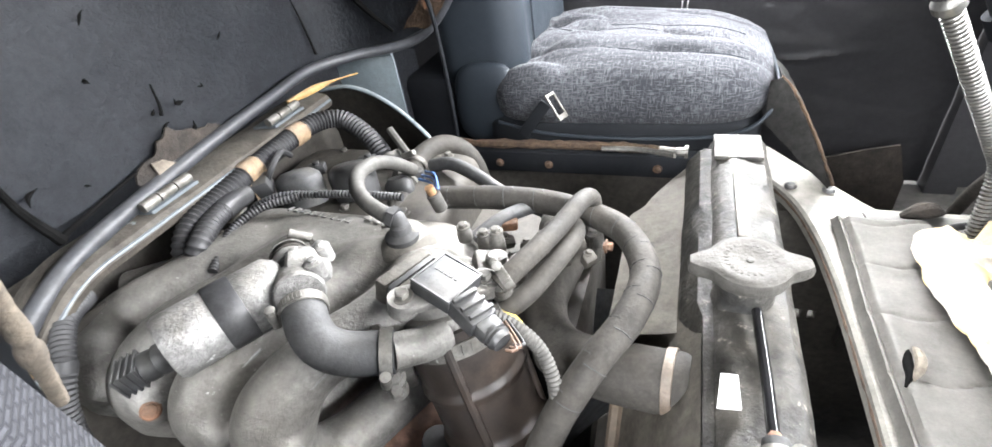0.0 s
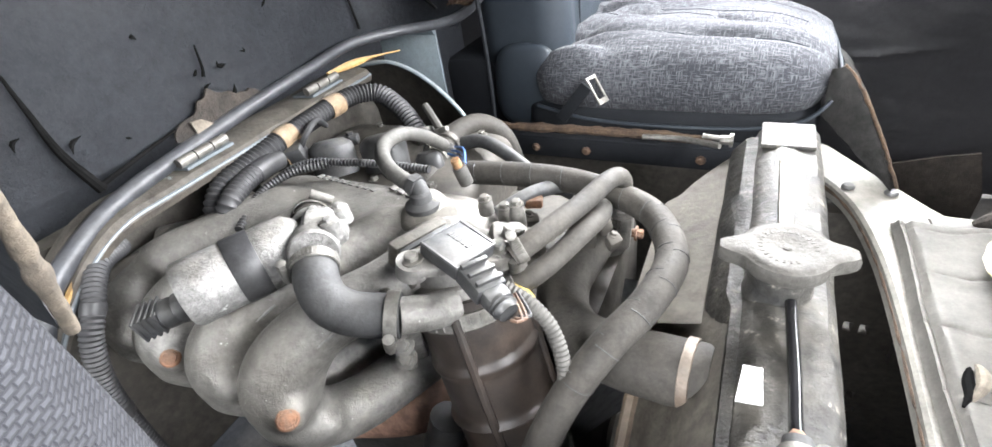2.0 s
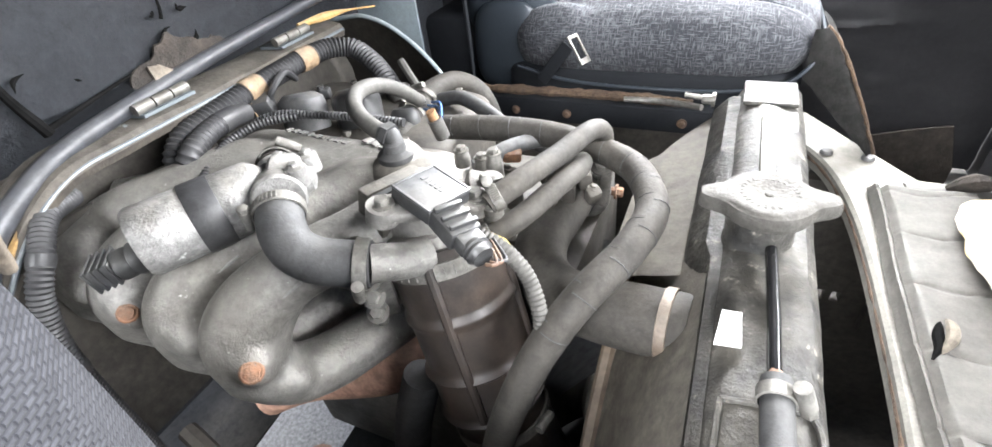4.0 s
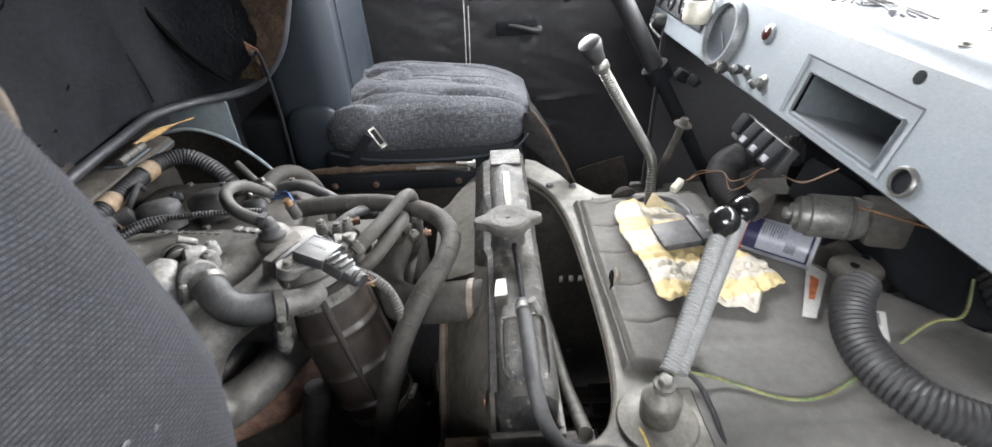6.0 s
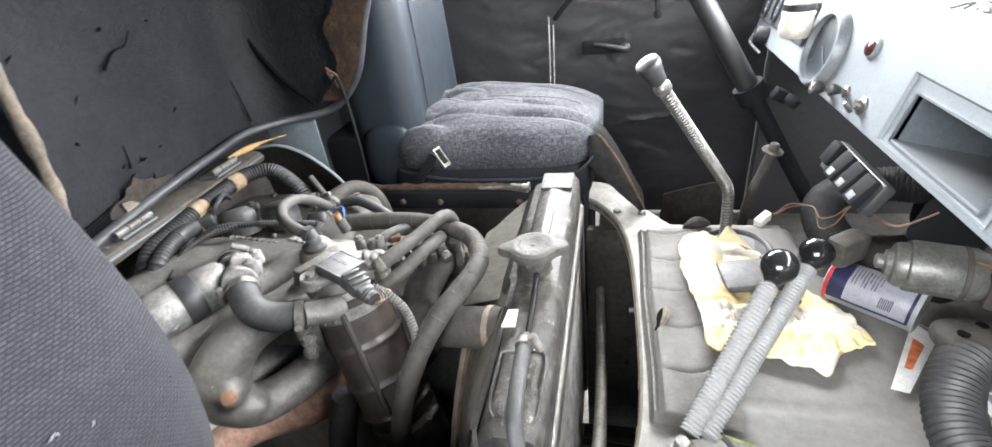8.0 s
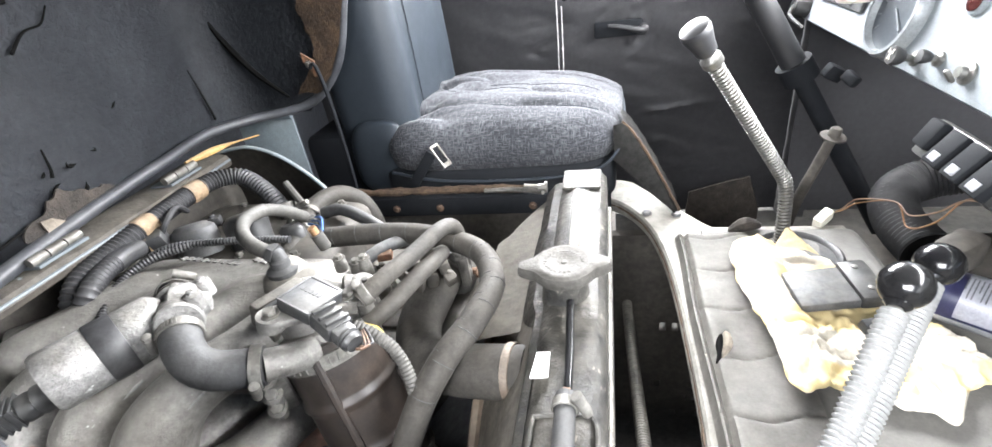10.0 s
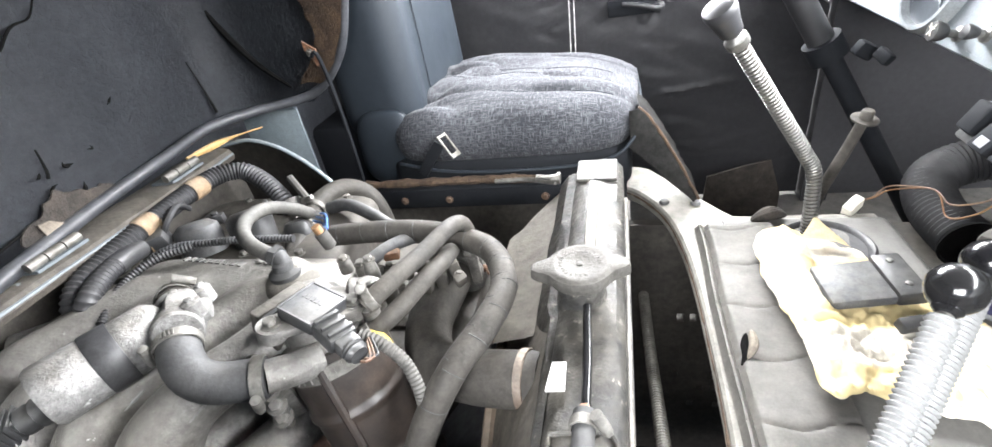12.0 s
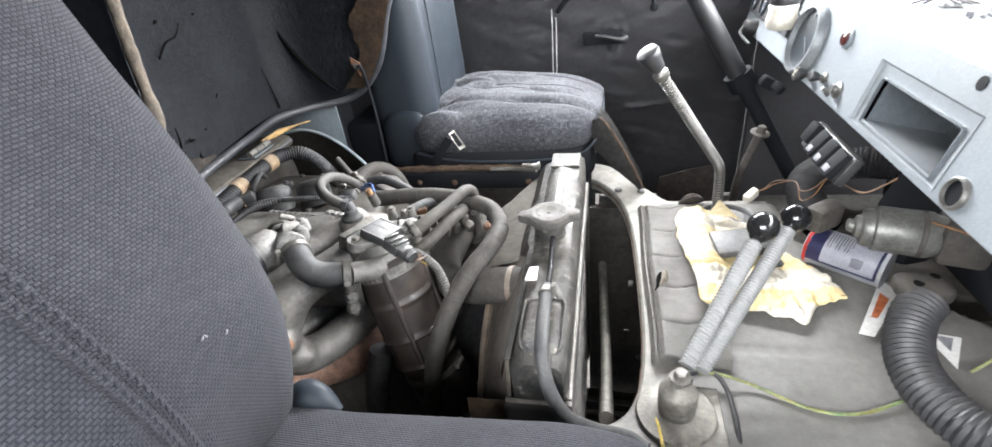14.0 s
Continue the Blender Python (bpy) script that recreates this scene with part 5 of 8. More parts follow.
tube(bm, [(0.047, 0.196, 1.3185), (0.046, 0.150, 1.3155), (0.050, 0.118, 1.3125), (0.070, 0.110, 1.311), (0.094, 0.114, 1.312), (0.0975, 0.150, 1.3155), (0.0965, 0.196, 1.3185), (0.075, 0.199, 1.319), (0.047, 0.196, 1.3185)], 0.0022, 8)
part("pressed_panel", bm, M_RAD, rad)
bm = bmesh.new()
tube(bm, [(0.1065 + 0.0012 * fbm((y, 3, 0), 30), y, 1.252 + 0.002 * fbm((y, 0, 0), 22)) for y in [0.095 + 0.008 * k for k in range(70)]], lambda s: 0.0035 + 0.0012 * fbm((s * 40, 0, 0), 1.0), 8)
part("folded_edge", bm, M_ALU, rad, "scuffed bare folded edge")
oh = thing("overflow_hose", (0.076, 0.15, 1.33), "black rubber overflow hose clamped to the radiator", "hose")
bm = bmesh.new()
tube(bm, [(0.0735, 0.208, 1.332), (0.074, 0.18, 1.332), (0.075, 0.14, 1.330), (0.077, 0.105, 1.318), (0.086, 0.083, 1.285), (0.105, 0.082, 1.24), (0.135, 0.098, 1.20), (0.175, 0.112, 1.172), (0.20, 0.10, 1.168)], 0.0085, 12)
part("hose", bm, M_HOSE_D, oh)
hose_clamp(oh, (0.0735, 0.197, 1.332), (0, 1, 0), 0.0088, 0.009, (1, 0, 0.4))
# fan shroud
bm = bmesh.new()
n = 48
loops = []
for f_, x in ((0.0, 0.036), (0.0, 0.031), (0.10, 0.026), (0.35, 0.010), (0.9, -0.024), (1.0, -0.032), (1.0, -0.038)):
    lp = []
    for k in range(n):
        a = 2 * math.pi * (k + 0.5) / n
        c, s = math.cos(a), math.sin(a)
        q = 1 / max(abs(c) / 0.275, abs(s) / 0.302)
        r = q * (1 - f_) + 0.225 * f_
        lp.append(Vector((x, 0.374 + c * r, 1.005 + s * r)))
    loops.append(lp)
rings(bm, loops, cap=False)
bmesh.ops.solidify(bm, geom=bm.faces[:], thickness=0.003)
shroud = thing("fan_shroud", (0.0, 0.374, 0.75), "dusty tan fan shroud with rusty streaks behind the radiator", "shroud")
part("cowl", bm, M_SHROUD, shroud)
bm = bmesh.new()
lathe(bm, [(0.226, -0.004), (0.231, 0.0), (0.231, 0.006), (0.226, 0.009)], axis((-0.034, 0.374, 1.005), (-0.2, 0.374, 1.005)), 48, cap=False)
part("rim", bm, M_RUSTPLATE, shroud)
def panel_edge(y):
    if y < 0.537:
        return -0.053
    k = (y - 0.537) / 0.095
    return -0.053 + 0.022 * min(1.0, k / 0.15) * 0.8 + 0.062 * max(0.0, k - 0.15) ** 1.3


bm = bmesh.new()
rows = []
for q in range(41):
    y = 0.332 + 0.298 * q / 40
    xe = min(0.030, panel_edge(y))
    row = [Vector((0.034 + (xe - 0.034) * u, y, 1.288 - 0.30 * (0.034 - xe) * u + 0.001 * fbm((u, y, 0), 6))) for u in (0, 0.2, 0.4, 0.6, 0.8, 1.0)]
    rows.append(row + [row[-1] + Vector((0.002, 0, -0.014))])
rings(bm, rows, closed_ring=False)
bmesh.ops.solidify(bm, geom=bm.faces[:], thickness=0.002)
part("top_panel", bm, M_SHROUD, shroud, "dusty tan sloping top panel")
bm = bmesh.new()
rings(bm, [[Vector((0.0400, y, 1.3115)), Vector((0.032 - 0.005 * (y > 0.33), y, 1.309)), Vector((0.027 - 0.014 * max(0.0, min(1.0, (y - 0.31) / 0.04)) + 0.002 * fbm((y, 0, 1), 12), y, 1.291)), Vector((0.025 - 0.015 * max(0.0, min(1.0, (y - 0.31) / 0.04)), y, 1.27))] for y in [0.10 + 0.53 * k / 30 for k in range(31)]], closed_ring=False)
bmesh.ops.solidify(bm, geom=bm.faces[:], thickness=0.002)
part("lip", bm, M_RAD, shroud, "scuffed folded lip along the tank")
for y, z in ((0.12, 1.27), (0.62, 1.27), (0.12, 1.02), (0.62, 1.02), (0.25, 1.285), (0.50, 1.285)):
    bm = bmesh.new()
    bolt(bm, (0.030, y, z), (-1, 0, 0), 0.006, 0.006)
    part("bolt", bm, M_RUST, shroud)
bm = bmesh.new()
rings(bm, [[Vector((0.030 - 0.05 * u + 0.002 * fbm((u, v, 0), 6), 0.094 + 0.006 * fbm((u, v, 3), 4), 1.245 - 0.36 * v)) for u in (0, 0.25, 0.5, 0.75, 1.0 + 0.06 * math.sin(v * 23))] for v in [k / 20 for k in range(21)]], closed_ring=False)
bmesh.ops.solidify(bm, geom=bm.faces[:], thickness=0.0025)
part("side_plate", bm, M_RUSTPLATE, shroud, "brown rust-streaked side plate")
fan = thing("cooling_fan", (-0.05, 0.374, 1.0), "dusty grey cooling fan inside the shroud", "fan")
bm = bmesh.new()
lathe(bm, [(0.05, -0.02), (0.055, 0.0), (0.05, 0.02), (0.02, 0.03)], axis((-0.05, 0.374, 1.005), (-0.2, 0.374, 1.005)), 28)
part("hub", bm, M_DARK, fan)
for k in range(6):
    a_ = 2 * math.pi * (k + 0.3) / 6
    bm = bmesh.new()
    m_ = Matrix.Translation((-0.075, 0.374, 1.005)) @ Matrix.Rotation(a_, 4, "X")
    rings(bm, [[m_ @ Vector((0.028 * w - 0.004 * (1 - w * w), 0.032 * w * (1 + 0.4 * t), 0.05 + 0.15 * t)) for w in (-1, -0.5, 0, 0.5, 1)] for t in [q / 6 for q in range(7)]], closed_ring=False)
    bmesh.ops.solidify(bm, geom=bm.faces[:], thickness=0.002)
    part("blade", bm, M_PLASTIC_G, fan)
# bolts at the radiator's far end
bm = bmesh.new()
bolt(bm, (0.012, 0.640, 1.300), (-1, 0, 0), 0.006, 0.014)
tube(bm, [(0.012, 0.640, 1.300), (-0.025, 0.642, 1.303)], 0.0035, 8, smooth=False)
part("mount_bolt", bm, M_STEEL, rad)
# vertical corrugated drain tube in the front gap
ft = thing("front_pipe", (0.15, 0.5, 0.9), "ribbed grey pipe rising in front of the radiator", "pipe")
bm = bmesh.new()
tube(bm, [(0.138, 0.780, 0.945), (0.143, 0.62, 0.955), (0.148, 0.45, 0.995), (0.150, 0.327, 1.037), (0.150, 0.24, 1.09), (0.150, 0.16, 1.14)], 0.0108, 14, ribs=0.006, depth=0.0012)
part("pipe", bm, M_CUP, ft)


# ---------------------------------------------------------------- dashboard
FX, FZ = 0.521, 1.385
FACE = Matrix(((0, 0.2425, -0.970, FX), (-1, 0, 0, 0), (0, 0.970, 0.2425, FZ), (0, 0, 0, 1)))


def on_face(y, z, out=0.0):
    """A frame on the dash face: x to the passenger, y up the face, z out of it."""
    return FACE @ Matrix.Translation((-y, (z - FZ) / 0.970, out))


def face_rect(bm, y0, y1, z0, z1, t0=-0.002, t1=0.0):
    v0, v1 = (z0 - FZ) / 0.97, (z1 - FZ) / 0.97
    slab(bm, [(-y1, v0), (-y0, v0), (-y0, v1), (-y1, v1)], t0, t1, FACE)


dash = thing("dashboard", (0.55, 0.4, 1.38), "pale blue-grey painted sheet metal dashboard", "dashboard")
S0, S1, T0, T1 = 0.335, 0.536, 1.419, 1.483
bm = bmesh.new()
FR, FB = 0.022, 0.006
for y0, y1, z0, z1 in ((-0.60, S0 - FR, 1.411, 1.545), (S1 + FR, 1.31, 1.411, 1.545), (S0 - FR, S1 + FR, 1.411, T0 - FB), (S0 - FR, S1 + FR, T1 + FR, 1.545)):
    face_rect(bm, y0, y1, z0, z1)
rings(bm, [[Vector((x, y, z)) for x, z in ((0.5605, 1.5445), (0.566, 1.556), (0.574, 1.564), (0.588, 1.568), (0.70, 1.577), (0.97, 1.592), (0.97, 1.584), (0.60, 1.560), (0.568, 1.5445))] for y in (-0.60, -0.2, 0.2, 0.6, 1.0, 1.31)])
rings(bm, [[Vector((x, y, z)) for x, z in ((0.5275, 1.4115), (0.5265, 1.406), (0.5315, 1.401), (0.5695, 1.399), (0.5695, 1.403), (0.5335, 1.4115))] for y in (-0.60, 0.3, 1.31)])
part("panel", bm, M_DASH, dash, smooth=35)
# slot with its sunken frame
bm = bmesh.new()
to = lambda y, z, d: FACE @ Vector((-y, (z - FZ) / 0.97, d))
outer = [(S0 - FR, T0 - FB), (S1 + FR, T0 - FB), (S1 + FR, T1 + FR), (S0 - FR, T1 + FR)]
inner = [(S0, T0), (S1, T0), (S1, T1), (S0, T1)]
rings(bm, [[to(*p, 0.001) for p in outer], [to(a[0] * 0.85 + b[0] * 0.15, a[1] * 0.85 + b[1] * 0.15, -0.004) for a, b in zip(outer, inner)], [to(*p, -0.0065) for p in inner], [to(*p, -0.012) for p in inner]], cap=False)
part("slot_frame", bm, M_DASH, dash)
# slot walls in a darker colour than the dash, for the shade inside
bm = bmesh.new()
face_rect(bm, S0 - 0.002, S0, T0, T1, -0.13, -0.002)
face_rect(bm, S1, S1 + 0.002, T0, T1, -0.13, -0.002)
face_rect(bm, S0, S1, T0 - 0.002, T0, -0.13, -0.002)
face_rect(bm, S0, S1, T1, T1 + 0.002, -0.13, -0.002)
face_rect(bm, S0, S1, T0, T1, -0.134, -0.13)
part("slot_box", bm, M_DARKPAINT, dash)
# floor of the slot keeps the pale dash colour, as its lit part
bm = bmesh.new()
face_rect(bm, S0, S1, T0 + 0.0005, T0 + 0.0035, -0.128, -0.004)
part("slot_tray", bm, M_DASH, dash)
# embossed ring
bm = bmesh.new()
lathe(bm, [(0.062, 0.0), (0.060, 0.0022), (0.056, 0.0022), (0.054, 0.0)], on_face(0.083, 1.470, 0.0), 48, cap=False)
part("embossed_ring", bm, M_DASH, dash)
# no hole is cut: a black disc stands for its shade
for y, z, r in ((0.347, 1.531, 0.0085),):
    bm = bmesh.new()
    lathe(bm, [(r, -0.0005), (r, 0.001), (r * 0.85, 0.0012)], on_face(y, z), 20)
    part("hole_shade", bm, M_BLACKBASE, dash, "flat black disc for the shade in an empty hole")
bm = bmesh.new()
lathe(bm, [(0.0195, 0.0), (0.0195, 0.004), (0.0175, 0.006), (0.0155, 0.006), (0.015, -0.0)], on_face(0.279, 1.428), 32, cap=False)
sock = part("socket_ring", bm, M_CHROME, dash, "bright lighter socket ring")
# black disc for the shaded inside of the socket
bm = bmesh.new()
lathe(bm, [(0.0155, -0.0005), (0.0155, 0.0012)], on_face(0.279, 1.428), 24)
part("socket_shade", bm, M_BLACKBASE, sock)
# speedometer
sp_ = thing("speedometer", (0.545, 0.853, 1.46), "round speedometer with a pale bezel and cloudy glass", "gauge")
bm = bmesh.new()
lathe(bm, [(0.068, 0.0), (0.068, 0.012), (0.064, 0.018), (0.058, 0.018), (0.056, 0.008)], on_face(0.838, 1.472), 48, cap=False)
part("bezel", bm, M_BEZEL, sp_)
bm = bmesh.new()
lathe(bm, [(0.057, 0.0), (0.057, 0.0075), (0.001, 0.0078)], on_face(0.838, 1.472), 48)
part("dial", bm, M_GAUGE, sp_)
bm = bmesh.new()
for k in range(11):
    a = math.radians(-40 + 26 * k)
    block(bm, on_face(0.838, 1.472, 0.0085) @ pose(0, 0, 0, 0, 0, math.degrees(a)) @ Matrix.Translation((0.045, 0, 0)), 0.010, 0.0018, 0.0008)
block(bm, on_face(0.838, 1.472, 0.010) @ pose(0, 0, 0, 0, 0, -35) @ Matrix.Translation((0.018, 0, 0)), 0.045, 0.003, 0.0012)
part("markings", bm, M_BEZEL, sp_)
# four small gauges
gc = thing("gauge_cluster", (0.54, 1.12, 1.48), "black cluster of four narrow gauges", "gauge")
bm = bmesh.new()
block(bm, on_face(1.125, 1.492, 0.004), 0.345, 0.085, 0.010, 0.006)
part("plate", bm, M_PLASTIC_G, gc)
for k in range(4):
    bm = bmesh.new()
    lathe(bm, [(0.024, 0.0), (0.024, 0.008), (0.020, 0.010)], on_face(0.995 + 0.085 * k, 1.492, 0.006) @ Matrix.Diagonal((0.95, 1.45, 1, 1)), 28, cap=False)
    lathe(bm, [(0.021, 0.0), (0.021, 0.003)], on_face(0.995 + 0.085 * k, 1.492, 0.007) @ Matrix.Diagonal((0.95, 1.45, 1, 1)), 28)
    g = part("gauge", bm, M_GAUGE, gc)
    bm = bmesh.new()
    for j in range(3):
        block(bm, on_face(0.995 + 0.085 * k, 1.476 + 0.016 * j, 0.0115), 0.014, 0.002, 0.001)
    part("scale", bm, M_MILK, g)
rl = thing("warning_lamp", (0.55, 0.686, 1.505), "round red warning lamp in the dash", "lamp")
bm = bmesh.new()
lathe(bm, [(0.0165, 0), (0.0165, 0.004), (0.0135, 0.006)], on_face(0.687, 1.506), 24)
part("bezel", bm, M_DASH, rl)
bm = bmesh.new()
lathe(bm, [(0.0125, 0.004), (0.0120, 0.008), (0.007, 0.011), (0.001, 0.0115)], on_face(0.687, 1.506), 20)
part("lens", bm, M_RED, rl)


def pull_knob(y, z, length, r, label, icon=False):
    b = bmesh.new()
    lathe(b, [(0.006, length * 0.45), (r * 0.8, length * 0.6), (r, length * 0.9), (r * 0.9, length), (r * 0.2, length + 0.001)], on_face(y, z), 24)
    k = part("pull_knob", b, M_PLASTIC, dash, label)
    b = bmesh.new()
    lathe(b, [(0.010, 0), (0.010, 0.004), (0.005, 0.006), (0.005, length * 0.5)], on_face(y, z), 18)
    part("stem", b, M_CHROME, k)
    if icon:
        b = bmesh.new()
        for a in (-35, 35):
            block(b, on_face(y, z, length + 0.0015) @ pose(0, 0, 0, 0, 0, a) @ Matrix.Translation((0, 0.002, 0)), 0.0016, 0.018, 0.0008)
        block(b, on_face(y, z + 0.004, length + 0.0015), 0.013, 0.0018, 0.0008)
        part("symbol", b, M_MILK, k)


pull_knob(0.748, 1.425, 0.034, 0.0135, "black wiper knob with a pale symbol", True)
pull_knob(0.700, 1.436, 0.026, 0.0095, "small pale pull knob")
tg = thing("toggle_switch", (0.53, 0.637, 1.434), "small chrome toggle switch", "switch")
bm = bmesh.new()
lathe(bm, [(0.014, 0), (0.014, 0.003), (0.008, 0.005), (0.007, 0.012)], on_face(0.637, 1.434), 20)
block(bm, on_face(0.637, 1.428, 0.018) @ pose(0, 0, 0, -40, 0, 0), 0.007, 0.007, 0.020, 0.003)
part("toggle", bm, M_CHROME, tg)
rv = thing("fluid_reservoir", (0.515, 0.915, 1.48), "milky plastic fluid reservoir with a white and black cap", "reservoir")
bm = bmesh.new()
lathe(bm, [(0.026, 0), (0.030, 0.006), (0.031, 0.020), (0.028, 0.034), (0.029, 0.045), (0.024, 0.052)], at(0.512, 0.932, 1.478), 28)
part("cup", bm, M_MILK, rv)
bm = bmesh.new()
lathe(bm, [(0.028, 0.050), (0.029, 0.053), (0.029, 0.062), (0.026, 0.064)], at(0.512, 0.932, 1.478), 28)
part("cap", bm, M_PLASTIC, rv)
bm = bmesh.new()
lathe(bm, [(0.026, 0.064), (0.025, 0.066), (0.002, 0.067)], at(0.512, 0.932, 1.478), 28)
part("lid", bm, M_WHITE, rv)
# loose things on the dash top
for k, (x, y, s) in enumerate(((0.610, 0.745, 0.030), (0.605, 0.93, 0.034))):
    v = thing("demister_vent", (x, y, 1.569), "small rectangular demister vent in the dash top", "vent", "demister vents")
    bm = bmesh.new()
    for dy, w, h in ((s, 0.006, 0.035), (-s, 0.006, 0.035)):
        block(bm, at(x, y + dy, 1.5725), h, w, 0.004, 0.001)
    for dx in (0.018, -0.018):
        block(bm, at(x + dx, y, 1.5725), 0.005, 2 * s, 0.004, 0.001)
    part("frame", bm, M_PLASTIC_G, v)
    bm = bmesh.new()
    block(bm, at(x, y, 1.5715), 0.032, 2 * s - 0.006, 0.002)
    part("opening", bm, M_MAT, v)
wb = thing("wire_bundle", (0.60, 0.54, 1.570), "loose wires with small connectors on the dash top", "wires")
for k in range(5):
    bm = bmesh.new()
    tube(bm, [(0.588 + 0.008 * k, 0.600 - 0.012 * k, 1.573), (0.600 + 0.006 * k, 0.575, 1.582), (0.596 + 0.012 * k, 0.545 - 0.006 * k, 1.576), (0.610 + 0.006 * k, 0.515, 1.579), (0.600 + 0.010 * k, 0.480 - 0.008 * k, 1.573)], 0.0018, 6)
    part("wire", bm, M_PLASTIC_G, wb)
for x, y, a in ((0.606, 0.482, 25), (0.640, 0.560, -20)):
    bm = bmesh.new()
    block(bm, at(x, y, 1.578, 0, 0, a), 0.022, 0.011, 0.008, 0.002)
    part("connector", bm, M_GREYPRINT, wb)
bm = bmesh.new()
lathe(bm, [(0.017, 0), (0.017, 0.03), (0.013, 0.034)], at(0.690, 0.705, 1.574), 20)
tagged(part("small_canister", bm, M_DASH), "small pale round canister on the dash top", "canister")
for k, (x, y) in enumerate(((0.646, 0.488), (0.590, 0.34), (0.655, 0.382), (0.705, 0.456))):
    bm = bmesh.new()
    bolt(bm, (x, y, 1.5675 + 0.08 * (x - 0.59)), (0, 0, 1), 0.006, 0.005)
    tagged(part("dash_screw", bm, M_STEEL), "small loose screw on the dash top", "screw", "dash screws")

# windscreen frame: lower rail, side posts and header
bm = bmesh.new()
block(bm, at(0.985, 0.39, 1.60), 0.03, 1.84, 0.05, 0.008)
block(bm, at(0.90, 0.39, 2.02), 0.05, 1.84, 0.05, 0.008)
for y in (-0.52, 1.28):
    tube(bm, [(0.985, y, 1.60), (0.90, y, 2.02)], 0.026, 12, smooth=False)
tagged(part("window_frame_1", bm, M_DASH), "pale painted windscreen frame", "window frame", kind="structure")

# steering column
sc = thing("steering_column", (0.47, 1.0, 1.3), "dark grey steering column running up past the dash", "steering column")
bm = bmesh.new()
tube(bm, [(0.216, 1.0, 1.765), (0.338, 1.0, 1.56), (0.464, 1.0, 1.35)], 0.0225, 20, smooth=False)
part("tube", bm, M_SATIN, sc)
bm = bmesh.new()
tube(bm, [(0.455, 1.0, 1.365), (0.475, 1.0, 1.332)], 0.033, 20, smooth=False)
tube(bm, [(0.475, 1.0, 1.332), (0.755, 1.0, 0.865)], 0.018, 14, smooth=False)
part("collar", bm, M_BLACKBASE, sc)
bm = bmesh.new()
block(bm, at(0.515, 0.965, 1.350, 10, 30, 10), 0.034, 0.022, 0.026, 0.005)
block(bm, at(0.525, 0.915, 1.352, 25, 20, 30), 0.016, 0.030, 0.020, 0.004)
part("bracket", bm, M_BLACKBASE, sc)
ig = thing("ignition_lock", (0.53, 1.19, 1.42), "black ignition lock with a key under the gauges", "lock")
bm = bmesh.new()
lathe(bm, [(0.020, 0), (0.020, 0.025), (0.016, 0.03)], on_face(1.20, 1.425), 20)
tube(bm, [on_face(1.20, 1.425) @ Vector((0, 0, 0.03)), on_face(1.17, 1.41) @ Vector((0, 0, 0.04)), on_face(1.13, 1.395) @ Vector((0, 0, 0.02))], 0.004, 8)
part("barrel", bm, M_PLASTIC, ig)

# switch block
sw = thing("switch_panel", (0.50, 0.56, 1.36), "black plastic switch panel with rocker switches under the dash", "switch panel")
SWM = Matrix.Translation((0.505, 0.545, 1.362)) @ pose(0, 0, 0, 0, -62, 0) @ pose(0, 0, 0, 0, 0, 90)
bm = bmesh.new()
block(bm, SWM @ at(-0.004, 0, 0), 0.158, 0.048, 0.018, 0.004)
part("plate", bm, M_PLASTIC, sw)
for k, u in enumerate((-0.060, -0.022, 0.016)):
    bm = bmesh.new()
    block(bm, SWM @ at(u, 0, 0.013, 8, 0, 0), 0.030, 0.044, 0.014, 0.003)
    r_ = part("rocker", bm, M_BLACKBASE, sw)
    bm = bmesh.new()
    block(bm, SWM @ at(u, 0.011, 0.0215, 8, 0, 0), 0.015, 0.011, 0.002, 0.0008)
    part("window", bm, M_GREYPRINT, r_, "pale indicator window")
bm = bmesh.new()
block(bm, SWM @ at(0.054, -0.005, 0.014), 0.028, 0.036, 0.016, 0.004)
part("blank", bm, M_BLACKBASE, sw)

# ---------------------------------------------------------------- things on and before the hump
gl = thing("gear_lever", (0.375, 0.675, 1.165), "gear lever in a ribbed chrome sleeve with a black knob", "gear lever")
bm = bmesh.new()
tube(bm, [(0.375, 0.676, 1.165), (0.376, 0.685, 1.22), (0.374, 0.694, 1.262), (0.356, 0.690, 1.295), (0.31, 0.671, 1.368), (0.244, 0.646, 1.473)], 0.0082, 12)
part("sleeve", bm, M_DARK, gl)
bm = bmesh.new()
coil(bm, [(0.375, 0.676, 1.165), (0.376, 0.685, 1.22), (0.374, 0.694, 1.262), (0.356, 0.690, 1.295), (0.31, 0.671, 1.368), (0.244, 0.646, 1.473)], 0.0092, 0.0019, 0.0056)
part("spiral", bm, M_CHROME, gl, "bright spiral wire")
d = (Vector((0.215, 0.628, 1.522)) - Vector((0.244, 0.646, 1.473))).normalized()
bm = bmesh.new()
lathe(bm, [(0.0125, -0.006), (0.0145, -0.003), (0.0145, 0.006), (0.010, 0.010), (0.008, 0.018)], axis((0.244, 0.646, 1.473), Vector((0.244, 0.646, 1.473)) + d), 20)
part("collar", bm, M_CHROME, gl)
bm = bmesh.new()
lathe(bm, [(0.010, 0.014), (0.014, 0.018), (0.0155, 0.030), (0.019, 0.045), (0.0205, 0.052), (0.019, 0.058), (0.010, 0.061), (0.001, 0.0615)], axis((0.244, 0.646, 1.473), Vector((0.244, 0.646, 1.473)) + d), 28)
part("knob", bm, M_SATIN, gl)
bm = bmesh.new()
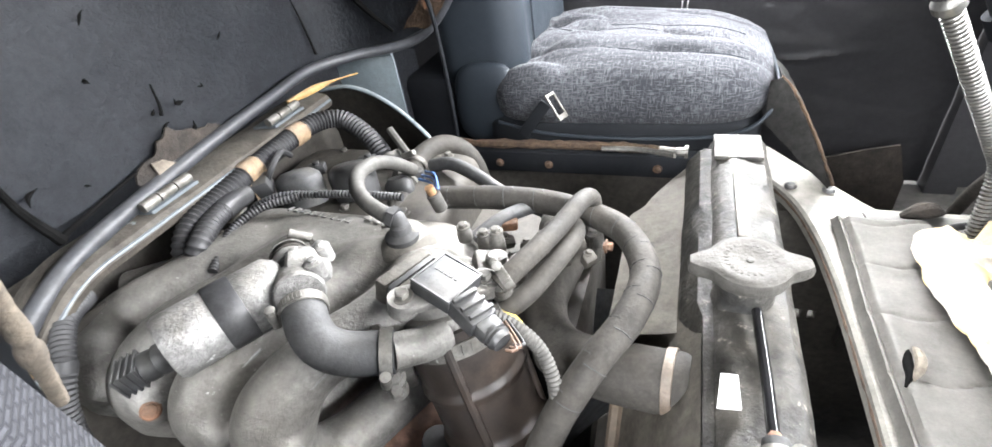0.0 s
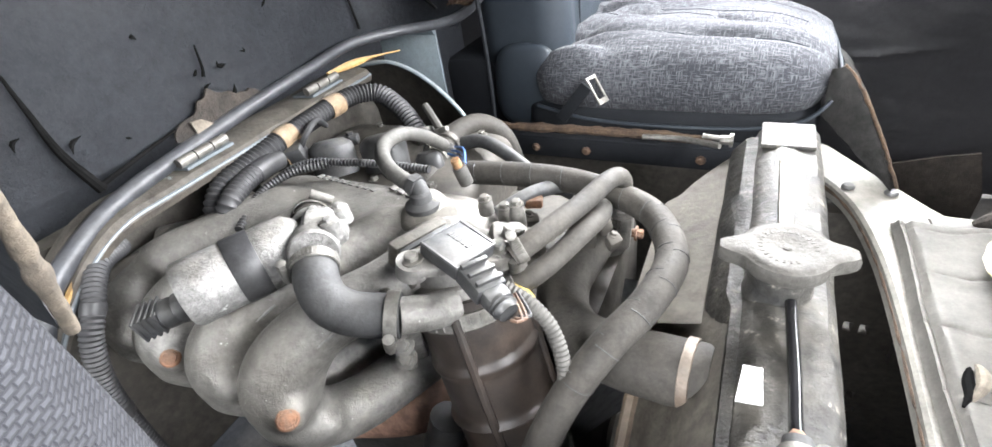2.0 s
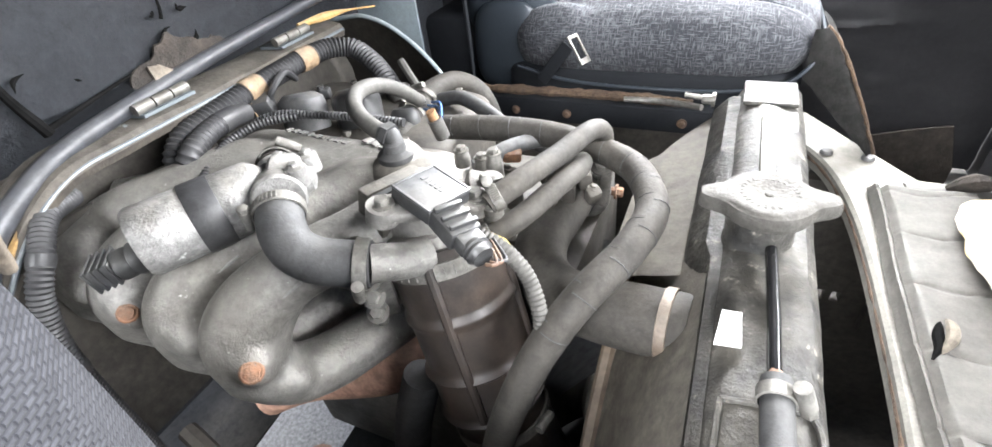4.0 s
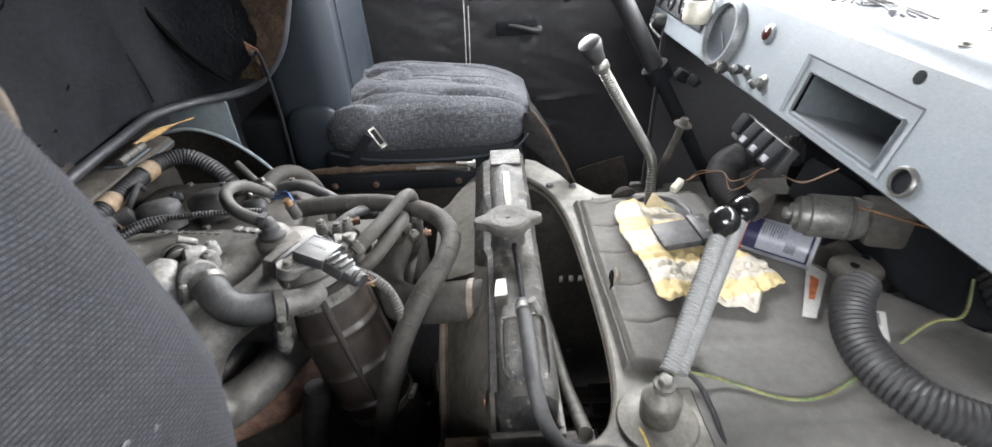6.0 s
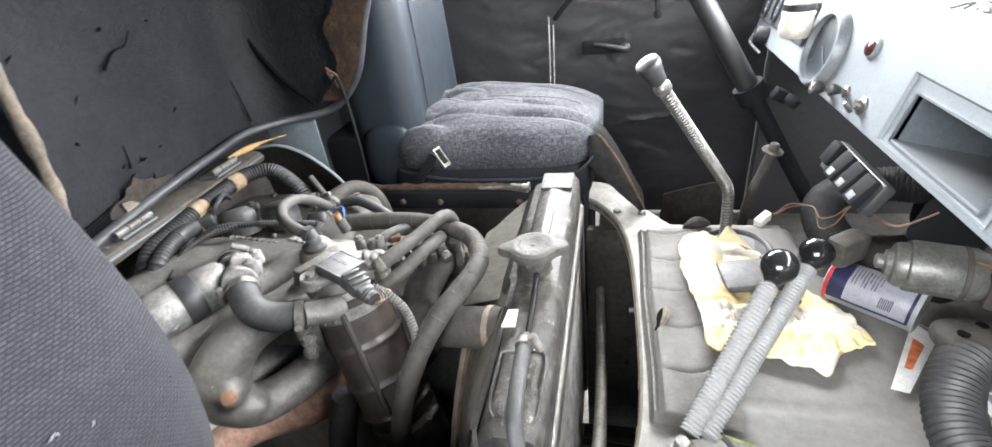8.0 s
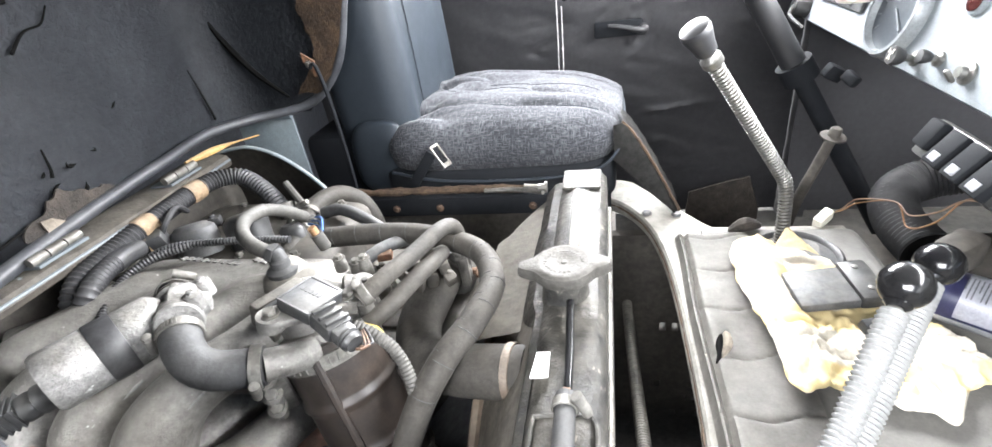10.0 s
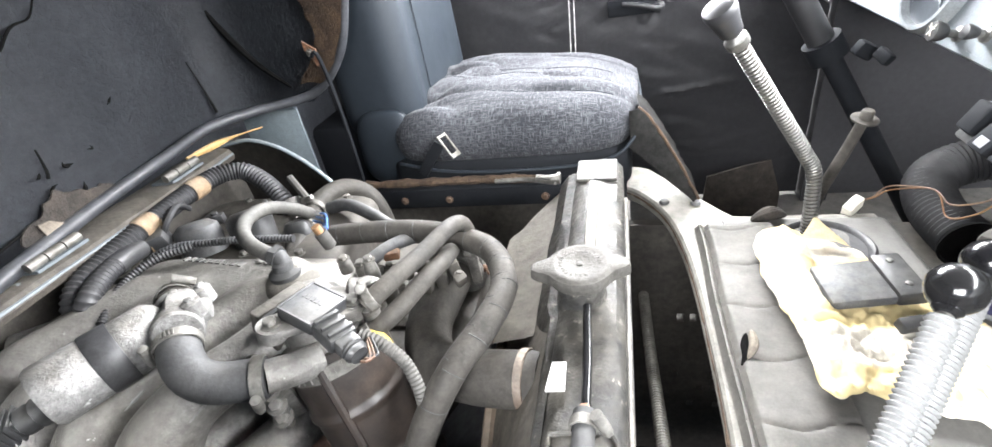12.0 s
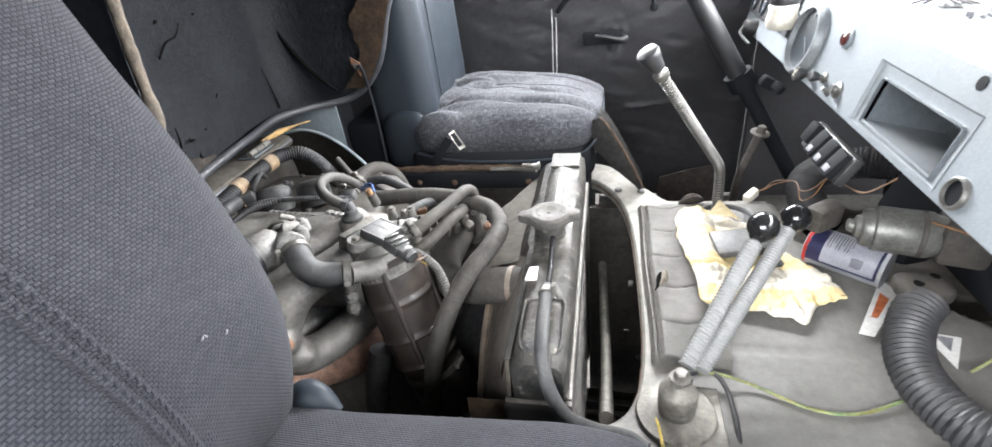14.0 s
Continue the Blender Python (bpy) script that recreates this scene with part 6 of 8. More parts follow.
lathe(bm, [(0.066, 0), (0.064, 0.007), (0.060, 0.0095), (0.056, 0.008), (0.053, 0.003), (0.030, 0.0025), (0.001, 0.0025)], at(0.388, 0.641, 1.163), 48)
part("gaiter", bm, M_TAPE, gl, "wide black rubber ring round the lever's foot")

tl_mats = ((0.359, 0.335, 1.347, 0.250, 0.178, 1.235, "ribbed pale transfer case lever with a black ball knob"), (0.424, 0.405, 1.319, 0.271, 0.193, 1.212, "second ribbed pale transfer case lever with a ball knob"))
for x, y, z, x0, y0, z0, lab in tl_mats:
    tl = thing("transfer_lever", (x0, y0, z0), lab, "lever", "transfer case levers")
    a, b = Vector((x0, y0, z0)), Vector((x, y, z))
    d = (b - a).normalized()
    bm = bmesh.new()
    tube(bm, [a, b - d * 0.028], 0.0118, 16, smooth=False, ribs=0.0050, depth=0.0026)
    part("sleeve", bm, M_GALV, tl, "pale ribbed sleeve")
    bm = bmesh.new()
    tube(bm, [b - d * 0.034, b - d * 0.010], 0.0060, 12, smooth=False)
    part("rod", bm, M_STEEL, tl)
    bm = bmesh.new()
    lathe(bm, [(0.007, -0.024), (0.011, -0.020)] + [(0.0212 * math.cos(t), 0.0212 * math.sin(t)) for t in [-1.05 + 2.6 * k / 12 for k in range(13)]], axis(b, b + d), 28)
    part("ball_knob", bm, M_GLOSSBLACK, tl)
pv = thing("lever_pivot", (0.241, 0.166, 1.16), "pale grey cup pivot with a bolt at the levers' foot", "pivot")
bm = bmesh.new()
lathe(bm, [(0.052, 1.163), (0.050, 1.167), (0.030, 1.168), (0.0235, 1.172), (0.0225, 1.186), (0.0245, 1.190), (0.0245, 1.206), (0.022, 1.211), (0.012, 1.218), (0.010, 1.222)], at(0.240, 0.160, 0), 32)
part("cup", bm, M_CUP, pv)
bm = bmesh.new()
lathe(bm, [(0.0232, 1.176), (0.0240, 1.178), (0.0240, 1.182), (0.0232, 1.184)], at(0.240, 0.160, 0), 32, cap=False)
part("band", bm, M_CUP, pv)
bm = bmesh.new()
block(bm, at(0.243, 0.165, 1.222, 0, 0, 35), 0.022, 0.020, 0.014, 0.003)
bolt(bm, (0.241, 0.162, 1.228), (0, 0, 1), 0.009, 0.012)
part("clevis", bm, M_STEEL, pv)
bm = bmesh.new()
tube(bm, [(0.262, 0.218, 1.176), (0.290, 0.222, 1.180), (0.306, 0.204, 1.176), (0.312, 0.170, 1.170), (0.312, 0.13, 1.164), (0.312, 0.09, 1.152), (0.31, 0.06, 1.12)], 0.0036, 8)
tagged(part("rubber_gasket", bm, M_TAPE), "black rubber gasket curving round the lever plate", "gasket")
bm = bmesh.new()
lathe(bm, [(0.010, 0), (0.010, 0.003), (0.006, 0.005), (0.001, 0.006)], at(0.243, 0.112, 1.162), 14)
tagged(part("plate_screw", bm, M_STEEL), "dull screw in the cream lever plate", "screw")
bm = bmesh.new()
tube(bm, [(0.275, 0.214, 1.182), (0.30, 0.218, 1.180), (0.345, 0.209, 1.172), (0.406, 0.179, 1.170), (0.462, 0.178, 1.170), (0.531, 0.210, 1.170), (0.56, 0.23, 1.168)], 0.0022, 8)
tagged(part("earth_wire", bm, M_YGREEN), "yellow and green earth wire lying on the mat", "wire")
bm = bmesh.new()
tube(bm, [(0.212, 0.172, 1.164), (0.214, 0.150, 1.166), (0.219, 0.11, 1.165), (0.222, 0.07, 1.158)], 0.0026, 8)
tagged(part("yellow_wire", bm, M_YELLOW), "yellow wire beside the lever plate", "wire")
bm = bmesh.new()
tube(bm, [(0.62, 0.26, 1.17), (0.66, 0.27, 1.20), (0.70, 0.27, 1.21), (0.72, 0.30, 1.25)], 0.0022, 8)
tagged(part("green_wire", bm, M_YGREEN), "loose yellow-green wire under the dash", "wire")

# rag
RAG = [(0.290, 0.634), (0.327, 0.655), (0.372, 0.652), (0.428, 0.613), (0.440, 0.566), (0.481, 0.498), (0.512, 0.450), (0.520, 0.396), (0.478, 0.376), (0.446, 0.329), (0.423, 0.345), (0.381, 0.356), (0.354, 0.355), (0.304, 0.343), (0.292, 0.375), (0.286, 0.458), (0.284, 0.537)]


def inside(x, y, poly):
    c = False
    for (xa, ya), (xb, yb) in zip(poly, poly[1:] + poly[:1]):
        if (ya > y) != (yb > y) and x < (xb - xa) * (y - ya) / (yb - ya) + xa:
            c = not c
    return c


def rag_z(x, y):
    base = 1.1905 if x < 0.335 else (1.1725 if x > 0.36 else 1.1905 - 0.018 * (x - 0.335) / 0.025)
    a = x * 0.6 - y * 0.8 + 0.05 * fbm((x, y, 0), 9)
    loose = min(1.0, max(0.25, (0.56 - y) / 0.12))
    fold = abs(math.sin(a * 70 + 3.2 * fbm((x, y, 4), 9)))
    crease = abs(fbm((x * 1.5 + y, y - x, 5), 17, 3))
    return base + loose * (0.0095 * fold * (0.55 + 0.6 * fbm((x, y, 8), 10)) + 0.008 * crease) + 0.0018 * fbm((x, y, 2), 60) + loose * 0.0040 * max(0.0, 1 - 5.0 * abs(fbm((x * 1.6 + y * 0.4, y * 0.8 - x * 0.5, 3), 26))) + 0.0040


bm = bmesh.new()
st = 0.0025
nx, ny = 100, 136
vg = {}
for i in range(nx):
    for j in range(ny):
        x, y = 0.280 + st * i, 0.322 + st * j
        xx, yy = x + 0.010 * fbm((x, y, 7), 16), y + 0.010 * fbm((x, y, 9), 16)
        if inside(xx, yy, RAG):
            vg[i, j] = bm.verts.new((x, y, rag_z(x, y)))
for i in range(nx - 1):
    for j in range(ny - 1):
        q = [(i, j), (i + 1, j), (i + 1, j + 1), (i, j + 1)]
        if all(k in vg for k in q):
            bm.faces.new([vg[k] for k in q])
bmesh.ops.delete(bm, geom=[v for v in bm.verts if not v.link_faces], context="VERTS")
for _ in range(8):
    rim = {v: [e.other_vert(v) for e in v.link_edges if e.is_boundary] for v in bm.verts if v.is_boundary}
    moved = {v: v.co * 0.5 + 0.25 * (a[0].co + a[1].co) for v, a in rim.items() if len(a) == 2}
    for v, c in moved.items():
        v.co = c
for v in bm.verts:
    if v.is_boundary:
        v.co.z -= 0.003
bmesh.ops.solidify(bm, geom=bm.faces[:], thickness=0.0015)
rag = tagged(part("rag", bm, M_RAG, smooth=75), "crumpled white cotton rag with yellow stripes on the pad", "rag")
bm = bmesh.new()
rows = []
for k in range(15):
    v = k / 14
    a, b = Vector((0.348, 0.624, 1.191)).lerp(Vector((0.372, 0.657, 1.206)), v), Vector((0.408, 0.610, 1.187)).lerp(Vector((0.376, 0.657, 1.206)), v)
    rows.append([a.lerp(b, u) + Vector((0, 0, 0.005 * math.sin(math.pi * u) * (1 - v) + 0.0015 * fbm((u, v, 3), 5))) for u in [i / 12 for i in range(13)]])
rings(bm, rows, closed_ring=False)
bmesh.ops.solidify(bm, geom=bm.faces[:], thickness=0.0012)
part("folded_corner", bm, M_YCLOTH, rag, "yellow folded corner")
# black box lying on the rag
fb = thing("fuse_box", (0.40, 0.525, 1.185), "flat black plastic box with two rivets, lying on the rag", "box")
fm = at(0.385, 0.520, 1.196, 3, -4, 6)
bm = bmesh.new()
block(bm, fm @ at(-0.008, 0, 0), 0.072, 0.068, 0.014, 0.003)
part("body", bm, M_PLASTIC_G, fb)
bm = bmesh.new()
block(bm, fm @ at(0.042, 0, 0.003), 0.034, 0.074, 0.020, 0.004)
part("end_cap", bm, M_PLASTIC, fb)
for y in (-0.020, 0.022):
    bm = bmesh.new()
    lathe(bm, [(0.004, 0), (0.0035, 0.0015), (0.001, 0.002)], fm @ at(0.042, y, 0.013), 12)
    part("rivet", bm, M_CHROME, fb)
bm = bmesh.new()
block(bm, at(0.415, 0.455, 1.192, 15, 5, 20), 0.030, 0.016, 0.014, 0.003)
block(bm, at(0.436, 0.463, 1.192, 15, 5, 20), 0.016, 0.012, 0.010, 0.002)
tagged(part("small_connector", bm, M_PLASTIC), "small black electrical connector on the rag", "connector")
# spray can
CA, CB = Vector((0.500, 0.511, 1.2015)), Vector((0.588, 0.439, 1.2015))
cm = axis(CA, CB)
can = thing("spray_can", (0.54, 0.475, 1.168), "blue and silver spray can lying on the mat", "can")
bm = bmesh.new()
lathe(bm, [(0.026, -0.004), (0.0315, 0.001), (0.0325, 0.004), (0.0325, 0.108), (0.0335, 0.110), (0.0335, 0.114), (0.030, 0.115), (0.02, 0.112)], cm, 40)
part("body", bm, M_SILVER, can)


def can_patch(a0, a1, h0, h1, r, mt, name, label=""):
    b = bmesh.new()
    k = 14
    rings(b, [[cm @ Vector((rr * math.cos(a), rr * math.sin(a), h)) for a in [a0 + (a1 - a0) * i / k for i in range(k + 1)]] for h, rr in ((h0, r), (h1, r))], closed_ring=False)
    bmesh.ops.solidify(b, geom=b.faces[:], thickness=0.0003)
    return part(name, b, mt, can, label)


up_a = math.atan2((cm.inverted().to_3x3() @ Vector((0, 0, 1))).y, (cm.inverted().to_3x3() @ Vector((0, 0, 1))).x)
can_patch(up_a - 1.5, up_a + 1.9, 0.004, 0.108, 0.0328, M_NAVY, "navy_print", "navy blue print")
can_patch(up_a - 0.75, up_a + 1.75, 0.026, 0.104, 0.0332, M_PALEPRINT, "text_panel", "pale text panel")
can_patch(up_a - 3.1, up_a + 3.1, -0.001, 0.005, 0.0330, M_REDP, "red_band", "red shoulder band")
can_patch(up_a - 1.25, up_a - 0.80, 0.040, 0.062, 0.0332, M_REDP, "red_print", "red printed patch")
for k in range(10):
    can_patch(up_a + 0.0, up_a + (0.9 if k % 3 else 0.6), 0.026 + 0.0042 * k, 0.0275 + 0.0042 * k, 0.0335, M_GREYPRINT, "text_bar")
for k in range(7):
    can_patch(up_a + 1.0, up_a + 1.5, 0.070 + 0.0024 * k, 0.0712 + 0.0024 * k, 0.0335, M_BLACKBASE, "code_bar")
# leaflets
for k, (out, label) in enumerate((([(0.590, 0.452), (0.606, 0.418), (0.530, 0.316), (0.512, 0.322)], "printed leaflet with an orange picture on the mat"), ([(0.594, 0.334), (0.640, 0.322), (0.606, 0.262)], "corner of a pale printed leaflet under the hose"))):
    lf = thing("leaflet", (*out[0], 1.168), label, "leaflet", "leaflets")
    bm = bmesh.new()
    slab(bm, out, 1.1705, 1.1715)
    part("sheet", bm, M_WHITE, lf)
    bm = bmesh.new()
    c = Vector((sum(p[0] for p in out) / len(out), sum(p[1] for p in out) / len(out), 0))
    slab(bm, [tuple((Vector((*p, 0)) * 0.45 + (c + Vector((0.006, 0.012, 0))) * 0.55).to_2d()) for p in out], 1.1716, 1.1719)
    part("print", bm, M_ORANGE if k == 0 else M_GREYPRINT, lf)
# small motor
mo = thing("wiper_motor", (0.57, 0.40, 1.24), "grey cylindrical electric motor under the dash", "motor")
MA, MB = Vector((0.532, 0.438, 1.284)), Vector((0.642, 0.402, 1.286))
bm = bmesh.new()
lathe(bm, [(0.007, -0.020), (0.010, -0.018), (0.010, -0.011), (0.017, -0.009), (0.019, -0.003), (0.027, -0.001), (0.0295, 0.004), (0.0295, 0.012), (0.0335, 0.014), (0.0345, 0.018), (0.0345, 0.080), (0.031, 0.086), (0.029, 0.10)], axis(MA, MB), 36)
part("casing", bm, M_MOTOR, mo)
bm = bmesh.new()
lathe(bm, [(0.0342, 0.066), (0.0354, 0.067), (0.0354, 0.072), (0.0342, 0.073)], axis(MA, MB), 36, cap=False)
block(bm, axis(MA, MB) @ at(0, 0.0, 0.118), 0.07, 0.06, 0.06, 0.01)
part("gear_housing", bm, M_DARK, mo)
bm = bmesh.new()
tube(bm, [(0.595, 0.395, 1.318), (0.610, 0.37, 1.322), (0.630, 0.33, 1.328), (0.66, 0.28, 1.34)], 0.0016, 8)
part("lead", bm, M_AMBERWIRE, mo, "orange lead")
bm = bmesh.new()
block(bm, at(0.505, 0.505, 1.262, 0, 0, 35), 0.06, 0.035, 0.045, 0.01)
part("linkage", bm, M_DARK, mo)
# hoses under the dash
h1 = thing("heater_duct", (0.53, 0.2, 1.17), "black ribbed heater duct hose lying on the mat", "duct hose")
bm = bmesh.new()
tube(bm, [(0.574, 0.318, 1.236), (0.556, 0.300, 1.229), (0.538, 0.265, 1.214), (0.530, 0.222, 1.204), (0.537, 0.175, 1.200), (0.562, 0.132, 1.198), (0.62, 0.095, 1.196), (0.70, 0.065, 1.19), (0.80, 0.03, 1.16)], 0.0285, 24, ribs=0.0075, depth=0.0028)
part("hose", bm, M_CORR, h1)
bm = bmesh.new()
pillow(bm, 0.545, 0.612, 0.312, 0.366, 1.228, 1.262, 0.7, 0.6, 28, 16)
fl = part("flange", bm, M_HOSE, h1, "dusty tan flange")
# solid black discs on the flange stand for the shade in two bolt holes
for x, y in ((0.566, 0.330), (0.592, 0.346)):
    bm = bmesh.new()
    lathe(bm, [(0.0065, -0.004), (0.0065, 0.0012), (0.001, 0.0014)], at(x, y, 1.2605), 14)
    part("hole_shade_disc", bm, M_VOID, fl, "black disc for the shade in a bolt hole")
h2 = thing("heater_duct", (0.54, 0.75, 1.0), "wide black ribbed duct hose beyond the gear lever", "duct hose")
bm = bmesh.new()
tube(bm, [(0.76, 0.76, 1.230), (0.69, 0.810, 1.212), (0.622, 0.822, 1.192), (0.578, 0.790, 1.178), (0.562, 0.725, 1.168), (0.565, 0.645, 1.164)], 0.0355, 24, ribs=0.0085, depth=0.0034)
part("hose", bm, M_CORR, h2)
# rim with a closed black cap, the mouth's inner shade given as colour
bm = bmesh.new()
lathe(bm, [(0.0355, -0.004), (0.0375, 0.003), (0.034, 0.0035), (0.033, 0.001), (0.001, 0.0008)], axis((0.565, 0.645, 1.164), (0.568, 0.565, 1.160)), 28)
part("mouth_shade_cap", bm, M_VOID, h2, "rim and black cap for the shade inside the hose mouth")
h3 = thing("heater_duct", (0.72, 0.2, 1.1), "black ribbed duct hose beneath the dash", "duct hose")
bm = bmesh.new()
tube(bm, [(0.80, 0.42, 1.30), (0.775, 0.34, 1.275), (0.76, 0.25, 1.235), (0.785, 0.15, 1.205), (0.86, 0.08, 1.18)], 0.036, 20, ribs=0.0105, depth=0.0042)
part("hose", bm, M_CORR, h3)
hb = thing("heater_box", (0.85, 0.5, 1.0), "black heater box deep under the dash", "heater")
bm = bmesh.new()
block(bm, at(0.88, 0.55, 1.25), 0.30, 0.50, 0.24, 0.02)
part("case", bm, M_BLACKBASE, hb)
bm = bmesh.new()
block(bm, at(0.74, 0.62, 1.20, 0, 20, 10), 0.10, 0.16, 0.10, 0.02)
block(bm, at(0.66, 0.55, 1.19, 0, 10, 30), 0.08, 0.08, 0.07, 0.015)
part("outlet", bm, M_BLACKBASE, hb)
# pedal pin, loom with a pale connector
pd = thing("brake_pedal", (0.46, 0.81, 1.1), "rusty steel pedal lever with a round pad", "pedal")
bm = bmesh.new()
tube(bm, [(0.473, 0.806, 1.296), (0.462, 0.815, 1.24), (0.452, 0.825, 1.19), (0.462, 0.89, 1.10), (0.48, 0.97, 0.96), (0.49, 1.02, 0.845)], lambda s: 0.0085 + 0.004 * s, 12)
part("lever", bm, M_DARK, pd)
bm = bmesh.new()
lathe(bm, [(0.008, -0.004), (0.020, 0.0), (0.020, 0.003), (0.010, 0.004), (0.009, 0.016), (0.007, 0.018)], axis((0.472, 0.807, 1.288), (0.478, 0.80, 1.33)), 20)
part("pad", bm, M_DARK, pd)
lm = thing("wiring_loom", (0.46, 0.74, 1.17), "brown wires with a pale connector hanging by the lever", "wires")
bm = bmesh.new()
block(bm, at(0.457, 0.742, 1.170, 10, -20, 40), 0.034, 0.016, 0.022, 0.003)
part("connector", bm, M_MILK, lm)
LOOM = [(0.466, 0.750, 1.174), (0.480, 0.738, 1.190), (0.497, 0.735, 1.205), (0.500, 0.642, 1.250), (0.500, 0.602, 1.253), (0.500, 0.553, 1.290), (0.500, 0.518, 1.325), (0.505, 0.485, 1.338), (0.508, 0.420, 1.352), (0.512, 0.378, 1.388), (0.515, 0.366, 1.402)]
DIPS = ((0, 0, 0.004, 0.006, 0.004, 0, 0, 0, 0, 0, 0), (0, -0.003, -0.004, 0.004, -0.016, -0.016, 0, -0.004, 0, 0, 0))
for k, mt in enumerate((M_BROWNWIRE, M_AMBERWIRE)):
    bm = bmesh.new()
    tube(bm, [Vector(q) + Vector((0.003 * k, 0.002 * k, dz)) for q, dz in zip(LOOM, DIPS[k])], 0.0011, 6)
    part("wire", bm, mt, lm)
bm = bmesh.new()
tube(bm, [(0.305, 0.715, 1.165), (0.33, 0.712, 1.180), (0.355, 0.722, 1.170)], lambda s: 0.004 + 0.008 * math.sin(math.pi * s), 8)
tagged(part("torn_scrap", bm, M_TORN), "brown scrap of torn felt beside the gear lever", "scrap")

bm = bmesh.new()
slab(bm, [(0.300, 0.852), (0.490, 0.852), (0.491, 0.930), (0.460, 1.025), (0.395, 1.010), (0.314, 0.985)], -1.197, -1.203, Matrix(((1, 0, 0, 0), (0, 0, -1, 0), (0, 1, 0, 0), (0, 0, 0, 1))))
tagged(part("fibre_board", bm, M_TORN), "dark brown fibre board standing in the driver's footwell", "board")


# ---------------------------------------------------------------- engine
engine = thing("engine", (-0.30, 0.40, 0.60), "dusty petrol engine with a cast aluminium intake manifold", "engine")
bm = bmesh.new()
block(bm, at(-0.34, 0.46, 0.96), 0.50, 0.26, 0.50, 0.02)
block(bm, at(-0.36, 0.50, 1.17), 0.44, 0.20, 0.10, 0.02)
part("block", bm, M_DARK, engine, "greasy dark block")
bm = bmesh.new()
pillow(bm, -0.60, -0.28, 0.425, 0.625, 1.19, 1.305, 0.3, 0.25, 64, 20)
part("valve_cover", bm, M_DARK, engine, "grimy valve cover")
for x in (-0.52, -0.42, -0.33):
    for y in (0.45, 0.60):
        bm = bmesh.new()
        bolt(bm, (x, y, 1.301), (0, 0, 1), 0.006, 0.007)
        part("cover_bolt", bm, M_STEEL, engine)

# intake casting: plenum, four runners that curl under it, the breather boss and the feet with their plugs
RUN = [(-0.220, 0.318, 1.316), (-0.245, 0.262, 1.323), (-0.270, 0.228, 1.323), (-0.297, 0.200, 1.312), (-0.317, 0.175, 1.290), (-0.326, 0.160, 1.262), (-0.322, 0.160, 1.230), (-0.311, 0.177, 1.203), (-0.296, 0.211, 1.189), (-0.278, 0.252, 1.187), (-0.250, 0.312, 1.188)]


def runner_radius(t):
    return 0.0275 + 0.009 * max(0.0, 1 - t / 0.16) + 0.0085 * math.exp(-(((t - 0.46) / 0.12) ** 2)) + 0.0015 * min(1.0, t / 0.6)


bodies = [(0.02, [((-0.37, 0.345, 1.270), (0.175, 0.088, 0.066), 0.058)]),
          (0.03, [((-0.262, 0.342, 1.300), (-0.262, 0.352, 1.348), 0.040, 0.019)]),
          (0.02, [((-0.560, 0.270, 1.292), (-0.46, 0.305, 1.300), 0.032, 0.036)]),
          (0.02, [((-0.232, 0.290, 1.338), (0.020, 0.028, 0.010), 0.006)])]
for k in range(4):
    off = Vector((-0.083 * k - 0.012 * (k > 1), 0.006 * k, -0.002 * k))
    bodies.append((0.014, bar([Vector(q) + off for q in RUN], runner_radius)))
    bodies.append((0.012, [(tuple(Vector((-0.297, 0.142, 1.264)) + off), tuple(Vector((-0.312, 0.155, 1.262)) + off), 0.0165, 0.019),
                           (tuple(Vector((-0.327, 0.141, 1.230)) + off), tuple(Vector((-0.292, 0.164, 1.220)) + off), 0.011, 0.013)]))
man = part("intake_manifold", cast_mesh(bodies), M_ALU, engine, "dusty cast aluminium intake manifold", smooth=80)
# casting seams along the inner bend of the runners
for k in range(2):
    off = Vector((-0.083 * k, 0.006 * k, -0.002 * k))
    bm = bmesh.new()
    tube(bm, [Vector(q) + off for q in ((-0.262, 0.196, 1.326), (-0.284, 0.172, 1.309), (-0.297, 0.153, 1.290), (-0.300, 0.142, 1.270))], lambda s: 0.0012 + 0.0012 * abs(fbm((s * 9, k, 0), 2.0)), 6, 0.004)
    part("casting_seam", bm, M_ALU_B, man)
for k in (0, 2):
    bm = bmesh.new()
    p_ = Vector((-0.2890 - 0.083 * k - 0.012 * (k > 1), 0.1340 + 0.006 * k, 1.2715 - 0.002 * k))
    lathe(bm, [(0.0100, -0.010), (0.0100, 0.001), (0.0085, 0.0025)], axis(p_, p_ + Vector((0.60, -0.40, 0.55))), 14)
    lathe(bm, [(0.0072, 0.001), (0.0068, 0.0045), (0.004, 0.0055)], axis(p_, p_ + Vector((0.60, -0.40, 0.55))), 6)
    part("core_plug", bm, M_RUST, man, "round rusty plug")
for k in range(9):
    bm = bmesh.new()
    block(bm, at(-0.46 + 0.0125 * k, 0.400 - 0.002 * k, 1.3325 + 0.0003 * k, -14, 2, -8), 0.007 if k % 3 else 0.004, 0.010, 0.0025)
    part("casting_mark", bm, M_ALU_B, man)
for k in range(4):
    bm = bmesh.new()
    block(bm, at(-0.335 + 0.014 * k, 0.392 - 0.004 * k, 1.3365, -10, 2, -14), 0.010, 0.013, 0.0025, 0.001)
    part("casting_mark", bm, M_ALU_B, man)
bm = bmesh.new()
lathe(bm, [(0.0405, 1.318), (0.0385, 1.330), (0.031, 1.343), (0.022, 1.351), (0.012, 1.353)], at(-0.262, 0.345, 0), 32)
part("boss_cover", bm, M_CASTDARK, man, "dark dirty boss")
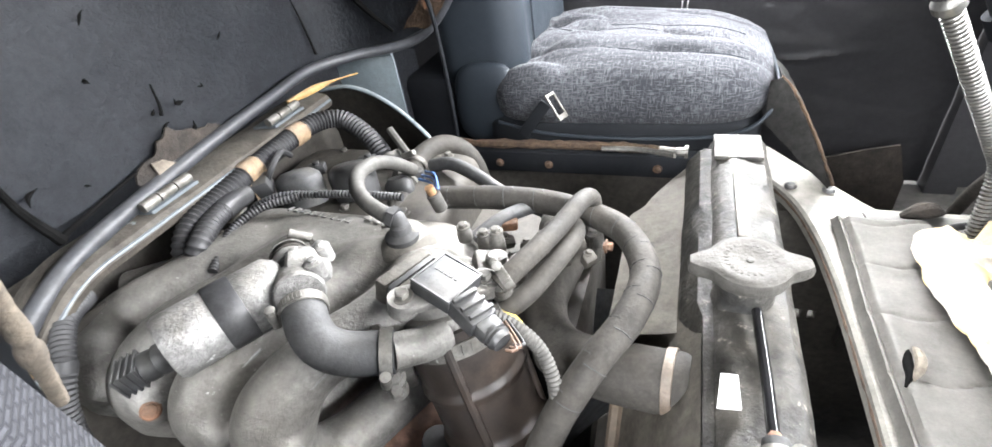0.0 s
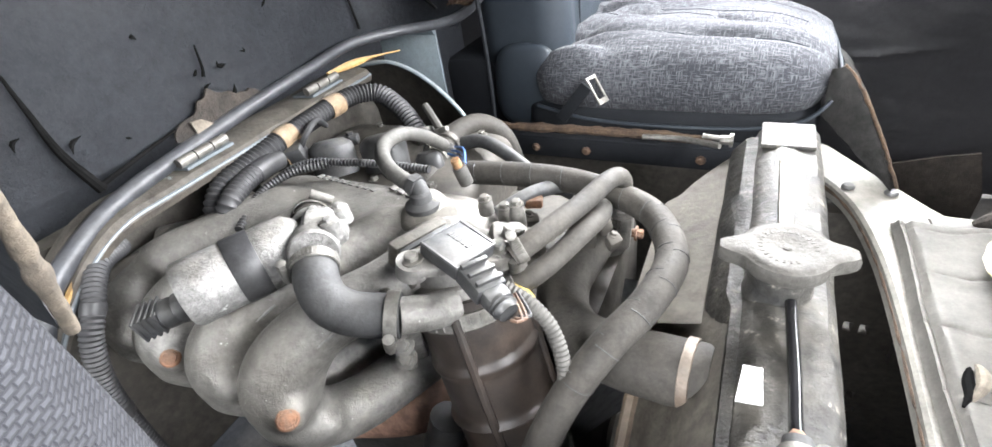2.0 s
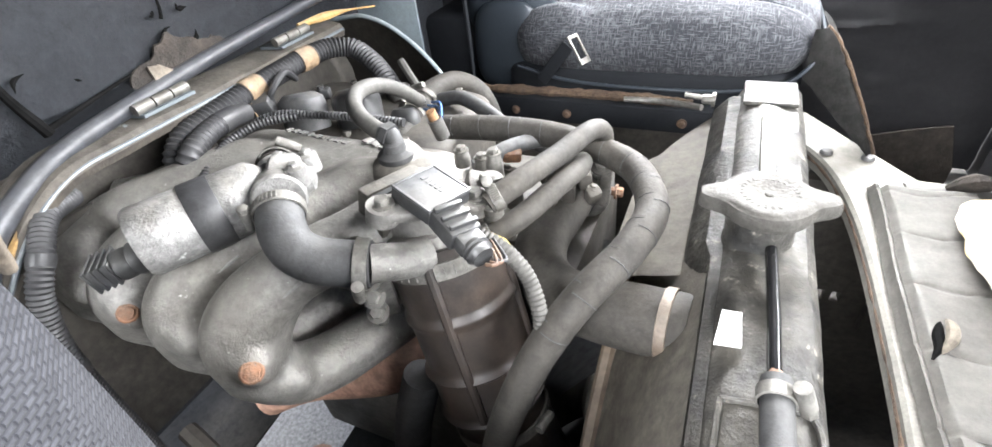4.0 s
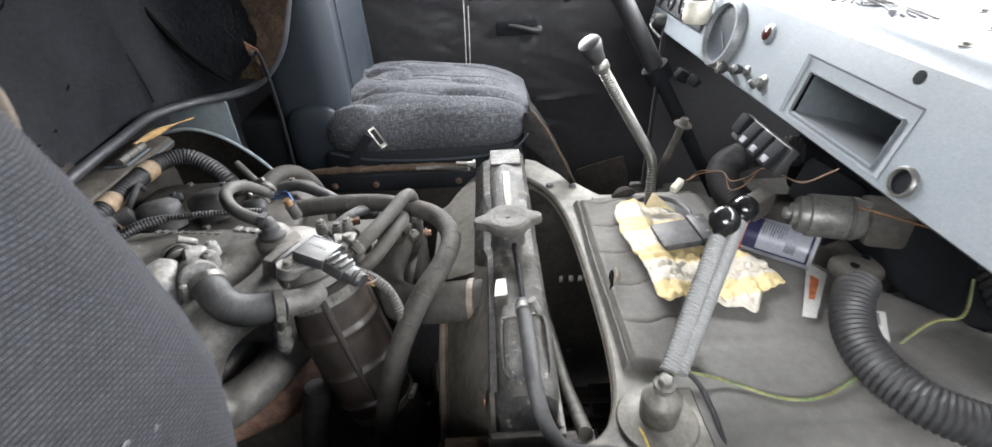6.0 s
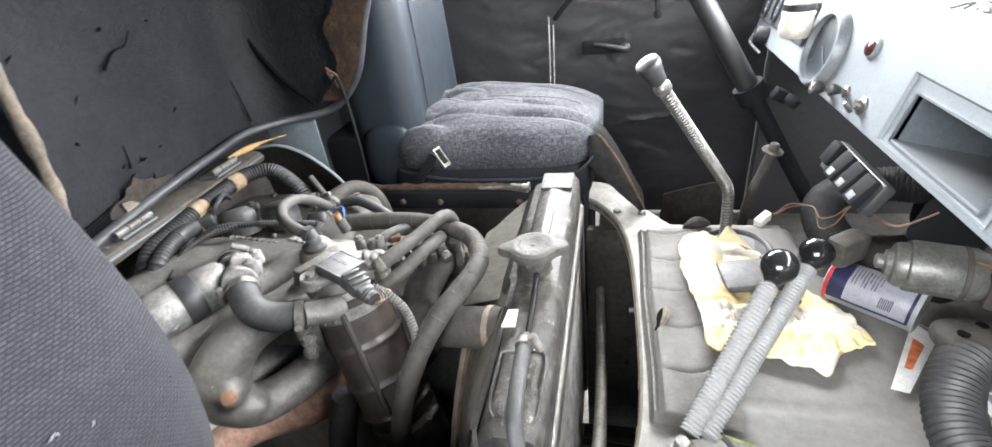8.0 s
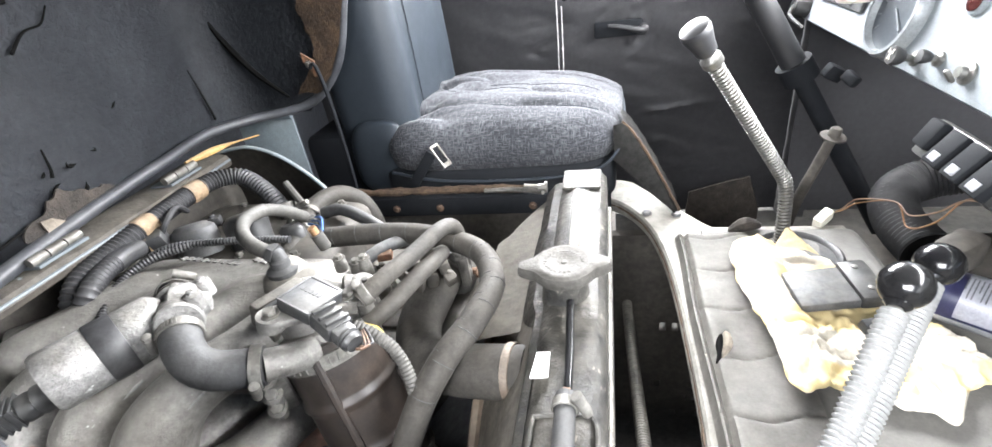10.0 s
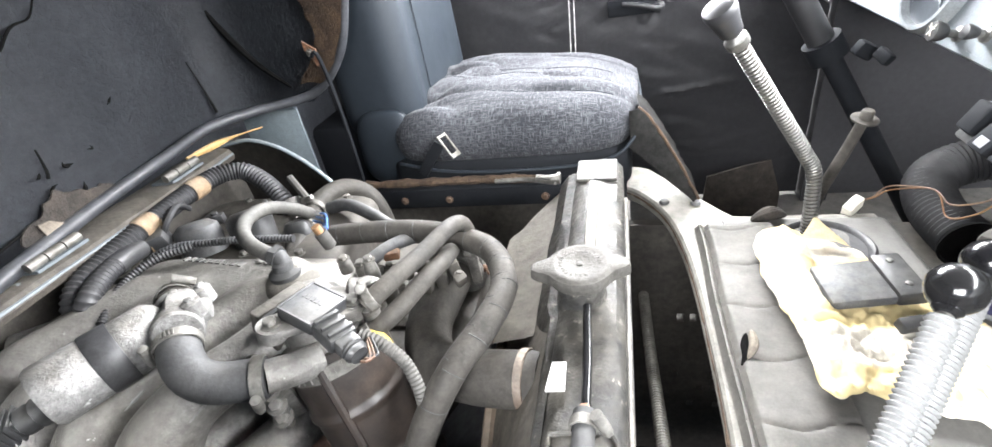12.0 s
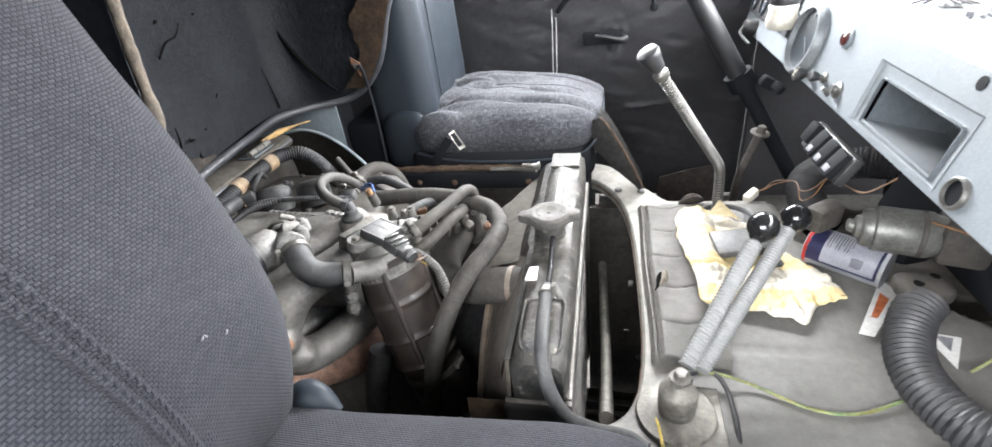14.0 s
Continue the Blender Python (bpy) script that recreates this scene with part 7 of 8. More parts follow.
bm = bmesh.new()
lathe(bm, [(0.0175, 1.348), (0.0185, 1.352), (0.0185, 1.357), (0.0120, 1.361), (0.0105, 1.368), (0.004, 1.371)], at(-0.262, 0.345, 0), 20)
tube(bm, [(-0.262, 0.345, 1.362), (-0.266, 0.350, 1.370), (-0.278, 0.352, 1.374)], 0.0098, 12)
lathe(bm, [(0.0128, -0.003), (0.0128, 0.005)], axis((-0.270, 0.351, 1.372), (-0.284, 0.353, 1.376)), 6)
part("rubber_elbow", bm, M_HOSE_D, engine, "black rubber elbow")

# throttle body, pressure sensor and its plug
bm = bmesh.new()
lathe(bm, [(0.030, -0.016), (0.040, -0.012), (0.042, -0.002), (0.042, 0.012), (0.048, 0.014), (0.050, 0.020), (0.050, 0.030), (0.047, 0.034)], axis((-0.203, 0.297, 1.338), (-0.196, 0.289, 1.306)), 36)
thr = part("throttle_body", bm, M_ALU, engine, "cast aluminium throttle body")
mp = at(-0.1725, 0.2640, 1.3775, -8, 13, -17)
for dx, th, ins in ((-0.066, 0.014, 0.0), (-0.056, 0.003, 0.003), (-0.047, 0.012, 0.0015)):
    bm = bmesh.new()
    block(bm, mp @ at(dx + 0.012, 0.008, -0.040), th, 0.062 - ins, 0.044 - ins, 0.004)
    part("flange", bm, M_TAPE if th < 0.005 else M_CASTDARK, thr)
bm = bmesh.new()
block(bm, mp, 0.041, 0.045, 0.012, 0.002)
sens = part("pressure_sensor", bm, M_PLASTIC, engine, "flat square black plastic sensor")
bm = bmesh.new()
block(bm, mp @ at(0, 0, 0.0065), 0.037, 0.041, 0.002, 0.0008)
for k in range(5):
    block(bm, mp @ at(-0.012 + 0.005 * k, 0.004, 0.0078), 0.003, 0.006, 0.0006)
part("face_plate", bm, M_PLASTIC_G, sens)
bm = bmesh.new()
for fx, fy, wx, wy in ((0.0195, 0, 0.002, 0.043), (-0.0195, 0, 0.002, 0.043), (0, 0.0215, 0.041, 0.002), (0, -0.0215, 0.041, 0.002)):
    block(bm, mp @ at(fx, fy, 0.0072), wx, wy, 0.0022, 0.0006)
part("face_rim", bm, M_PLASTIC_G, sens)
bm = bmesh.new()
block(bm, mp @ at(-0.002, 0, -0.011) @ at(0, 0, 0, 0, 0, 60), 0.080, 0.028, 0.010, 0.003)
lathe(bm, [(0.013, -0.020), (0.013, -0.006)], mp @ at(-0.019, -0.031, 0), 20)
lathe(bm, [(0.013, -0.020), (0.013, -0.006)], mp @ at(0.018, 0.033, 0), 20)
part("bracket", bm, M_ALU, sens)
for px, py in ((-0.019, -0.031), (0.018, 0.033)):
    bm = bmesh.new()
    bolt(bm, mp @ Vector((px, py, -0.006)), (0, 0, 1), 0.006, 0.006)
    part("screw", bm, M_STEEL, sens)
bm = bmesh.new()
cn = mp @ at(0.034, -0.010, -0.002, 0, 3, -12)
block(bm, cn, 0.032, 0.027, 0.016, 0.003)
block(bm, cn @ at(0.020, 0, 0), 0.014, 0.021, 0.014, 0.003)
for k in range(3):
    block(bm, cn @ at(-0.010 + 0.010 * k, 0, 0.010), 0.004, 0.024, 0.004, 0.001)
lathe(bm, [(0.0105, 0.0), (0.011, 0.003), (0.0095, 0.004), (0.011, 0.007), (0.009, 0.009), (0.0085, 0.012)], cn @ at(0.025, 0, 0, 0, 90, 0), 18)
part("connector", bm, M_PLASTIC, sens, "ridged plug connector")
for k, mt in enumerate((M_BROWNWIRE, M_BROWNWIRE, M_TAPE)):
    bm = bmesh.new()
    a = cn @ Vector((0.044, -0.004 + 0.004 * k, 0.002))
    tube(bm, [a, a + Vector((0.008, 0.002, 0.001)), (-0.128, 0.262 + 0.003 * k, 1.345)], 0.0013, 6)
    part("wire", bm, mt, sens)
wl = thing("sensor_lead", (-0.12, 0.27, 1.33), "grey corrugated sensor lead", "cable")
bm = bmesh.new()
tube(bm, [(-0.134, 0.262, 1.348), (-0.115, 0.262, 1.338), (-0.095, 0.258, 1.318), (-0.082, 0.246, 1.290), (-0.080, 0.235, 1.255)], 0.0068, 10, ribs=0.004, depth=0.001)
part("conduit", bm, M_HOSE_G, wl)
bm = bmesh.new()
tube(bm, [(-0.139, 0.279, 1.338), (-0.129, 0.277, 1.331), (-0.120, 0.276, 1.322), (-0.117, 0.277, 1.312)], lambda s: 0.003 + 0.004 * math.sin(math.pi * s), 8)
part("yellow_plug", bm, M_YELLOW, wl, "small yellow plug")
# levers, springs and linkage round the throttle body
bm = bmesh.new()
lathe(bm, [(0.010, 0), (0.010, 0.024), (0.008, 0.026)], axis((-0.150, 0.318, 1.338), (-0.150, 0.330, 1.40)), 18)
lathe(bm, [(0.009, 0), (0.009, 0.022), (0.006, 0.024)], axis((-0.138, 0.296, 1.336), (-0.132, 0.284, 1.39)), 18)
block(bm, at(-0.158, 0.322, 1.345, 10, 20, 30), 0.034, 0.030, 0.024, 0.005)
part("throttle_housing", bm, M_ALU, engine)
bm = bmesh.new()
for i, (x, y, z) in enumerate(((-0.236, 0.236, 1.335), (-0.222, 0.222, 1.312), (-0.228, 0.226, 1.285), (-0.232, 0.228, 1.262))):
    bolt(bm, (x, y, z), (0.3, -0.6, 0.7), 0.007, 0.008)
tube(bm, [(-0.226, 0.232, 1.318), (-0.228, 0.230, 1.285), (-0.235, 0.232, 1.245)], 0.006, 8)
block(bm, at(-0.228, 0.238, 1.275, 20, 0, 40), 0.020, 0.010, 0.07, 0.003)
part("throttle_linkage", bm, M_STEEL, engine, "small dusty throttle links and bolts")
bm = bmesh.new()
for i, (x, y, z, h) in enumerate(((-0.160, 0.352, 1.335, 0.03), (-0.180, 0.365, 1.330, 0.02), (-0.205, 0.372, 1.335, 0.016), (-0.135, 0.335, 1.325, 0.022))):
    lathe(bm, [(0.008, 0), (0.008, h * 0.6), (0.006, h)], at(x, y, z), 12)
    bolt(bm, (x, y, z + h), (0, 0, 1), 0.005, 0.005)
part("stud", bm, M_STEEL, engine)
for i in range(9):
    bm = bmesh.new()
    block(bm, at(-0.19 + 0.014 * i, 0.40 + 0.012 * math.sin(i * 2.1), 1.305 + 0.008 * math.cos(i * 1.7), 20 * i, 15 * i, 37 * i), 0.020, 0.014, 0.012, 0.003)
    bolt(bm, (-0.19 + 0.014 * i, 0.40 + 0.012 * math.sin(i * 2.1), 1.312 + 0.008 * math.cos(i * 1.7)), (0.2 * math.sin(i), 0.2, 1), 0.004, 0.004)
    part("bracket", bm, M_DARK, engine, "grimy bracket")
bm = bmesh.new()
block(bm, at(-0.175, 0.425, 1.322, 5, 3, 20), 0.020, 0.022, 0.012, 0.003)
part("rusty_cap", bm, M_RUST, engine, "rusty cap")

# idle valve: a bright cylinder with a black band, its T-piece and elbow hose
IA, IB = Vector((-0.392, 0.164, 1.360)), Vector((-0.338, 0.256, 1.362))
ax = (IB - IA).normalized()
idle = part("idle_valve", (lambda b: (lathe(b, [(0.028, -0.004), (0.0305, 0.0), (0.0305, 0.040), (0.030, 0.041), (0.030, 0.064), (0.0305, 0.065), (0.030, 0.095), (0.024, 0.103), (0.02, 0.106)], axis(IA, IB), 36), b)[1])(bmesh.new()), M_ALU_B, engine, "bright cylindrical idle valve")
bm = bmesh.new()
lathe(bm, [(0.0312, 0.040), (0.0318, 0.041), (0.0318, 0.063), (0.0312, 0.064)], axis(IA, IB), 36, cap=False)
part("band", bm, M_TAPE, idle, "black rubber band")
bm = bmesh.new()
lathe(bm, [(0.022, -0.004), (0.023, 0.018), (0.021, 0.020)], axis((-0.318, 0.248, 1.366), (-0.292, 0.222, 1.371)), 28)
block(bm, axis(IB, IB + ax), 0.045, 0.036, 0.040, 0.008)
lathe(bm, [(0.020, -0.012), (0.024, -0.008), (0.0245, 0.008), (0.021, 0.014), (0.013, 0.018), (0.010, 0.024), (0.003, 0.026)], axis((-0.322, 0.262, 1.368), (-0.292, 0.282, 1.364)), 24)
for q_ in ((-0.312, 0.284, 1.384), (-0.300, 0.258, 1.388), (-0.328, 0.268, 1.388)):
    lathe(bm, [(0.010, -0.016), (0.009, 0.0), (0.004, 0.002)], at(*q_), 12)
    bolt(bm, q_, (0, 0, 1), 0.0045, 0.004)
lathe(bm, [(0.019, 0), (0.020, 0.012), (0.017, 0.030)], axis((-0.335, 0.262, 1.366), (-0.362, 0.290, 1.360)), 24)
part("tee", bm, M_ALU_B, idle)
bm = bmesh.new()
tube(bm, [(-0.350, 0.278, 1.364), (-0.370, 0.300, 1.356), (-0.376, 0.318, 1.335)], 0.0185, 20)
part("short_hose", bm, M_HOSE, idle)
PA, PB_ = Vector((-0.428, 0.170, 1.330)), Vector((-0.462, 0.136, 1.322))
bm = bmesh.new()
lathe(bm, [(0.012, -0.012), (0.0155, -0.006), (0.0155, 0.004), (0.012, 0.006), (0.0145, 0.010), (0.0145, 0.018), (0.012, 0.020)], axis(PA, PB_), 20)
block(bm, axis(PA, PB_) @ at(0, 0.002, 0.030), 0.028, 0.022, 0.024, 0.003)
plug = part("plug", bm, M_PLASTIC, idle, "dusty black plug connector at the valve's end")
for k in range(4):
    bm = bmesh.new()
    block(bm, axis(PA, PB_) @ at(0, 0.002, 0.021 + 0.006 * k), 0.031, 0.025, 0.0025, 0.001)
    part("ridge", bm, M_PLASTIC, plug)
hose_clamp(idle, (-0.358, 0.287, 1.362), (-0.6, 0.7, -0.2), 0.019, 0.010, (0.6, 0.3, 1))
eh = thing("elbow_hose", (-0.25, 0.205, 1.35), "black rubber elbow hose from the idle valve", "hose")
bm = bmesh.new()
tube(bm, [(-0.290, 0.222, 1.374), (-0.276, 0.206, 1.369), (-0.262, 0.197, 1.358), (-0.246, 0.199, 1.348), (-0.228, 0.207, 1.342), (-0.208, 0.217, 1.338)], 0.0185, 20)
part("hose", bm, M_HOSE_D, eh)
hose_clamp(eh, (-0.286, 0.217, 1.3725), (-0.6, 0.7, 0.2), 0.019, 0.010, (-0.9, -0.5, 0.1))
hose_clamp(eh, (-0.214, 0.214, 1.339), (0.8, 0.4, -0.2), 0.019, 0.011, (0.3, -0.8, -0.3))
bm = bmesh.new()
tube(bm, [(-0.210, 0.216, 1.338), (-0.190, 0.236, 1.330), (-0.180, 0.252, 1.325)], 0.0155, 18)
part("port", bm, M_ALU, thr)

# ribbed rubber duct
duct = thing("air_duct", (-0.15, 0.26, 1.1), "dark rubber air duct with moulded ribs and a steel clamp", "duct")
DP = [(-0.193, 0.290, 1.318), (-0.182, 0.282, 1.276), (-0.163, 0.269, 1.208), (-0.144, 0.256, 1.145), (-0.125, 0.249, 1.085), (-0.124, 0.250, 1.04)]
bm = bmesh.new()


def duct_r(s):
    r = 0.0515
    for c in (0.24, 0.45, 0.62):
        r += 0.0046 * math.exp(-(((s - c) / 0.010) ** 2))
    if s > 0.62:
        r -= 0.004 * min(1, (s - 0.62) / 0.05)
    return r


tube(bm, DP, duct_r, 36, 0.004)
part("duct", bm, M_BOOT, duct)
for a in (1.25, 2.85, 4.4, 5.9):
    bm = bmesh.new()
    path = even(smooth_path(DP), 0.02)
    pts = []
    for i, q in enumerate(path[: int(len(path) * 0.66)]):
        t = (path[min(i + 1, len(path) - 1)] - path[max(i - 1, 0)]).normalized()
        s_ = Vector((1, 0, 0)) - t * t.x
        s_.normalize()
        pts.append(q + (s_ * math.cos(a) + t.cross(s_) * math.sin(a)) * 0.0522)
    tube(bm, pts, 0.0046, 8)
    part("rib", bm, M_BOOT, duct)
hose_clamp(duct, (-0.189, 0.287, 1.302), (-0.25, 0.19, 0.96), 0.0525, 0.016, (-0.6, -0.8, 0), M_STEEL)
hose_clamp(duct, (-0.1365, 0.2525, 1.120), (-0.3, 0.12, 1), 0.0487, 0.012, (1, -0.2, 0))
hose_clamp(duct, (-0.112, 0.2475, 1.035), (-0.25, 0.05, 1), 0.0500, 0.011, (1, -0.2, 0))
bm = bmesh.new()
tube(bm, [(-0.132, 0.251, 1.105), (-0.114, 0.248, 1.04), (-0.098, 0.246, 0.95), (-0.09, 0.24, 0.80)], 0.0492, 28)
part("sensor_housing", bm, M_PLASTIC, duct, "black plastic lower housing")


def hose(name, label, pts, r, material=None, ribs=0.0, depth=0.0, n=14, piece="hose", cat="hose"):
    h = thing(name, Vector(pts[len(pts) // 2]), label, cat)
    b = bmesh.new()
    tube(b, pts, r, n, ribs=ribs, depth=depth)
    part(piece, b, material or M_HOSE, h)
    return h


hh = hose("heater_hose", "long dusty heater hose looping over the engine", [(-0.272, 0.458, 1.326), (-0.205, 0.458, 1.331), (-0.142, 0.458, 1.330), (-0.088, 0.452, 1.322), (-0.045, 0.425, 1.320), (-0.020, 0.365, 1.322), (-0.028, 0.310, 1.319), (-0.052, 0.268, 1.303), (-0.076, 0.238, 1.268), (-0.096, 0.216, 1.22), (-0.113, 0.203, 1.16), (-0.125, 0.200, 1.09), (-0.13, 0.21, 0.95)], 0.0145)
hp = even(smooth_path([Vector(q) for q in ((-0.272, 0.458, 1.326), (-0.205, 0.458, 1.331), (-0.142, 0.458, 1.330), (-0.088, 0.452, 1.322), (-0.045, 0.425, 1.320), (-0.020, 0.365, 1.322), (-0.028, 0.310, 1.319), (-0.052, 0.268, 1.303), (-0.076, 0.238, 1.268), (-0.096, 0.216, 1.22))]), 0.004)
for k in range(3, len(hp) - 12, 9):
    bm = bmesh.new()
    tg_ = (hp[k + 1] - hp[k - 1]).normalized()
    sd = (Vector((0, 0, 1)) - tg_ * tg_.z).normalized()
    sd2 = tg_.cross(sd)
    tube(bm, [hp[k] + tg_ * (0.010 * a / 6.28) + (sd * math.cos(a) + sd2 * math.sin(a)) * 0.01435 for a in [6.28 * q / 14 for q in range(15)]], 0.0006, 5, 0.006)
    part("wrap_seam", bm, M_HOSE_D, hh)
h = hose("coolant_hose", "dusty coolant hose arching over the heater hose", [(-0.138, 0.288, 1.358), (-0.120, 0.315, 1.366), (-0.102, 0.368, 1.364), (-0.090, 0.425, 1.358), (-0.085, 0.455, 1.340), (-0.087, 0.470, 1.30), (-0.093, 0.485, 1.25)], 0.0098)
hose_clamp(h, (-0.133, 0.295, 1.361), (0.7, 0.6, 0.3), 0.010, 0.009, (-0.5, 0.3, 0.8))
bm = bmesh.new()
tube(bm, [(-0.118, 0.482, 1.252), (-0.075, 0.484, 1.250)], 0.005, 8, smooth=False)
bolt(bm, (-0.076, 0.484, 1.25), (1, 0, 0), 0.006, 0.008)
part("drain_cock", bm, M_RUST, h, "rusty clamp screw")
h = hose("coolant_hose", "dusty coolant hose running under the heater hose", [(-0.143, 0.277, 1.328), (-0.118, 0.300, 1.338), (-0.096, 0.352, 1.345), (-0.092, 0.392, 1.336), (-0.100, 0.432, 1.318), (-0.115, 0.47, 1.29)], 0.0098)
hose_clamp(h, (-0.138, 0.281, 1.330), (0.7, 0.6, 0.3), 0.010, 0.009, (0.5, -0.6, 0.4))
hose("vacuum_hose", "bluish grey vacuum hose between the fittings", [(-0.205, 0.392, 1.320), (-0.175, 0.430, 1.328), (-0.140, 0.470, 1.318), (-0.110, 0.49, 1.29)], 0.0085, M_PLASTIC_G)
h = hose("breather_tee_hose", "dusty rubber hose arching from a clamped tee", [(-0.362, 0.540, 1.304), (-0.366, 0.582, 1.310), (-0.350, 0.625, 1.308), (-0.325, 0.648, 1.285), (-0.307, 0.650, 1.245), (-0.298, 0.645, 1.17)], 0.0155)
hose_clamp(h, (-0.364, 0.560, 1.307), (0.0, 1, 0.1), 0.016, 0.010, (-0.4, 0.1, 1))
hose_clamp(h, (-0.360, 0.522, 1.302), (0, 1, 0), 0.016, 0.010, (-0.9, 0.1, 0.5))
bm = bmesh.new()
tube(bm, [(-0.362, 0.545, 1.304), (-0.359, 0.51, 1.300), (-0.352, 0.468, 1.292), (-0.345, 0.44, 1.28)], 0.0165, 16)
part("lower_leg", bm, M_HOSE, h)
hose("breather_hose", "pale thin breather hose curling to the manifold", [(-0.345, 0.520, 1.325), (-0.348, 0.490, 1.352), (-0.350, 0.455, 1.374), (-0.345, 0.415, 1.386), (-0.330, 0.382, 1.388), (-0.309, 0.362, 1.383), (-0.287, 0.353, 1.377), (-0.274, 0.351, 1.373)], 0.0088, M_HOSE_G)
hose("fuel_hose", "thin dark fuel hose behind the tee", [(-0.335, 0.555, 1.312), (-0.300, 0.552, 1.318), (-0.255, 0.535, 1.310), (-0.215, 0.520, 1.295), (-0.16, 0.52, 1.27)], 0.0095, M_HOSE_D)
h = hose("radiator_hose", "thick dusty upper radiator hose with a worm clamp", [(-0.116, 0.468, 1.264), (-0.127, 0.430, 1.247), (-0.134, 0.395, 1.236), (-0.122, 0.352, 1.235), (-0.092, 0.318, 1.240), (-0.048, 0.297, 1.256), (-0.011, 0.287, 1.267), (0.026, 0.2838, 1.2705)], 0.0285, n=28)
hose_clamp(h, (0.010, 0.285, 1.2695), (1, -0.1, 0.1), 0.0289, 0.009, (0, -0.6, -0.5), M_RUSTCLAMP)
bm = bmesh.new()
lathe(bm, [(0.022, 0), (0.022, 0.02), (0.026, 0.026)], axis((0.042, 0.282, 1.271), (0.018, 0.284, 1.270)), 24)
part("port", bm, M_RADSIDE, h)
bm = bmesh.new()
pillow(bm, -0.165, -0.085, 0.475, 0.545, 1.20, 1.285, 0.6, 0.6, 32, 16)
lathe(bm, [(0.036, -0.006), (0.038, -0.003), (0.038, 0.004), (0.036, 0.007)], axis((-0.115, 0.472, 1.266), (-0.100, 0.53, 1.29)), 28)
block(bm, at(-0.082, 0.452, 1.278, 20, 0, 20), 0.014, 0.020, 0.060, 0.005)
bolt(bm, (-0.082, 0.444, 1.306), (0, -0.3, 1), 0.008, 0.007)
part("thermostat_housing", bm, M_ALU, engine)
# low brown pipe and dark bracketry
bm = bmesh.new()
tube(bm, [(-0.46, 0.212, 1.045), (-0.40, 0.237, 1.072), (-0.288, 0.256, 1.115), (-0.24, 0.285, 1.14), (-0.20, 0.34, 1.15)], 0.030, 20)
part("exhaust_pipe", bm, M_RUSTPIPE, engine, "rusty brown pipe under the manifold")
bm = bmesh.new()
tube(bm, [(-0.30, 0.14, 1.10), (-0.295, 0.145, 0.95), (-0.29, 0.16, 0.75)], 0.022, 16)
part("down_pipe", bm, M_RUSTPIPE, engine, "rusty down pipe")
bm = bmesh.new()
tube(bm, [(-0.215, 0.24, 1.16), (-0.235, 0.22, 1.08), (-0.25, 0.20, 0.95), (-0.25, 0.19, 0.8)], 0.021, 16)
part("lower_hose", bm, M_HOSE_D, engine, "dark rubber lower hose")
for i in range(14):
    bm = bmesh.new()
    block(bm, at(-0.47 + 0.03 * i, 0.13 + 0.05 * ((i * 7) % 5) / 5, 0.98 - 0.05 * ((i * 3) % 4), 25 * i, 40 * i, 15 * i), 0.05, 0.03, 0.02, 0.004)
    part("lower_bracket", bm, M_DARK, engine)
bm = bmesh.new()
tube(bm, [(-0.52, 0.13, 1.05), (-0.40, 0.11, 1.0), (-0.28, 0.10, 0.97), (-0.15, 0.12, 0.95)], 0.012, 8)
part("lower_rod", bm, M_DARK, engine, "greasy rod low beside the engine")
# fuel rail, injector plugs, coils and their leads
for i, (x, y, z, s) in enumerate(((-0.487, 0.455, 1.335, 1.0), (-0.418, 0.482, 1.335, 1.0), (-0.36, 0.50, 1.305, 0.6))):
    c = thing("ignition_coil", (x, y, z - 0.03), "black round-backed ignition coil on the valve cover", "coil", "ignition coils")
    bm = bmesh.new()
    lathe(bm, [(0.034 * s, -0.030), (0.036 * s, 0.0), (0.034 * s, 0.010), (0.024 * s, 0.017), (0.008 * s, 0.018)], at(x, y, z, -12, -10, 0) @ Matrix.Diagonal((1.0, 0.75, 1, 1)), 28)
    part("housing", bm, M_PLASTIC_G if i == 0 else M_PLASTIC, c)
    bm = bmesh.new()
    block(bm, at(x + 0.01, y + 0.030, z + 0.006, 0, 0, 25), 0.026, 0.016, 0.014, 0.003)
    bolt(bm, (x + 0.012, y + 0.030, z + 0.012), (0, 0, 1), 0.005, 0.005)
    part("terminal", bm, M_PLASTIC, c)
sp = thing("crank_sensor_plug", (-0.50, 0.395, 1.345), "black electrical plug with wires on a metal bracket", "connector")
bm = bmesh.new()
block(bm, at(-0.535, 0.415, 1.346, 10, -8, 32), 0.062, 0.028, 0.024, 0.004)
block(bm, at(-0.566, 0.393, 1.340, 10, -8, 32), 0.030, 0.034, 0.028, 0.005)
part("body", bm, M_PLASTIC, sp)
bm = bmesh.new()
block(bm, at(-0.548, 0.372, 1.330, 5, 0, 20), 0.05, 0.036, 0.010, 0.003)
bolt(bm, (-0.542, 0.370, 1.335), (0, 0, 1), 0.009, 0.009)
part("bracket", bm, M_ALU, sp)
bm = bmesh.new()
tube(bm, [(-0.515, 0.43, 1.352), (-0.505, 0.44, 1.370), (-0.510, 0.468, 1.376), (-0.525, 0.495, 1.355)], 0.0045, 8)
part("lead", bm, M_CORR, sp)
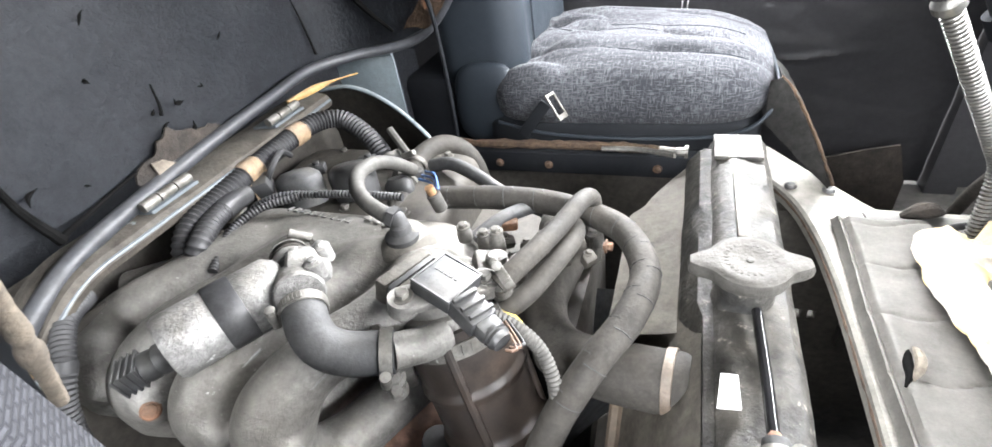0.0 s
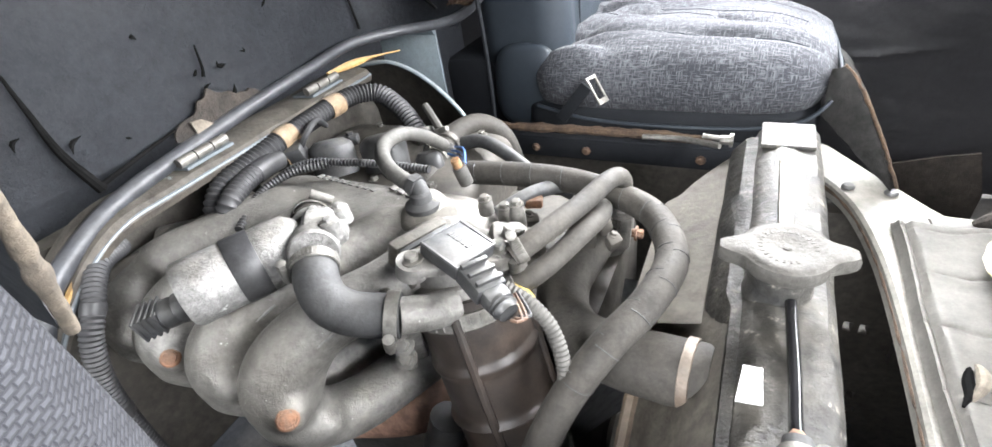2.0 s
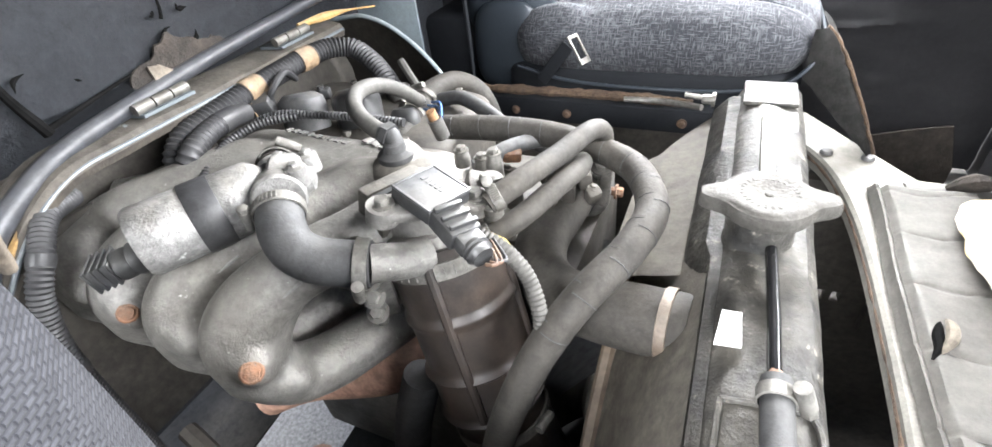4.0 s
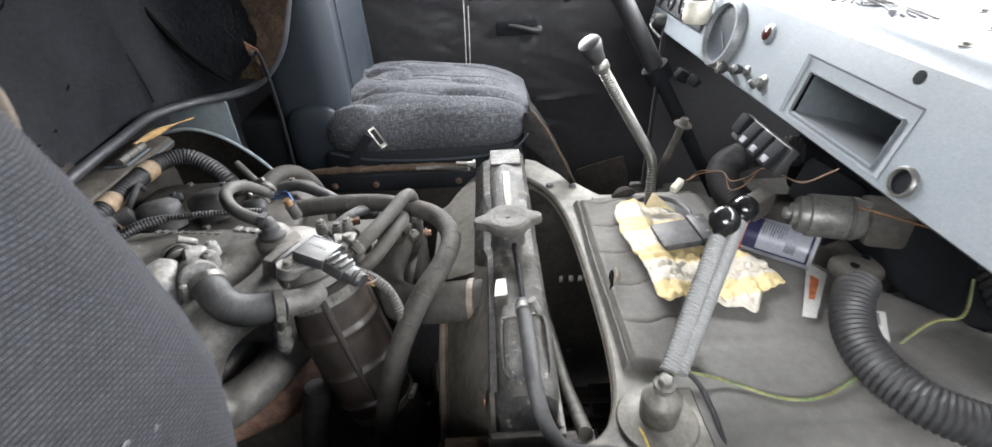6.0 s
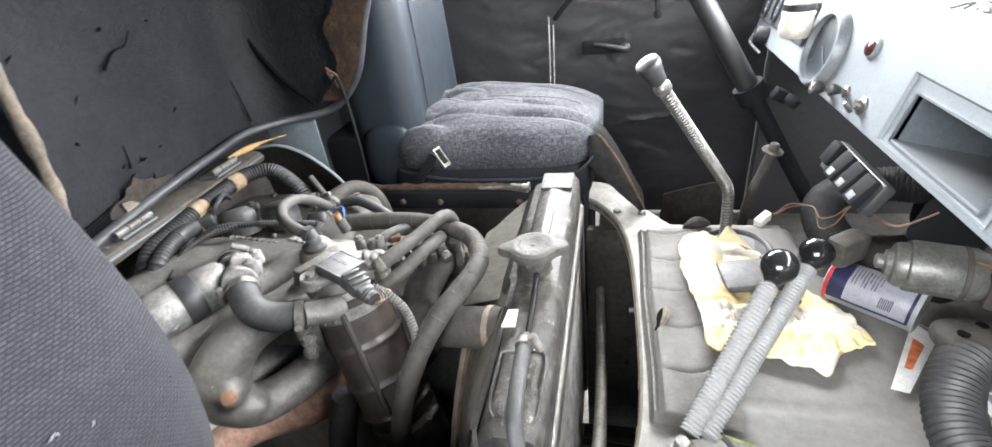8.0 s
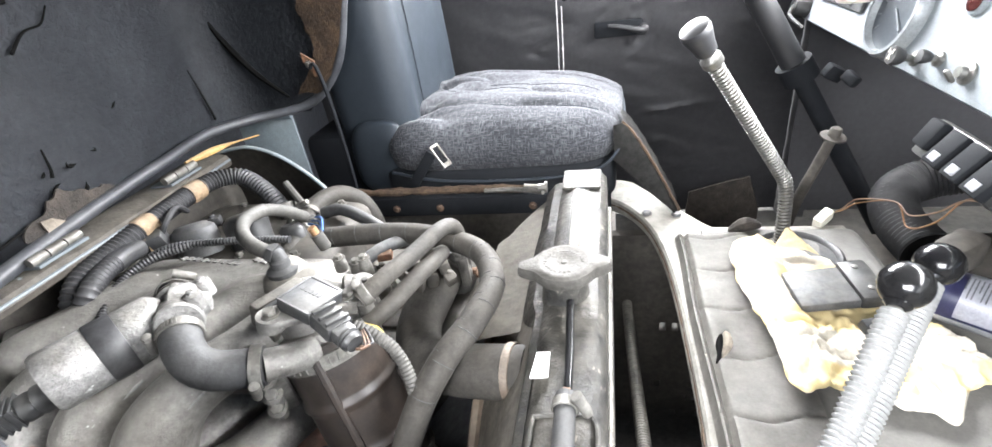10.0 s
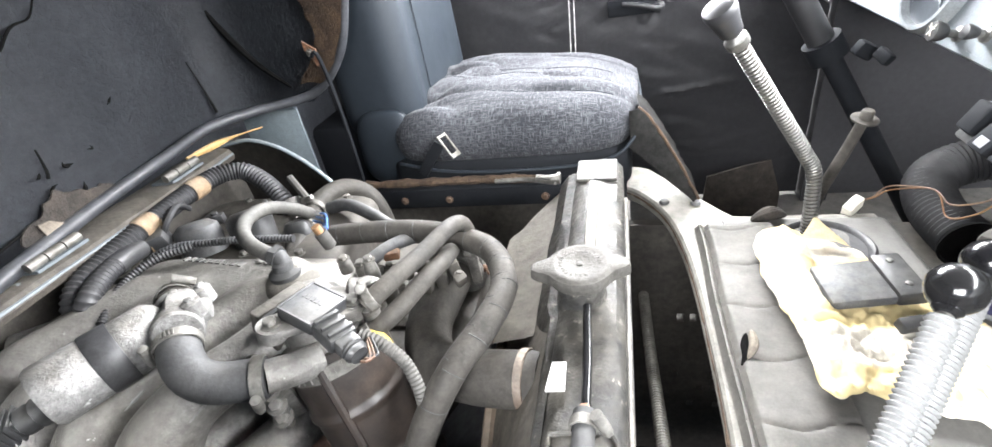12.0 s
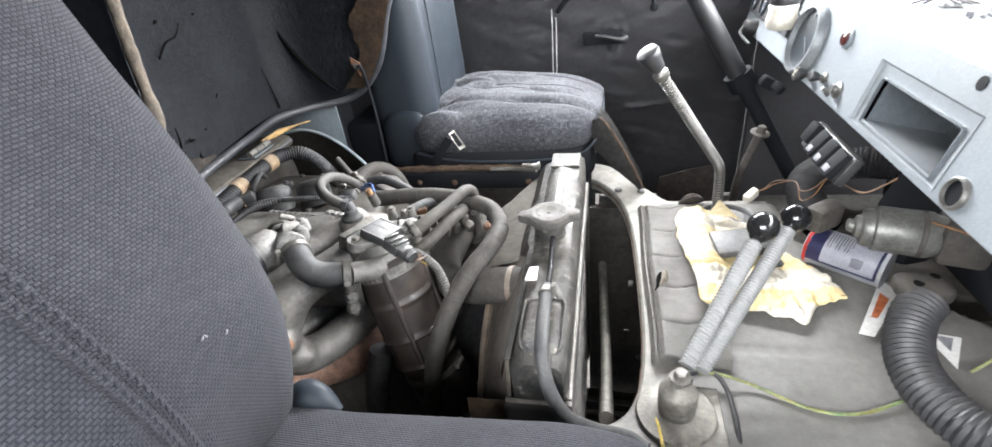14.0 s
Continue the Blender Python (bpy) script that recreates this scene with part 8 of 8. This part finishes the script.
for i, (pts, r, mt, lab) in enumerate((
    ([(-0.54, 0.335, 1.315), (-0.48, 0.388, 1.352), (-0.42, 0.412, 1.350), (-0.36, 0.424, 1.346), (-0.31, 0.430, 1.342)], 0.0055, M_CORR, "thin black corrugated harness across the manifold"),
    ([(-0.47, 0.275, 1.335), (-0.49, 0.330, 1.345), (-0.475, 0.372, 1.352), (-0.44, 0.402, 1.352)], 0.0055, M_CORR, "thin black corrugated harness beside the manifold"),
    ([(-0.60, 0.165, 1.31), (-0.565, 0.205, 1.324), (-0.540, 0.250, 1.332), (-0.520, 0.30, 1.335), (-0.510, 0.335, 1.334)], 0.0095, M_HOSE, "thin dusty hose with a crimped end"),
)):
    hose("wiring_conduit", lab, pts, r, mt, ribs=0.0045 if mt is M_CORR else 0, depth=0.0012 if mt is M_CORR else 0, n=10, piece="conduit", cat="cable")
bm = bmesh.new()
tube(bm, [(-0.62, 0.20, 1.285), (-0.57, 0.20, 1.295), (-0.52, 0.215, 1.300), (-0.47, 0.235, 1.315)], lambda s: 0.010 + 0.004 * math.sin(s * 9), 10)
tagged(part("taped_harness", bm, M_HOSE), "wiring harness wrapped in frayed dusty tape", "cable")
bm = bmesh.new()
tube(bm, [(-0.60, 0.255, 1.300), (-0.55, 0.290, 1.300), (-0.50, 0.320, 1.295)], 0.026, 18)
part("rear_pipe", bm, M_ALU, engine)
h = hose("main_conduit", "thick black corrugated conduit along the bay's rear lip", [(-0.511, 0.283, 1.280), (-0.518, 0.285, 1.315), (-0.528, 0.294, 1.340), (-0.534, 0.318, 1.356), (-0.536, 0.355, 1.361), (-0.536, 0.407, 1.365), (-0.536, 0.461, 1.368), (-0.536, 0.521, 1.369), (-0.528, 0.572, 1.369), (-0.503, 0.600, 1.362), (-0.466, 0.595, 1.343), (-0.434, 0.580, 1.321), (-0.417, 0.568, 1.302)], 0.0150, M_CORR, ribs=0.0065, depth=0.0024, n=16, piece="conduit", cat="cable")
for q, d in (((-0.536, 0.430, 1.3665), (0.0, 1, 0.05)), ((-0.535, 0.532, 1.369), (0.08, 1, 0.0))):
    bm = bmesh.new()
    lathe(bm, [(0.0158, -0.014), (0.0168, -0.004), (0.0162, 0.006), (0.0158, 0.013)], axis(q, Vector(q) + Vector(d)), 18, cap=False)
    part("tape_wrap", bm, M_TAN, h, "brown frayed tape")
bm = bmesh.new()
rings(bm, [[Vector((-0.521 + 0.012 * t - 0.012 * t * t, 0.420 - 0.012 * t + w, 1.358 - 0.034 * math.sin(1.5 * t) + 0.006 * t * t)) for w in (-0.011 + 0.006 * t, 0.0, 0.012 - 0.004 * t)] for t in [k / 10 for k in range(11)]], closed_ring=False)
bmesh.ops.solidify(bm, geom=bm.faces[:], thickness=0.0012)
part("loose_tape", bm, M_TAN, h, "loose curled tape end")
t2 = hose("taped_branch", "corrugated branch conduit wrapped in black tape", [(-0.508, 0.286, 1.335), (-0.503, 0.300, 1.352), (-0.512, 0.335, 1.358), (-0.520, 0.372, 1.356), (-0.528, 0.400, 1.350)], 0.0130, M_CORR, ribs=0.006, depth=0.0018, n=16, piece="conduit", cat="cable")
bm = bmesh.new()
tube(bm, [(-0.516, 0.352, 1.3575), (-0.520, 0.372, 1.356), (-0.528, 0.400, 1.350)], 0.0136, 14)
part("tape_wrap", bm, M_TAPE, t2)
bm = bmesh.new()
tube(bm, [(-0.415, 0.571, 1.317), (-0.404, 0.562, 1.300)], 0.0172, 14, smooth=False)
part("end_collar", bm, M_HOSE_G, h)
sd_ = hose("side_conduit", "black corrugated conduit down the bay's rear corner", [(-0.575, 0.205, 1.345), (-0.548, 0.168, 1.350), (-0.522, 0.136, 1.330), (-0.516, 0.112, 1.295), (-0.520, 0.098, 1.22), (-0.525, 0.095, 1.05)], 0.0110, M_CORR, ribs=0.005, depth=0.0016, n=14, piece="conduit", cat="cable")
for q, d in (((-0.522, 0.136, 1.330), (0.1, -0.5, -0.6)), ((-0.520, 0.098, 1.22), (-0.02, -0.1, -1))):
    bm = bmesh.new()
    lathe(bm, [(0.0108, -0.007), (0.0118, 0.0), (0.0108, 0.007)], axis(q, Vector(q) + Vector(d)), 16, cap=False)
    part("tape_wrap", bm, M_TAPE, sd_)
hose("stay_tube", "short grey tube leaning behind the tee", [(-0.420, 0.600, 1.345), (-0.385, 0.575, 1.322), (-0.35, 0.55, 1.30)], 0.006, M_HOSE_G, n=8)
bt = thing("temperature_sensor", (-0.262, 0.438, 1.33), "brass-tipped temperature sensor with a white connector", "sensor")
bm = bmesh.new()
tube(bm, [(-0.262, 0.432, 1.328), (-0.266, 0.428, 1.352)], 0.0085, 12, smooth=False)
part("connector", bm, M_HOSE_G, bt)
bm = bmesh.new()
tube(bm, [(-0.266, 0.428, 1.350), (-0.268, 0.426, 1.362)], 0.0055, 10, smooth=False)
part("tip", bm, M_BRASS, bt)
for k in range(3):
    bm = bmesh.new()
    tube(bm, [(-0.268, 0.44 + 0.003 * k, 1.345), (-0.29, 0.47 + 0.006 * k, 1.338 + 0.003 * k), (-0.32, 0.49 + 0.01 * k, 1.33)], 0.0016, 6)
    part("wire", bm, M_BLUEWIRE, bt)
